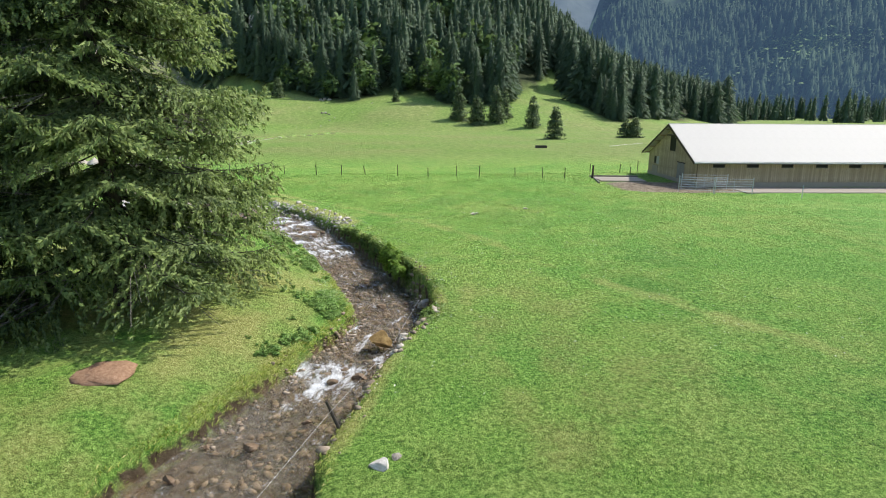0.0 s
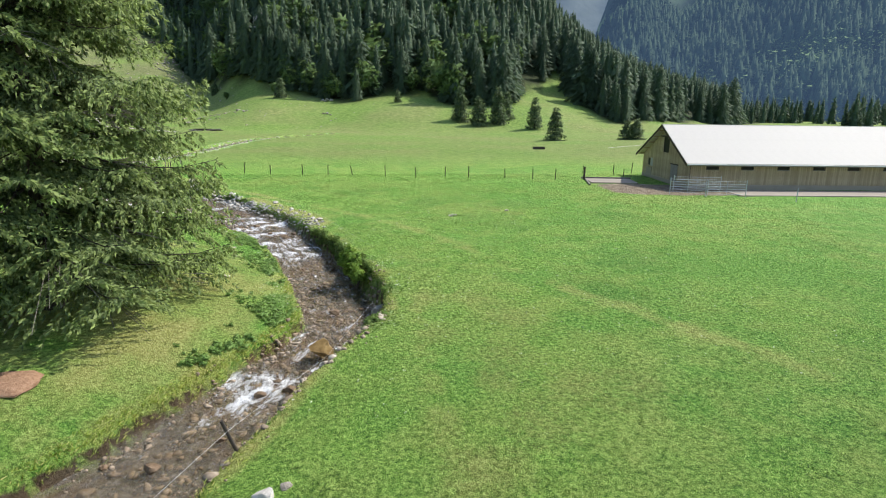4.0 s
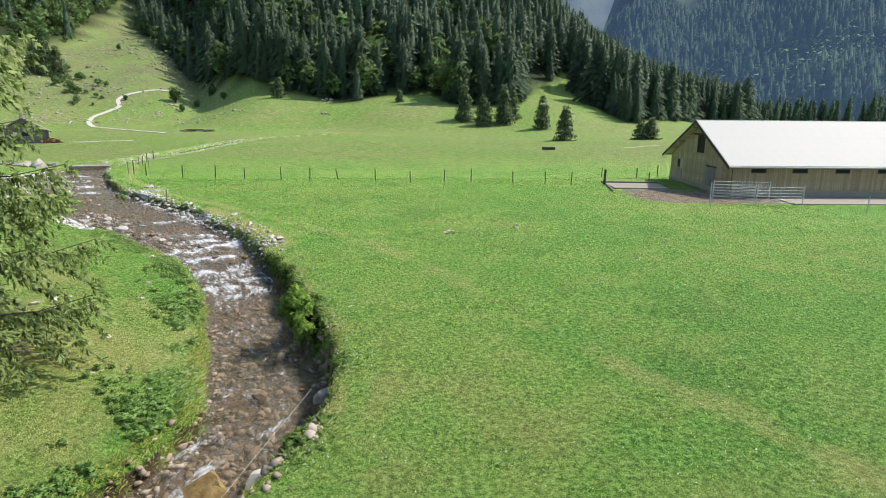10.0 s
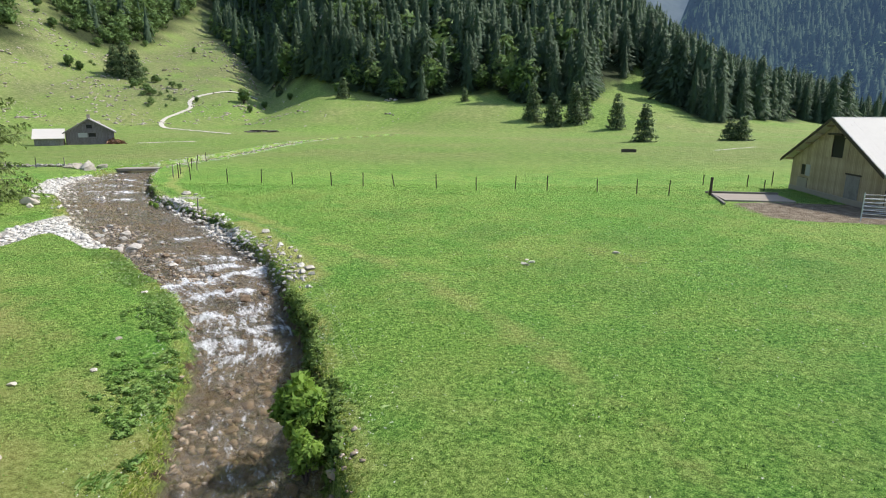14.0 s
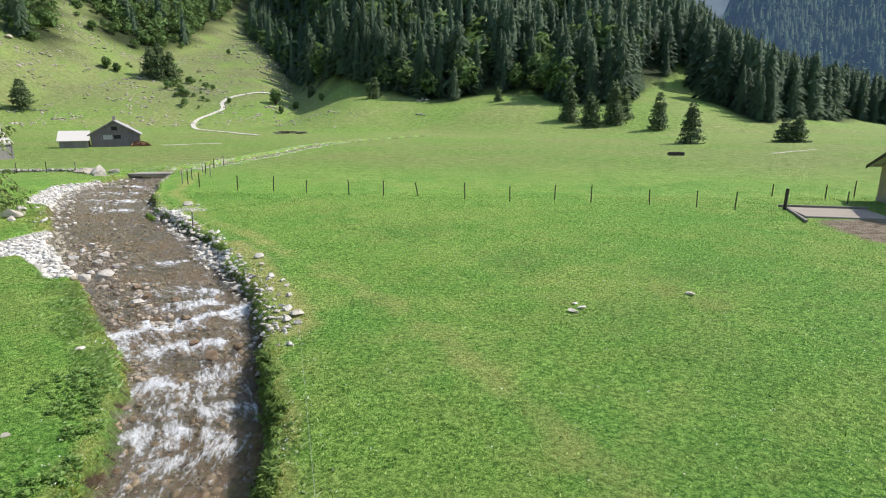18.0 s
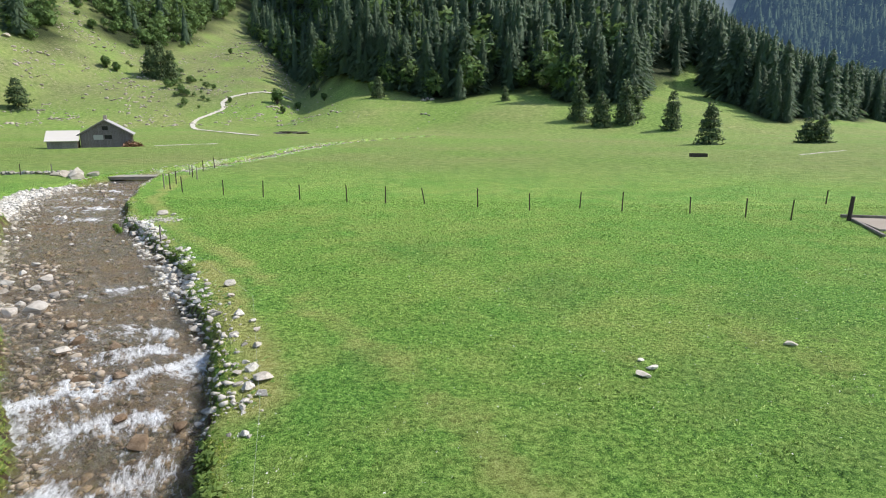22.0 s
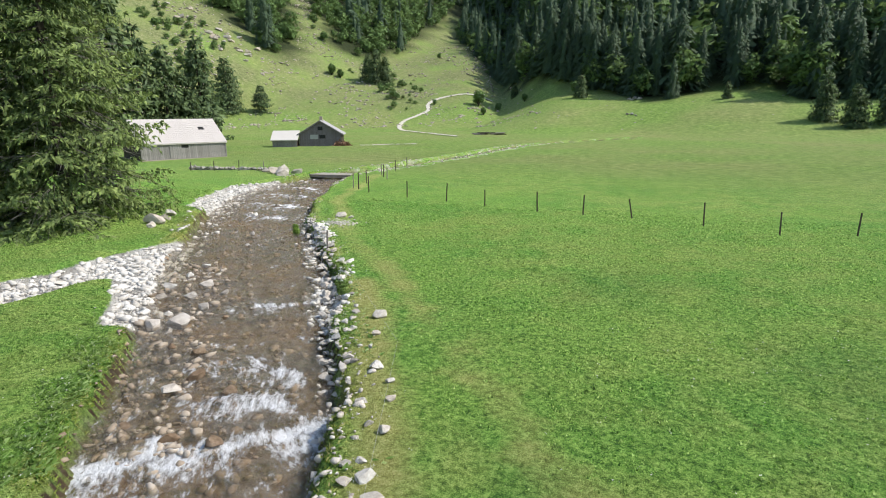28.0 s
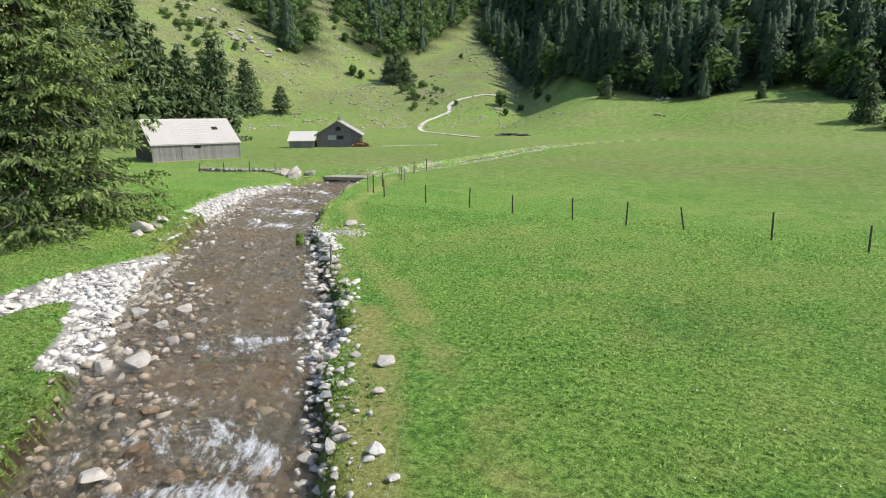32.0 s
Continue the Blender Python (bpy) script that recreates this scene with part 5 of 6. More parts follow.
    i = np.where((LINE[:, 1] > 89) & (LINE[:, 1] < 150))[0]
    i = i[r.integers(0, len(i), n)]
    t = LINE[i, 2] * np.where(r.random(n) < 0.75, 1, -1) * (0.75 + np.abs(r.normal(0, 0.35, n)))
    x, y = LINE[i, 0] + TANG[i, 1] * t + r.normal(0, 0.2, n), LINE[i, 1] - TANG[i, 0] * t + r.normal(0, 0.8, n)
    scatter_stones("stream_edge_stones", np.stack([x, y, land(x, y)[0], 0.2 + 0.6 * r.random(n) ** 3, r.uniform(0.9, 1.4, n), r.uniform(0, 6.3, n), r.integers(0, 6, n)], 1), M_WHITE_ROCK, "pale stones edging the upper stream", "stones", 1)
    # stones strewn over the slopes
    n = 22000
    y = r.uniform(170, 420, n)
    x = -r.uniform(0.22, 0.98, n) * y
    h = hills(x, y)
    ra = x / y
    m = (h > 1) & (wooded(x, y) < 0.2) & (r.random(n) < np.where(ra < -0.62, 0.8, 0.55) * (0.12 + 0.88 * (rough2(x, y, 14, 3.3) + 0.5 * rough2(x, y, 5, 1.1) > 0.1)))
    x, y, h = x[m], y[m], h[m]
    sz = 0.6 + 2.2 * r.random(len(x)) ** 3
    scatter_stones("scree", np.stack([x, y, h, sz, r.uniform(0.9, 1.4, len(x)), r.uniform(0, 6.3, len(x)), r.integers(0, 6, len(x))], 1), M_SCREE, "pale stones strewn over the grassy slopes", "stones", 0)
    n = 1500
    y = r.uniform(175, 430, n)
    x = -r.uniform(0.3, 1.02, n) * y
    h = hills(x, y)
    m = (h > 5) & (wooded(x, y) < 0.2) & (rough2(x, y, 24, 0.9) + 0.6 * rough2(x, y, 7, 2.1) > np.where(x < -0.6 * y, 0.25, 0.62))
    x, y, h = x[m], y[m], h[m]
    many("slope_scrub", LEAFY, np.stack([x, y, h - 0.3, r.uniform(1.2, 4.0, len(x)), r.uniform(1.2, 1.8, len(x)), r.uniform(0, 6.3, len(x)), r.integers(0, 4, len(x))], 1), M_LEAF, "low dark green scrub on the rocky slopes", "scrub")
    x, y = r.uniform(-60, 70, 260), r.uniform(205, 262, 260)
    m = (rough2(x, y, 9, 1.0) > 0.25) & (wooded(x, y) < 0.2)
    x, y = x[m], y[m]
    scatter_stones("hillside_stones", np.stack([x, y, hills(x, y), 0.4 + 0.9 * r.random(len(x)) ** 2, np.ones(len(x)), r.uniform(0, 6.3, len(x)), r.integers(0, 6, len(x))], 1), M_GREY_ROCK, "grey stones on the hillside", "stones", 0)


gravel()
ro = np.random.default_rng(31)
for k in range(34):
    u = ro.random()
    x, y = -262 + 66 * u + ro.normal(0, 5), 262 - 4 * u + ro.normal(0, 7)
    stone("outcrop", x, y, ro.uniform(2.0, 6.5), M_SCREE, "pale limestone crag on the steep slope", "rock", "crags", flat=0.55, sink=0.42)
for k in range(12):
    stone("outcrop", CLIFF[0] + ro.normal(0, 2.6), CLIFF[1] + ro.normal(0, 7), ro.uniform(7, 12), M_SCREE, "tall grey rock face among the trees", "rock", "cliffs", flat=1.0, sink=0.3)
for x, y, sz in [(-24.1, 261, 3.2), (-22.0, 259.5, 2.4), (-26.0, 259.0, 2.2), (-24.5, 257.5, 1.8), (-21.4, 231.2, 1.8), (-23.0, 232.0, 1.5), (-20.0, 229.5, 1.2)]:
    stone("outcrop", x, y, sz, M_GREY_ROCK, "grey rock outcrop on the hillside below the wood", "rock", "outcrops", flat=0.6)


# ---------------------------------------------------------------- grass
def grass_material(name, a, b, c):
    n = Nodes(name)
    p = n.world_pos()
    col = n.ramp(n.island(), [(0.0, a), (0.55, b), (1.0, c)])
    col = n.mix(n.step(n.math("ADD", n.noise(0.55, 5, 0.65, p), n.math("MULTIPLY", n.noise(0.06, 4, 0.55, p), 1.0)), 0.92, 1.25), col, n.mix(0.6, col, (0.26, 0.32, 0.08)))
    col = n.mix(n.math("MULTIPLY", n.step(n.noise(0.16, 4, 0.6, p), 0.48, 0.64), 0.55), col, n.mix(1.0, col, (0.70, 0.88, 0.66), "MULTIPLY"))
    m = n.done(col, 0.6, 0, 0.25)
    t = n.add("ShaderNodeBsdfTranslucent")
    n.link(col, t.inputs[0])
    s = n.add("ShaderNodeMixShader")
    s.inputs[0].default_value = 0.6
    n.link(n.b.outputs[0], s.inputs[1])
    n.link(t.outputs[0], s.inputs[2])
    n.link(s.outputs[0], n.t.nodes["Material Output"].inputs[0])
    return m


M_GRASS = grass_material("grass_blades", (0.035, 0.10, 0.016), (0.215, 0.45, 0.07), (0.70, 0.87, 0.32))
M_WEED = grass_material("meadow_weed_leaves", (0.03, 0.09, 0.018), (0.12, 0.28, 0.05), (0.34, 0.56, 0.14))
M_BANK_GRASS = grass_material("bank_grass", (0.22, 0.34, 0.04), (0.46, 0.54, 0.11), (0.78, 0.72, 0.32))
M_HERB = grass_material("bank_herbs", (0.12, 0.24, 0.045), (0.28, 0.45, 0.11), (0.60, 0.74, 0.34))
M_BANK_LEAF = leaf_material("bank_plant_leaves", (0.10, 0.17, 0.045), (0.32, 0.45, 0.11), 1.2, 0.35)
M_HERB_LEAF = leaf_material("herb_leaves", (0.15, 0.29, 0.06), (0.44, 0.62, 0.20), 1.0, 0.4)
M_FLOWER = plain("white_petals", (0.75, 0.74, 0.68), (0.85, 0.85, 0.8), 4, 0.7)


def blades(name, x, y, z, tall, width, lean, r, material, label, per=3, thin=False):
    """Tufts of bent blades, each one triangle pair."""
    n = len(x)
    V, N = [], []
    for _ in range(per):
        a = r.uniform(0, 6.283, n)
        N.append(np.repeat(np.stack([0.35 * np.cos(a), 0.35 * np.sin(a), np.ones(n)], 1) + r.normal(0, 0.28, (n, 3)), 3 if thin else 4, 0).reshape(n, -1))
        c = np.stack([x + r.normal(0, 0.035, n), y + r.normal(0, 0.035, n), z - 0.02], 1)
        h = tall * r.uniform(0.55, 1.25, n)
        side = np.stack([-np.sin(a), np.cos(a), 0 * a], 1) * (width * r.uniform(0.6, 1.3, n))[:, None]
        out = np.stack([np.cos(a), np.sin(a), 0 * a], 1) * (lean * h * r.uniform(0.3, 1.3, n))[:, None]
        up = np.stack([0 * a, 0 * a, h], 1)
        if thin:
            V.append(np.stack([c - side, c + side, c + out + up], 1))
        else:
            V.append(np.stack([c - side, c + side, c + out * 0.4 + up * 0.7 + side * 0.7, c + out + up], 1))
    V = np.concatenate(V, 1).reshape(-1, 3)
    N = unit(np.concatenate(N, 1).reshape(-1, 3))
    if thin:
        F = np.arange(len(V)).reshape(-1, 3)
    else:
        base = np.arange(0, len(V), 4)
        F = np.stack([base, base + 1, base + 2, base, base + 2, base + 3], 1).reshape(-1, 3)
    F = outward(V, F, N)
    me = bpy.data.meshes.new(name)
    me.vertices.add(len(V))
    me.vertices.foreach_set("co", V.ravel())
    me.loops.add(F.size)
    me.loops.foreach_set("vertex_index", F.ravel().astype(np.int32))
    me.polygons.add(len(F))
    me.polygons.foreach_set("loop_start", np.arange(0, F.size, 3))
    me.update(calc_edges=True)
    me.materials.append(material)
    leaf_normals(me, N)
    return tagged(new(name, me), label, "grass", kind="stuff")


def sow():
    r = np.random.default_rng(11)
    n = 440000
    y = 11 + 62 * r.random(n) ** 1.35
    x = r.uniform(-0.75, 0.85, n) * (y * 0.62 + 12) - 4 * smooth(30, 60, y)
    z, s, side, k, gb = land(x, y)
    bare = (x < -3.5) & (y < 46) & (0.45 * rough2(x, y, 3.0, 2.0) + 0.4 * rough2(x, y, 1.2, 4.0) + 0.9 * np.exp(-(((x + 8.5) / 3.2) ** 2 + ((y - 21.0) / 5.0) ** 2)) > 0.05) & (r.random(n) < 0.9)
    tufty = rough2(x, y, 0.16, 0.3) + 0.7 * rough2(x, y, 0.07, 1.9) > -0.25 + 0.4 * r.random(n)
    m = ~bare & tufty & (s > 0.12) & (gb < 0.3) & (np.hypot(x + 11.0, y - 18.2) > 0.95) & ~((np.abs(x - 28.5) < 6.0) & (np.abs(y - 58.8 + 0.12 * (x - 30)) < 4.3)) & (segment_distance(x, y, TRAIL) > 0.05 + 0.9 * r.random(n)) & (segment_distance(x, y, VERGE) > 0.4 + 1.0 * r.random(n)) & ~((side > 0) & (s < 0.75 * r.random(n) + 0.15) & (rough2(x, y, 1.0, 0.8) > -0.25))
    x, y, z, s = x[m], y[m], z[m], s[m]
    patch = 0.8 + 0.3 * rough2(x, y, 2.2, 1.0) + 0.15 * rough2(x, y, 0.8, 2.0)
    thin = (r.random(len(x)) > 0.5 * patches(x, y, WORN))
    x, y, z, patch = x[thin], y[thin], z[thin], patch[thin]
    blades("meadow_grass", x, y, z, np.clip(0.050 * patch + 0.0004 * y, 0.02, 0.09), 0.010 + 0.00042 * y, 0.9, r, M_GRASS, "short green meadow grass and clover", 2, True)
    # taller rosettes of broad dark weeds standing in clumps
    n = 26000
    y = 12 + 50 * r.random(n) ** 1.3
    x = r.uniform(-0.2, 0.85, n) * (y * 0.62 + 12)
    z, s, side, k, gb = land(x, y)
    m = (s > 1.5) & (rough2(x, y, 1.5, 0.9) + 0.8 * rough2(x, y, 0.45, 3.9) > 0.75) & ~((np.abs(x - 28.5) < 7.0) & (np.abs(y - 58.8 + 0.12 * (x - 30)) < 5.3))
    blades("meadow_weeds", x[m], y[m], z[m], np.full(int(m.sum()), 0.06), 0.018 + 0.0004 * y[m], 1.0, r, M_WEED, "clumps of dark green broad-leaved weeds in the meadow", 4)
    # taller, paler grass hanging over the banks
    n = 17000
    i = r.integers(10, 330, n)
    sd = np.where(r.random(n) < 0.6, -1, 1)
    off = LINE[i, 2] - 0.22 + np.abs(r.normal(0, 0.28, n))
    x = LINE[i, 0] + TANG[i, 1] * off * sd + r.normal(0, 0.2, n)
    y = LINE[i, 1] - TANG[i, 0] * off * sd + r.normal(0, 0.2, n)
    z, s, side, k, gb = land(x, y)
    m = (s > -0.16) & (s < 0.5) & (gb < 0.3) & (rough2(x, y, 1.3, 0.2) > -0.5) & (r.random(n) < np.where((side > 0) & (y > 50), 0.35, 1.0))
    blades("bank_grass", x[m], y[m], z[m], np.where(y[m] < 34, 0.055, 0.045), 0.010 + 0.0002 * y[m], 1.7, r, M_BANK_GRASS, "pale overhanging grass along the stream banks", 3)
    # long grass hanging over the undercut inner bank
    n = 2600
    i = r.integers(14, 130, n)
    off = LINE[i, 2] - 0.18 + np.abs(r.normal(0, 0.2, n))
    x, y = LINE[i, 0] - TANG[i, 1] * off + r.normal(0, 0.12, n), LINE[i, 1] + TANG[i, 0] * off + r.normal(0, 0.12, n)
    z, s, side, k, gb = land(x, y)
    m = (s > -0.12) & (s < 0.5) & (gb < 0.3)
    blades("overhanging_grass", x[m], y[m], z[m], 0.085, 0.011, 1.4, r, M_BANK_GRASS, "long pale grass hanging over the undercut bank", 3)
    # broad-leaved herbs along both banks
    n = 20000
    i = r.integers(60, 240, n)
    sd = np.where(r.random(n) < 0.8, -1, 1)
    off = LINE[i, 2] + 0.0 + np.abs(r.normal(0, 1.0, n)) * np.where(sd > 0, 0.35, 1.0)
    x = LINE[i, 0] + TANG[i, 1] * off * sd + r.normal(0, 0.2, n)
    y = LINE[i, 1] - TANG[i, 0] * off * sd + r.normal(0, 0.2, n)
    z, s, side, k, gb = land(x, y)
    m = (s > 0.0) & (s < 1.3) & (gb < 0.3) & (rough2(x, y, 1.1, 5.2) > 0.2) & ((side > 0) | (r.random(n) < smooth(22, 27, y) * 0.7))
    blades("bank_herbs", x[m], y[m], z[m], 0.07, 0.034, 2.4, r, M_HERB, "broad-leaved green herbs on the banks", 3)
    # leafy plants hanging on the face of the outer bank
    n = 2600
    i = np.where((LINE[:, 1] > 16) & (LINE[:, 1] < 54))[0]
    i = i[r.integers(0, len(i), n)]
    off = LINE[i, 2] + r.uniform(-0.30, 0.12, n)
    x, y = LINE[i, 0] + TANG[i, 1] * off + r.normal(0, 0.1, n), LINE[i, 1] - TANG[i, 0] * off + r.normal(0, 0.2, n)
    z = land(x, y)[0]
    m = (z > water_level(y) + 0.08) & (rough2(x, y, 1.4, 1.1) + 0.5 * rough2(x, y, 0.5, 2.0) > np.where((y > 27) & (y < 41), -0.02, np.where(y < 27, 0.6, 0.4)))
    x, y, z = x[m], y[m], z[m]
    tuft = [leafy(300 + k, 34, 1.5) for k in range(5)]
    many("bank_plants", tuft, np.stack([x, y, z - 0.10, r.uniform(0.12, 0.34, len(x)), r.uniform(1.1, 1.6, len(x)), r.uniform(0, 6.3, len(x)), r.integers(0, 5, len(x))], 1), M_BANK_LEAF, "leafy green plants on the steep stream bank", "plants")
    # broad leafy herbs on the low inner bank
    n = 1500
    i = np.where((LINE[:, 1] > 17) & (LINE[:, 1] < 40))[0]
    i = i[r.integers(0, len(i), n)]
    off = LINE[i, 2] + 0.15 + np.abs(r.normal(0, 0.85, n))
    x, y = LINE[i, 0] - TANG[i, 1] * off, LINE[i, 1] + TANG[i, 0] * off + r.normal(0, 0.2, n)
    m = rough2(x, y, 1.5, 3.1) + 0.6 * rough2(x, y, 0.5, 0.2) > 0.05 + 0.5 * smooth(26, 18, y)
    x, y = x[m], y[m]
    many("herb_bed", tuft, np.stack([x, y, land(x, y)[0] - 0.04, r.uniform(0.08, 0.2, len(x)), r.uniform(1.4, 2.2, len(x)), r.uniform(0, 6.3, len(x)), r.integers(0, 5, len(x))], 1), M_HERB_LEAF, "bed of broad-leaved green herbs on the low bank", "plants")
    n = 700
    i = r.integers(90, 230, n)
    sd = np.where(r.random(n) < 0.4, -1, 1)
    off = LINE[i, 2] + 0.1 + np.abs(r.normal(0, 0.7, n))
    x, y = LINE[i, 0] + TANG[i, 1] * off * sd, LINE[i, 1] - TANG[i, 0] * off * sd
    x, y = np.concatenate([x, r.uniform(-3, 16, 900)]), np.concatenate([y, r.uniform(15, 55, 900)])
    z, s, side, k, gb = land(x, y)
    m = (s > 0) & (gb < 0.3)
    blades("white_flowers", x[m], y[m], z[m] + 0.10, 0.018, 0.014, 1.5, r, M_FLOWER, "small white flower heads in the grass", 2)


sow()


# ---------------------------------------------------------------- buildings
def gable_house(name, length, depth, wall_h, ridge_h, over, m, wall_mat, roof_mat, label, category):
    """x along the ridge, origin at the middle of the floor."""
    h = thing(name, m, label, category)
    L, D = length / 2, depth / 2
    bm = bmesh.new()
    box(bm, -L, -D, 0, L, -D + 0.15, wall_h)
    part("wall", bm, wall_mat, h)
    bm = bmesh.new()
    box(bm, -L, D - 0.15, 0, L, D, wall_h)
    part("wall", bm, wall_mat, h)
    for s in (-1, 1):
        bm = bmesh.new()
        ring = [(-D + 0.15, 0), (D - 0.15, 0), (D - 0.15, wall_h), (0, ridge_h - 0.05), (-D + 0.15, wall_h)]
        a = [bm.verts.new((s * L, y, z)) for y, z in ring]
        b = [bm.verts.new((s * (L - 0.15), y, z)) for y, z in ring]
        bm.faces.new(a if s > 0 else a[::-1])
        bm.faces.new(b[::-1] if s > 0 else b)
        for i in range(5):
            j = (i + 1) % 5
            bm.faces.new((a[j], a[i], b[i], b[j]) if s > 0 else (a[i], a[j], b[j], b[i]))
        part("gable_wall", bm, wall_mat, h)
    slope = (ridge_h - wall_h) / D
    for s in (-1, 1):
        bm = bmesh.new()
        ye, ze = s * (D + over), wall_h - slope * over
        t = 0.14
        pts = [(-L - over, ye, ze), (L + over, ye, ze), (L + over, 0, ridge_h), (-L - over, 0, ridge_h)]
        lo = [bm.verts.new((x, y, z + 0.02)) for x, y, z in pts]
        hi = [bm.verts.new((x, y, z + 0.02 + t)) for x, y, z in pts]
        bm.faces.new(hi if s < 0 else hi[::-1])
        bm.faces.new(lo[::-1] if s < 0 else lo)
        for i in range(4):
            j = (i + 1) % 4
            bm.faces.new((lo[i], lo[j], hi[j], hi[i]) if s < 0 else (lo[j], lo[i], hi[i], hi[j]))
        part("roof", bm, roof_mat, h)
    return h


def share(name, me, m, parent, label=""):
    """An object of its own on a shared mesh, under a thing or part."""
    ob = new(name, me)
    ob.parent = parent
    ob.matrix_basis = m
    if label:
        ob["label"] = label
    return ob


def board_mesh(name, w, h, t, material):
    me = bpy.data.meshes.new(name)
    bm = box(bmesh.new(), -w / 2, -t, 0, w / 2, 0, h, bevel=0.006)
    bm.to_mesh(me)
    bm.free()
    me.materials.append(material)
    return me


def board_wall(parent, x0, x1, y, z0, top, material, width=0.2, faces=-1, along="x", skip=()):
    """Upright boards nailed on a wall; top(u) gives each board's upper end. skip: rectangles u0, u1, z0, z1 left free."""
    cache = {}
    n = int(round((x1 - x0) / width))
    w = (x1 - x0) / n
    for k in range(n):
        u = x0 + (k + 0.5) * w
        spans = [(z0, top(u))]
        for a, b, c, d in skip:
            if a < u < b:
                spans = [q for lo, hi in spans for q in ((lo, min(hi, c)), (max(lo, d), hi)) if q[1] - q[0] > 0.12]
        for lo, hi in spans:
            h = round(hi - lo, 2)
            if h not in cache:
                cache[h] = board_mesh("board", w - 0.016, h, 0.028, material)
            dy = 0.006 * math.sin(k * 7.7)
            if along == "x":
                m = Matrix.Translation((u, y + faces * (0.001 + dy * 0.3), lo))
                if faces > 0:
                    m = m @ Matrix.Rotation(math.pi, 4, "Z")
            else:
                m = Matrix.Translation((y + faces * (0.001 + dy * 0.3), u, lo)) @ Matrix.Rotation(-math.pi / 2 if faces < 0 else math.pi / 2, 4, "Z")
            share("board", cache[h], m, parent)


# the long cow barn
BA = radians(-4.2)
barn_m = Matrix.Translation((31.3 + 23 * math.cos(BA), 65.2 + 23 * math.sin(BA), 0.05)) @ Matrix.Rotation(BA, 4, "Z")
BL, BD, BW, BR, BO = 23.0, 6.5, 2.85, 6.15, 0.75
barn = gable_house("cow_barn", 2 * BL, 2 * BD, BW, BR, BO, barn_m, M_DARK_WOOD, M_ROOF, "long timber cow barn with a pale sheet roof", "barn")
front = [(-BL + 1.6 + 3.72 * k, -BL + 2.85 + 3.72 * k, 2.0, 2.5) for k in range(12)]
board_wall(barn, -BL, BL, -BD - 0.03, 0.45, lambda u: BW - 0.05, M_BARN_WOOD, 0.21, skip=front)
slope = (BR - BW) / BD
gable_skip = [(-1.0, 0.55, 3.25, 5.0), (4.1, 4.8, 1.45, 2.3), (-3.6, -1.8, 0.0, 2.15), (3.6, 5.3, 0.0, 1.2)]
board_wall(barn, -BD, BD, -BL - 0.03, 0.35, lambda u: BR - 0.12 - slope * abs(u), M_BARN_WOOD, 0.21, along="y", skip=gable_skip)
boxed("plinth", (-BL - 0.02, -BD - 0.12, -0.9, BL, -BD - 0.002, 0.46), M_CONCRETE, barn, "whitewashed concrete plinth", 0.02)
boxed("plinth", (-BL - 0.12, -BD - 0.12, -0.9, -BL - 0.022, BD, 0.36), M_CONCRETE, barn, "whitewashed concrete plinth", 0.02)
for a, b, c, d in front:
    w = part("window", box(bmesh.new(), a + 0.07, -BD - 0.012, c + 0.06, b - 0.07, -BD - 0.004, d - 0.06), M_DARK, barn, "stable window, its unlit inside a near-black panel")
    bm = bmesh.new()
    for q in ((a, c, b, c + 0.06), (a, d - 0.06, b, d), (a, c, a + 0.07, d), (b - 0.07, c, b, d)):
        box(bm, q[0], -BD - 0.075, q[1], q[2], -BD - 0.013, q[3])
    part("window_frame", bm, M_DARK_WOOD, w)
    boxed("window_sill", (a - 0.05, -BD - 0.13, c - 0.05, b + 0.05, -BD - 0.005, c - 0.002), M_GREY_WOOD, w)
# gable: hay hatch with open shutters, door, small window
hatch = part("hatch", box(bmesh.new(), -BL - 0.012, -1.0, 3.25, -BL - 0.004, 0.55, 5.0), M_DARK, barn, "hay hatch, its unlit inside a near-black panel")
for y0, y1 in ((-1.72, -1.02), (0.57, 1.27)):
    boxed("shutter", (-BL - 0.10, y0, 3.2, -BL - 0.062, y1, 4.7), M_BARN_WOOD, hatch, "open plank shutter", 0.008)
boxed("beam", (-BL - 0.5, -1.2, 4.95, -BL - 0.03, 0.75, 5.1), M_DARK_WOOD, hatch)
door = boxed("door", (-BL - 0.085, -3.55, 0.05, -BL - 0.04, -1.85, 2.1), M_GREY_WOOD, barn, "pale grey plank barn door", 0.01)
boxed("door_frame", (-BL - 0.10, -3.7, 2.1, -BL - 0.03, -1.7, 2.22), M_DARK_WOOD, door)
w = part("window", box(bmesh.new(), -BL - 0.012, 4.1, 1.45, -BL - 0.004, 4.8, 2.3), M_DARK, barn, "small gable window, its unlit inside a near-black panel")
boxed("shutter", (-BL - 0.09, 3.35, 1.4, -BL - 0.06, 4.05, 2.35), M_SHINGLE, w, "pale shutter", 0.006)
boxed("door", (-BL - 0.08, 3.65, 0.05, -BL - 0.04, 5.25, 1.18), M_CONCRETE, barn, "low pale stable door", 0.01)
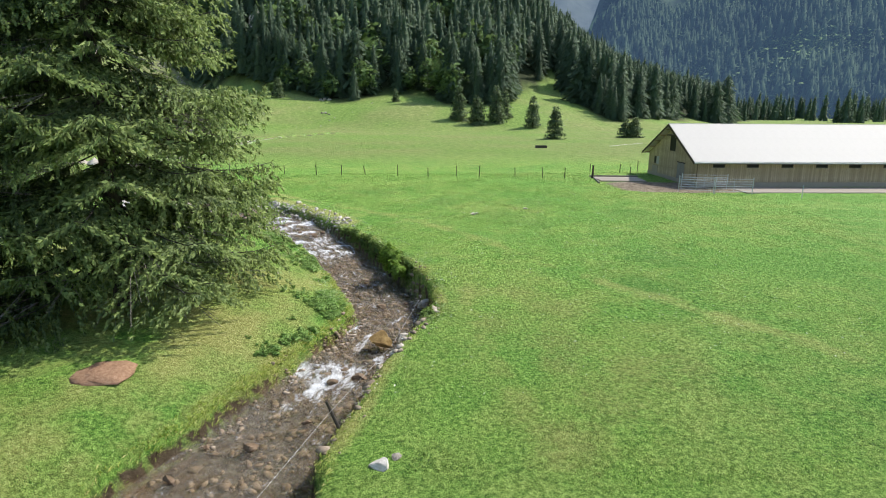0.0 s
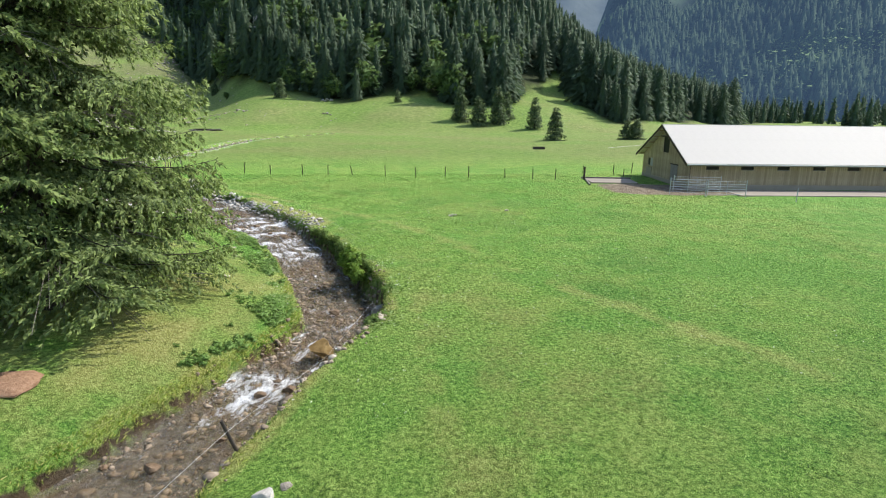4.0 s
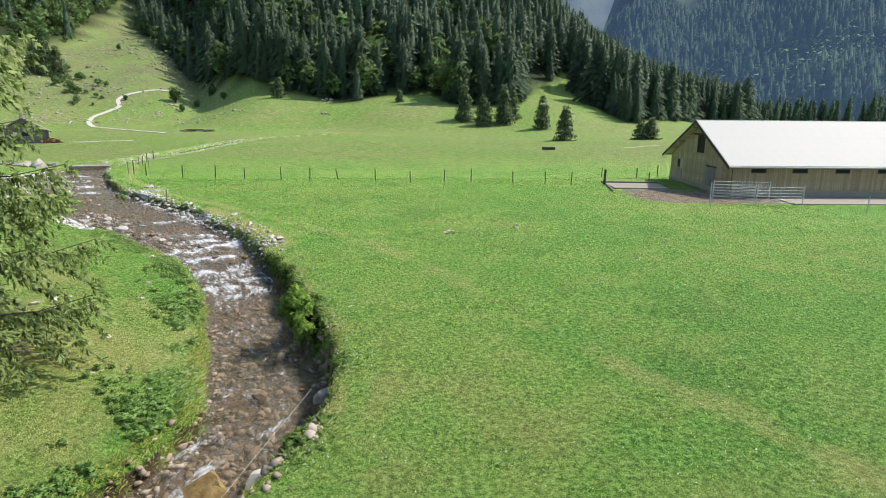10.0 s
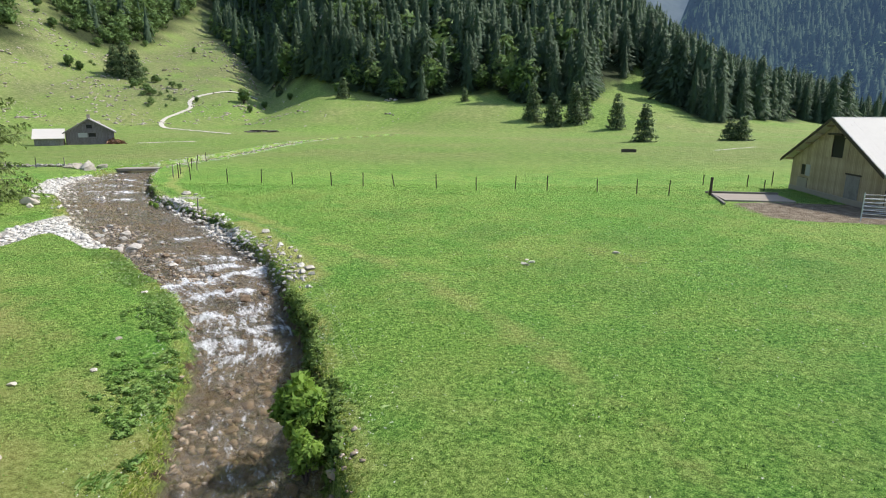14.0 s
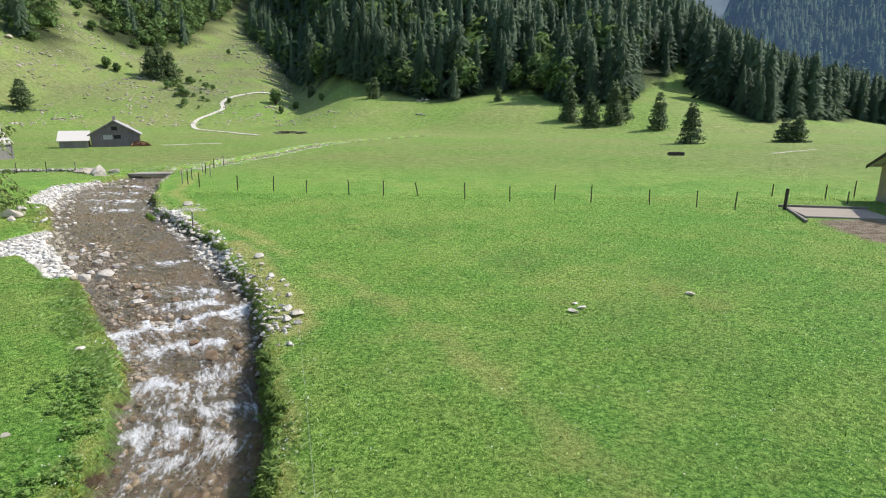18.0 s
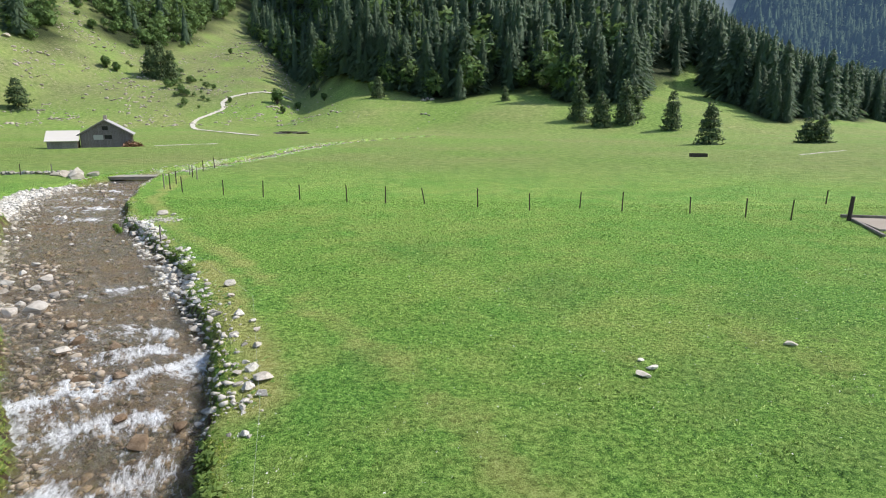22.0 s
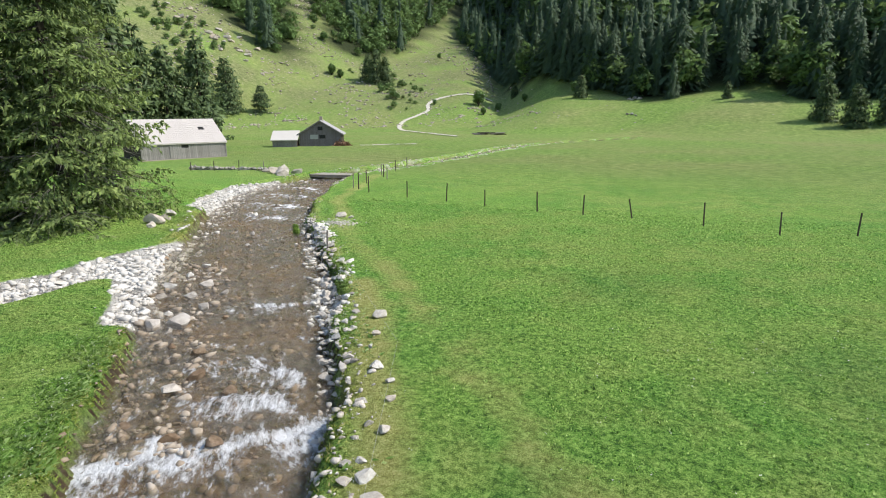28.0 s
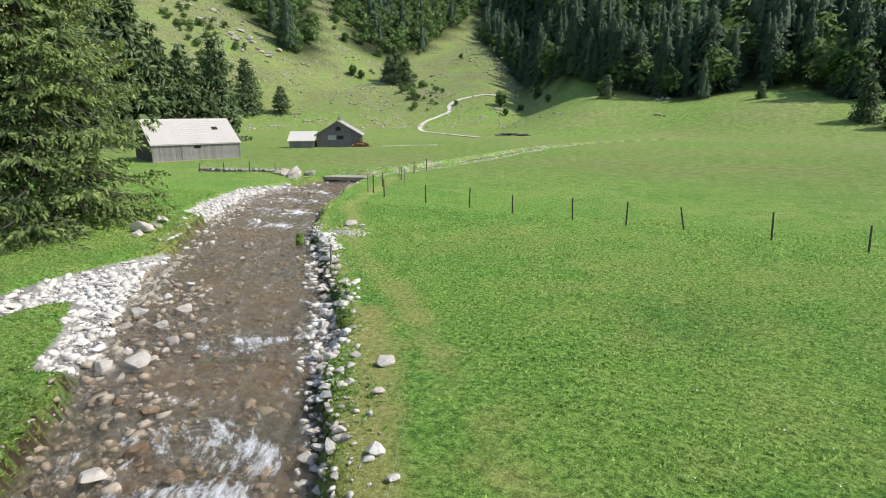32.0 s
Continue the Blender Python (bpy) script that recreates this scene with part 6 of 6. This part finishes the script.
# roof sheets, barge boards, fascia, rafter tails
sl = math.hypot(BD + BO, slope * (BD + BO))
ang = math.atan(slope)
me = bpy.data.meshes.new("roof_sheet")
bm = bmesh.new()
box(bm, -0.608, 0, 0, 0.608, sl, 0.035)
for q in (-0.60, -0.2, 0.2):
    box(bm, q, 0.0, 0.034, q + 0.03, sl, 0.0375)
bm.to_mesh(me)
bm.free()
me.materials.append(M_ROOF)
nsh = int((2 * BL + 2 * BO) / 1.2)
for k in range(nsh):
    x = -BL - BO + 0.6 + k * (2 * BL + 2 * BO) / nsh
    m = Matrix.Translation((x + 0.003, -BD - BO - 0.06, BW - slope * BO + 0.165)) @ Matrix.Rotation(ang, 4, "X")
    share("roof_sheet", me, m, barn)
boxed("fascia", (-BL - BO, -BD - BO - 0.05, BW - slope * BO - 0.06, BL + BO, -BD - BO - 0.005, BW - slope * BO + 0.12), M_GREY_WOOD, barn)
bm = bmesh.new()
rod(bm, (-BL - BO, -BD - BO - 0.12, BW - slope * BO + 0.08), (BL + BO, -BD - BO - 0.12, BW - slope * BO + 0.06), 0.06, 0.06, 10)
part("gutter", bm, M_STEEL, barn, "grey metal gutter")
bm = bmesh.new()
box(bm, -BL - BO, -0.14, BR + 0.12, BL + BO, 0.14, BR + 0.2)
part("ridge_cap", bm, M_ROOF, barn)
for s_ in (-1, 1):
    bm = bmesh.new()
    a = [(-BL - BO - 0.04, s_ * (BD + BO), BW - slope * BO - 0.1), (-BL - BO - 0.04, 0, BR - 0.1)]
    vs = [bm.verts.new((x + dx, y, z + dz)) for dx in (0, 0.035) for x, y, z in a for dz in (0, 0.26)]
    for q in ((0, 1, 3, 2), (4, 6, 7, 5), (0, 4, 5, 1), (2, 3, 7, 6), (0, 2, 6, 4), (1, 5, 7, 3)):
        bm.faces.new([vs[n] for n in q])
    part("barge_board", bm, M_DARK_WOOD, barn)
    for k in range(5):
        y = s_ * (0.6 + k * 1.45)
        z = BR - slope * abs(y) - 0.12
        boxed("purlin", (-BL - BO + 0.05, y - 0.07, z - 0.14, -BL - 0.05, y + 0.07, z), M_BARN_WOOD, barn)
rm = board_mesh("rafter_tail", 0.1, 0.14, 0.62, M_BARN_WOOD)
for k in range(40):
    share("rafter_tail", rm, Matrix.Translation((-BL + 0.4 + k * 1.17, -BD - 0.05, BW - slope * 0.75 + 0.02)), barn)

# yard of the barn
yard = tagged(boxed("concrete_slab", (-3.9, -1.2, -0.35, 1.2, 2.5, 0.12), M_CONCRETE, None, "", 0.02), "pale concrete yard slab beside the barn", "slab")
yard.matrix_basis = pose(26.4, 64.4, 0.0, 0, 0, -8)
kerb = tagged(boxed("timber_kerb", (-4.1, -0.08, 0.0, 1.6, 0.08, 0.2), M_TWIG, None, "", 0.02), "dark timber kerb at the edge of the slab", "kerb")
kerb.matrix_basis = pose(26.6, 67.2, 0.05, 0, 0, -8)
kerb = tagged(boxed("timber_kerb", (-0.08, -2.6, 0.0, 0.08, 2.6, 0.16), M_TWIG, None, "", 0.02), "dark timber kerb at the edge of the slab", "kerb")
kerb.matrix_basis = pose(22.2, 64.6, 0.0, 0, 0, -14)
apron = tagged(boxed("concrete_apron", (0, -2.3, -0.3, 46, 1.5, 0.08), M_CONCRETE, None, "", 0.02), "pale concrete apron along the barn", "apron")
apron.matrix_basis = pose(33.6, 56.2, 0.0, 0, 0, -4.2)
bm = bmesh.new()
bmesh.ops.create_uvsphere(bm, u_segments=20, v_segments=10, radius=1.0)
rr = np.random.default_rng(2)
for v in bm.verts:
    v.co = Vector((v.co.x * 0.95, v.co.y * 0.8, max(v.co.z, -0.1) * 0.22)) * (1 + 0.3 * noise.noise(v.co * 1.7) + 0.08 * noise.noise(v.co * 6.0))
n_ = Nodes("red_earth")
n_.bump(n_.noise(14, 6, 0.75), 0.9, 0.06)
M_EARTH = n_.done(n_.ramp(n_.noise(9, 6, 0.7), [(0.3, (0.26, 0.15, 0.09)), (0.55, (0.42, 0.255, 0.16)), (0.8, (0.52, 0.34, 0.23))]), 0.95, 0, 0.1)
mound = part("ant_hill", bm, M_EARTH, soft=True)
mound.location = (-11.0, 18.2, height(-11.0, 18.2) - 0.05)
tagged(mound, "reddish earth mound beneath the spruce", "mound")
for k, (x, y, h) in enumerate([(24.7, 73.4, 1.0), (28.2, 72.2, 1.1), (28.6, 70.0, 0.9), (31.2, 73.6, 1.3), (36.6, 50.4, 1.2)]):
    bm = rod(bmesh.new(), (0, 0, -0.3), (0.03, 0.02, h), 0.045, 0.04, 7)
    ob = tagged(part("fence_post", bm, M_POST if k < 4 else M_STEEL), "thin post beside the barn yard", "fence post", "posts by the yard")
    ob.location = (x, y, height(x, y))


def gate_panel(a, b, tall=1.45, rails=6):
    a, b = Vector((*a, 0.0)), Vector((*b, 0.0))
    d = b - a
    t = thing("gate_panel", Matrix.Translation((a.x, a.y, height(a.x, a.y))) @ Matrix.Rotation(math.atan2(d.y, d.x), 4, "Z"), "galvanised tubular cattle gate panel in front of the barn", "gate", "cattle gates")
    L = d.length
    for x in (0.0, L):
        part("post", rod(bmesh.new(), (x, 0, -0.1), (x, 0, tall + 0.15), 0.035, None, 10), M_STEEL, t)
    part("upright", rod(bmesh.new(), (L / 2, 0, 0.2), (L / 2, 0, tall), 0.022, None, 8), M_STEEL, t)
    for k in range(rails):
        z = 0.25 + (tall - 0.25) * k / (rails - 1)
        part("rail", rod(bmesh.new(), (0.03, 0, z), (L - 0.03, 0, z), 0.018, None, 8), M_STEEL, t)
    return t


gate_panel((27.3, 55.7), (30.0, 54.0))
gate_panel((30.1, 53.9), (33.6, 53.3))
gate_panel((28.5, 57.4), (33.0, 56.6))

# the grey hay barn
HA = radians(64)
hm = Matrix.Translation((-73.3, 100.6, -0.3)) @ Matrix.Rotation(HA, 4, "Z")
shed = gable_house("hay_barn", 11.6, 10.4, 2.55, 5.75, 0.25, hm, M_DARK_WOOD, M_PALE_SHINGLE, "grey weathered timber hay barn with shingle roof", "barn")
board_wall(shed, -5.8, 5.8, -5.23, 0.35, lambda u: 2.5, M_HAY_WOOD, 0.24, skip=[(-0.4, 0.5, 1.9, 2.3)])
sls = (5.75 - 2.55) / 5.2
# Darker boards than the front: the gable's shaded side is put into the colour.
board_wall(shed, -5.2, 5.2, -5.83, 0.3, lambda u: 5.65 - sls * abs(u), M_DARK_WOOD, 0.26, along="y")
boxed("foundation", (-5.9, -5.4, -0.5, 5.9, -5.21, 0.36), M_CONCRETE, shed, "rough stone foundation", 0.05)
boxed("foundation", (-5.95, -5.4, -0.5, -5.82, 5.2, 0.3), M_CONCRETE, shed, "rough stone foundation", 0.05)
part("opening", box(bmesh.new(), -0.4, -5.215, 1.9, 0.5, -5.205, 2.3), M_DARK, shed, "near-black panel for the unlit gap under the eave")
boxed("corner_post", (-5.9, -5.33, 0.3, -5.72, -5.2, 2.5), M_HAY_WOOD, shed)
boxed("corner_post", (5.72, -5.33, 0.3, 5.9, -5.2, 2.5), M_HAY_WOOD, shed)
boxed("door_post", (-2.1, -5.33, 0.3, -1.92, -5.262, 2.5), M_HAY_WOOD, shed)
sm = Matrix.Translation((3.4, -2.3, 5.75 - sls * 2.3 + 0.17)) @ Matrix.Rotation(math.atan(sls), 4, "X")
part("skylight", box(bmesh.new(), -0.4, -0.35, 0, 0.4, 0.35, 0.07), M_DARK, shed, "small dark roof hatch").matrix_basis = sm
shl = math.hypot(5.45, sls * 5.45)
rowm = bpy.data.meshes.new("shingle_course")
bm = bmesh.new()
rr = np.random.default_rng(4)
for k in range(60):
    x = -6.0 + k * 0.2
    box(bm, x, rr.uniform(-0.04, 0.02), 0, x + 0.19, 0.56, 0.03)
bm.to_mesh(rowm)
bm.free()
rowm.materials.append(M_PALE_SHINGLE)
for k in range(int(shl / 0.5)):
    share("shingle_course", rowm, Matrix.Translation((0, -5.45 + k * 0.5 * math.cos(math.atan(sls)), 2.55 - sls * 0.25 + 0.17 + k * 0.5 * math.sin(math.atan(sls)))) @ Matrix.Rotation(math.atan(sls) - 0.03, 4, "X"), shed)

# the small hut with its lean-to
UA = radians(30)
um = Matrix.Translation((-69.7, 132.8, -0.4)) @ Matrix.Rotation(UA, 4, "Z") @ Matrix.Translation((0, 4.0, 0)) @ Matrix.Rotation(math.pi / 2, 4, "Z")
hut = gable_house("alpine_hut", 8.0, 8.2, 2.75, 5.2, 0.45, um, M_DARK_WOOD, M_SHINGLE, "small weathered wooden alpine hut with a dark gable", "hut")
slu = (5.2 - 2.75) / 4.1
# Old boards with the gable's purplish shade mixed into their colour.
M_VIOLET_WOOD = wood_material("shade_tinted_gable_boards", (0.13, 0.11, 0.115), (0.30, 0.26, 0.265), (7, 7, 0.5))
hut_open = [(-0.9, 0.35, 1.85, 2.55), (-0.45, 0.45, 3.45, 4.15)]
board_wall(hut, -4.1, 4.1, -4.03, 0.25, lambda u: 5.1 - slu * abs(u), M_VIOLET_WOOD, 0.24, along="y", skip=hut_open)
part("window", box(bmesh.new(), -4.015, -0.9, 1.85, -4.005, 0.35, 2.55), M_DARK, hut, "window opening with a near-black panel for its unlit inside")
part("window", box(bmesh.new(), -4.015, -0.45, 3.45, -4.005, 0.45, 4.15), M_DARK, hut, "hay opening in the gable, its unlit inside a near-black panel")
boxed("shutter", (-4.10, 0.45, 1.75, -4.065, 2.0, 2.6), M_SHINGLE, hut, "pale open shutter", 0.008)
boxed("foundation", (-4.15, -4.15, -0.5, -4.01, 4.15, 0.26), M_CONCRETE, hut, "stone foundation", 0.03)
boxed("chimney", (-1.2, -0.3, 4.9, -0.7, 0.3, 6.1), M_CONCRETE, hut, "short grey chimney", 0.02)
for s_ in (-1, 1):
    bm = bmesh.new()
    a = [(-4.5, s_ * 4.55, 2.75 - slu * 0.45 - 0.05), (-4.5, 0, 5.15)]
    vs = [bm.verts.new((x + dx, y, z + dz)) for dx in (0, 0.04) for x, y, z in a for dz in (0, 0.24)]
    for q in ((0, 1, 3, 2), (4, 6, 7, 5), (0, 4, 5, 1), (2, 3, 7, 6), (0, 2, 6, 4), (1, 5, 7, 3)):
        bm.faces.new([vs[n] for n in q])
    part("barge_board", bm, M_GREY_WOOD, hut)
am = Matrix.Translation((-69.7, 132.8, -0.45)) @ Matrix.Rotation(UA, 4, "Z") @ Matrix.Translation((-6.75, -0.2, 0))
annex = thing("lean_to_shed", am, "low grey shed with a pale roof beside the hut", "shed")
boxed("wall", (-2.3, -1.5, 0, 2.3, 2.5, 1.75), M_DARK_WOOD, annex)
board_wall(annex, -2.3, 2.3, -1.53, 0.1, lambda u: 1.75, M_GREY_WOOD, 0.22)
roof = part("roof", box(bmesh.new(), -2.6, 0, 0, 2.6, 4.2, 0.12), M_ROOF, annex, "pale sheet roof")
roof.matrix_basis = Matrix.Translation((0, -1.95, 1.66)) @ Matrix.Rotation(radians(24), 4, "X")
boxed("wall", (-2.25, 1.55, 1.74, 2.25, 2.1, 3.1), M_DARK_WOOD, annex)

# brushwood heap by the hut
r_ = np.random.default_rng(12)
V, F = [], []
for _ in range(700):
    u = r_.normal(size=3)
    u[2] = abs(u[2])
    u /= np.linalg.norm(u)
    c = u * (1.7, 1.1, 1.1) * r_.uniform(0.6, 1.0)
    d = r_.normal(size=(3, 3)) * 0.22
    b = len(V)
    V += (c + d).tolist()
    F.append((b, b + 1, b + 2))
M_BRUSH = leaf_material("dry_brush", (0.17, 0.085, 0.045), (0.32, 0.19, 0.11), 2.0, 0.1)
heap = mesh_object("brush_heap", V, F, M_BRUSH)
heap.matrix_basis = Matrix.Translation((-65.2, 133.6, -0.3)) @ Matrix.Rotation(UA, 4, "Z")
tagged(heap, "heap of reddish brown dry brushwood beside the hut", "brush heap")

# ---------------------------------------------------------------- bridge and its surroundings
bm_ = Matrix.Translation((-36.4, 88.3, -0.32)) @ Matrix.Rotation(radians(8), 4, "Z")
bridge = thing("footbridge", bm_, "flat grey timber bridge over the stream", "bridge")
pm = board_mesh("plank", 2.3, 0.05, 0.26, M_DECK)
for k in range(37):
    share("plank", pm, Matrix.Translation((-4.3 + k * 0.265, 0.0, 0.16)) @ Matrix.Rotation(math.pi / 2, 4, "Z"), bridge)
for y in (-0.9, 0.9):
    boxed("girder", (-4.5, y - 0.13, -0.08, 5.6, y + 0.13, 0.155), M_DECK, bridge, "", 0.01)
for x in (-4.4, 5.0):
    boxed("abutment", (x, -1.3, -0.7, x + 0.5, 1.3, -0.145), M_CONCRETE, bridge, "", 0.03)
boxed("kerb_rail", (-4.3, -1.15, 0.212, 5.5, -1.0, 0.25), M_DECK, bridge, "", 0.01)
for k, (x, y, sz, m_) in enumerate([(-41.2, 85.6, 2.6, 0), (-42.6, 86.2, 1.9, 0), (-40.3, 84.4, 1.5, 0), (-40.2, 86.6, 1.6, 0), (-43.9, 86.6, 1.3, 1)]):
    stone("bank_rock", x, y, sz * 1.15, M_SCREE, "large pale rock block beside the bridge", "rock", "rocks by the bridge", flat=0.6, sink=0.36, k=(0, 3, 5, 6, 1)[k])
for k in range(46):
    u = k / 45
    x, y = -54.5 + 11.5 * u, 86.0 + 2.2 * u
    for lay in range(2):
        stone("wall_stone", x + rng.uniform(-0.15, 0.15), y + rng.uniform(-0.15, 0.15), rng.uniform(0.45, 0.85), M_GREY_ROCK, "rough grey stone of a low dry wall", "stone", "stones of the dry wall", z=-0.15 + 0.28 * lay, sink=0.3, flat=0.75)
for k in range(34):
    u = k / 33
    x, y = -31.8 + 1.0 * math.sin(k), 90.5 + 16 * u
    stone("bank_rock", x + rng.uniform(-0.6, 0.6), y, rng.uniform(0.4, 0.95), M_WHITE_ROCK, "pale stone along the upper stream", "rock", "stones along the upper stream", flat=0.6, z=-0.3)
for k in range(40):
    u = k / 39
    stone("bank_rock", -32.0 + 2.2 * math.sin(k * 2.1) + 3 * u * u, 104 + 60 * u, rng.uniform(0.35, 0.8), M_WHITE_ROCK, "pale stone along the upper stream", "rock", "stones along the upper stream", flat=0.6, z=-0.25)
for k, (x, y, h) in enumerate([(-27.6, 78.2, 1.3), (-26.9, 77.9, 1.4), (-28.6, 82.0, 1.2), (-27.9, 84.6, 1.2), (-25.0, 76.4, 1.3), (-29.3, 86.4, 1.2), (-30.4, 88.0, 1.1), (-31.0, 92.0, 1.2), (-31.6, 96.0, 1.2), (-16.4, 58.2, 0.95),
                              (-50.6, 85.6, 1.1), (-47.6, 86.2, 1.2), (-44.4, 86.6, 1.2), (-53.8, 85.2, 1.0)]):
    ob = tagged(part("fence_post", rod(bmesh.new(), (0, 0, -0.3), (0.05 * math.sin(k * 3.0), 0.03, h), 0.05, 0.042, 7), M_POST if k % 3 else M_TWIG), "thin weathered fence post by the stream", "fence post", "posts by the stream")
    ob.location = (x, y, height(x, y))


def wire(name, pts, rad, label):
    cu = bpy.data.curves.new(name, "CURVE")
    cu.dimensions, cu.bevel_depth, cu.bevel_resolution = "3D", rad, 1
    sp = cu.splines.new("POLY")
    sp.points.add(len(pts) - 1)
    for q, p in zip(sp.points, pts):
        q.co = (*p, 1)
    cu.materials.append(M_WIRE)
    dg = new(name, cu)
    me = bpy.data.meshes.new_from_object(dg)
    bpy.data.objects.remove(dg)
    ob = new(name, me)
    return tagged(ob, label, "wire")


lean = tagged(part("fence_post", rod(bmesh.new(), (0.1, 0.0, -0.35), (-0.32, 0.0, 0.8), 0.045, 0.04, 8), M_POST), "dark leaning fence post on the bank", "fence post")
lean.location = (-3.78, 14.31, 0.2)
wire("fence_wire", [(-5.3, 11.4, 0.45), (-3.98, 14.3, 0.75), (-2.35, 20.1, -0.1), (-0.9, 25.0, 0.1)], 0.0035, "pale electric fence cord across the stream bank")
wire("fence_wire", [(-16.4, 58.2, 0.65), (-7.4, 48.4, 0.45), (-4.2, 41.0, 0.5), (-1.0, 32.0, 0.7)], 0.0025, "thin fence cord along the bank")

# ---------------------------------------------------------------- paths and things far out on the meadow
def ribbon(name, pts, width, label, lift=0.05):
    line = spline([(x, y, 0.0) for x, y in pts], 12)
    tg = np.gradient(line[:, :2], axis=0)
    tg /= np.linalg.norm(tg, axis=1)[:, None]
    nr = np.stack([tg[:, 1], -tg[:, 0]], 1)
    V = []
    for k, (p, n) in enumerate(zip(line, nr)):
        for q in (-1, -0.4, 0.4, 1):
            a, b = p[:2] + n * q * width * 0.5 * (1 + 0.18 * math.sin(k * 1.9 + q * 3))
            V.append((a, b, float(land(np.array([a]), np.array([b]))[0][0]) + lift))
    F = [(4 * k + j, 4 * k + j + 1, 4 * k + j + 5, 4 * k + j + 4) for k in range(len(line) - 1) for j in range(3)]
    return tagged(mesh_object(name, V, F, M_PATH, soft=True), label, "path", kind="structure")


ribbon("path_1", [(-60, 181), (-75, 198), (-92, 217), (-104, 231), (-109, 243), (-108, 253), (-106.5, 261), (-109.5, 268), (-108.5, 276), (-102, 286), (-90, 296)], 1.6, "pale gravel path winding up the slope", 0.18)
ribbon("path_2", [(-62.5, 136.0), (-58.5, 140.5), (-54.0, 144.0)], 1.4, "short pale path beside the hut", 0.08)
ribbon("path_3", [(47.0, 122.0), (53.0, 127.5), (60.0, 133.0)], 0.45, "faint pale track in the far meadow", 0.08)
trough = thing("water_trough", Matrix.Translation((30.9, 118.0, -0.02)) @ Matrix.Rotation(radians(-6), 4, "Z"), "dark cattle trough standing in the meadow", "trough")
boxed("base", (-1.1, -0.5, 0, 1.1, 0.5, 0.06), M_DARK_WOOD, trough)
for q in ((-1.15, -0.55, 1.15, -0.47), (-1.15, 0.47, 1.15, 0.55), (-1.15, -0.468, -1.07, 0.468), (1.07, -0.468, 1.15, 0.468)):
    boxed("side", (q[0], q[1], 0.0, q[2], q[3], 0.5), M_POST, trough, "", 0.01)
for k in range(14):
    a = rng.uniform(-0.25, 0.25)
    L = rng.uniform(2.0, 4.5)
    x, y = -56 + rng.uniform(-4, 4), 194 + rng.uniform(-1.5, 1.5)
    bm = rod(bmesh.new(), (-L / 2, 0, 0), (L / 2, L * a, 0.1), 0.16, 0.11, 7)
    ob = tagged(part("log", bm, M_TWIG if k % 2 else M_POST), "grey log lying on the meadow", "log", "logs on the meadow")
    ob.location = (x, y, height(x, y) + 0.14 + 0.2 * (k % 3))
leaf_bush(-2.15, 30.6, 1.75, 77, "bright green young bush on the edge of the bank", M_BUSH, 1700, z=-0.6, leaf=0.42)
leaf_bush(-1.8, 29.5, 1.1, 78, "small green shoot below the bush on the bank", M_BUSH, 900, z=-0.7, leaf=0.45)
leaf_bush(-21.6, 62.6, 0.55, 79, "leafy green herbs on the bend of the bank", M_BUSH, 600, leaf=0.6)
leaf_bush(-22.6, 63.8, 0.5, 80, "leafy green herbs on the bend of the bank", M_BUSH, 600, leaf=0.6)

# ---------------------------------------------------------------- fence
POSTS = [(-20.6, 74.6), (-17.0, 73.7), (-13.8, 72.9), (-9.9, 71.9), (-6.9, 71.2), (-4.0, 71.3), (-0.2, 70.2), (3.3, 68.9), (6.8, 70.2), (9.5, 69.5), (13.7, 68.7), (16.7, 67.5), (19.2, 67.0)]


def fence_post(x, y, tall, lean=(0, 0), rad=0.045):
    bm = bmesh.new()
    rod(bm, (0, 0, -0.3), (lean[0], lean[1], tall), rad, rad * 0.85, 7)
    ob = part("fence_post", bm, M_POST)
    ob.location = (x, y, height(x, y))
    return tagged(ob, "weathered thin wooden fence post in the meadow", "fence post", "posts across the meadow")


for i, (x, y) in enumerate(POSTS):
    fence_post(x, y, 1.2 + 0.1 * math.sin(i * 2.3), (-0.28, 0.1) if i == 5 else (0.06 * math.sin(i * 1.7), 0.03))
fence_post(22.6, 67.0, 1.5, (0.05, 0), 0.13)
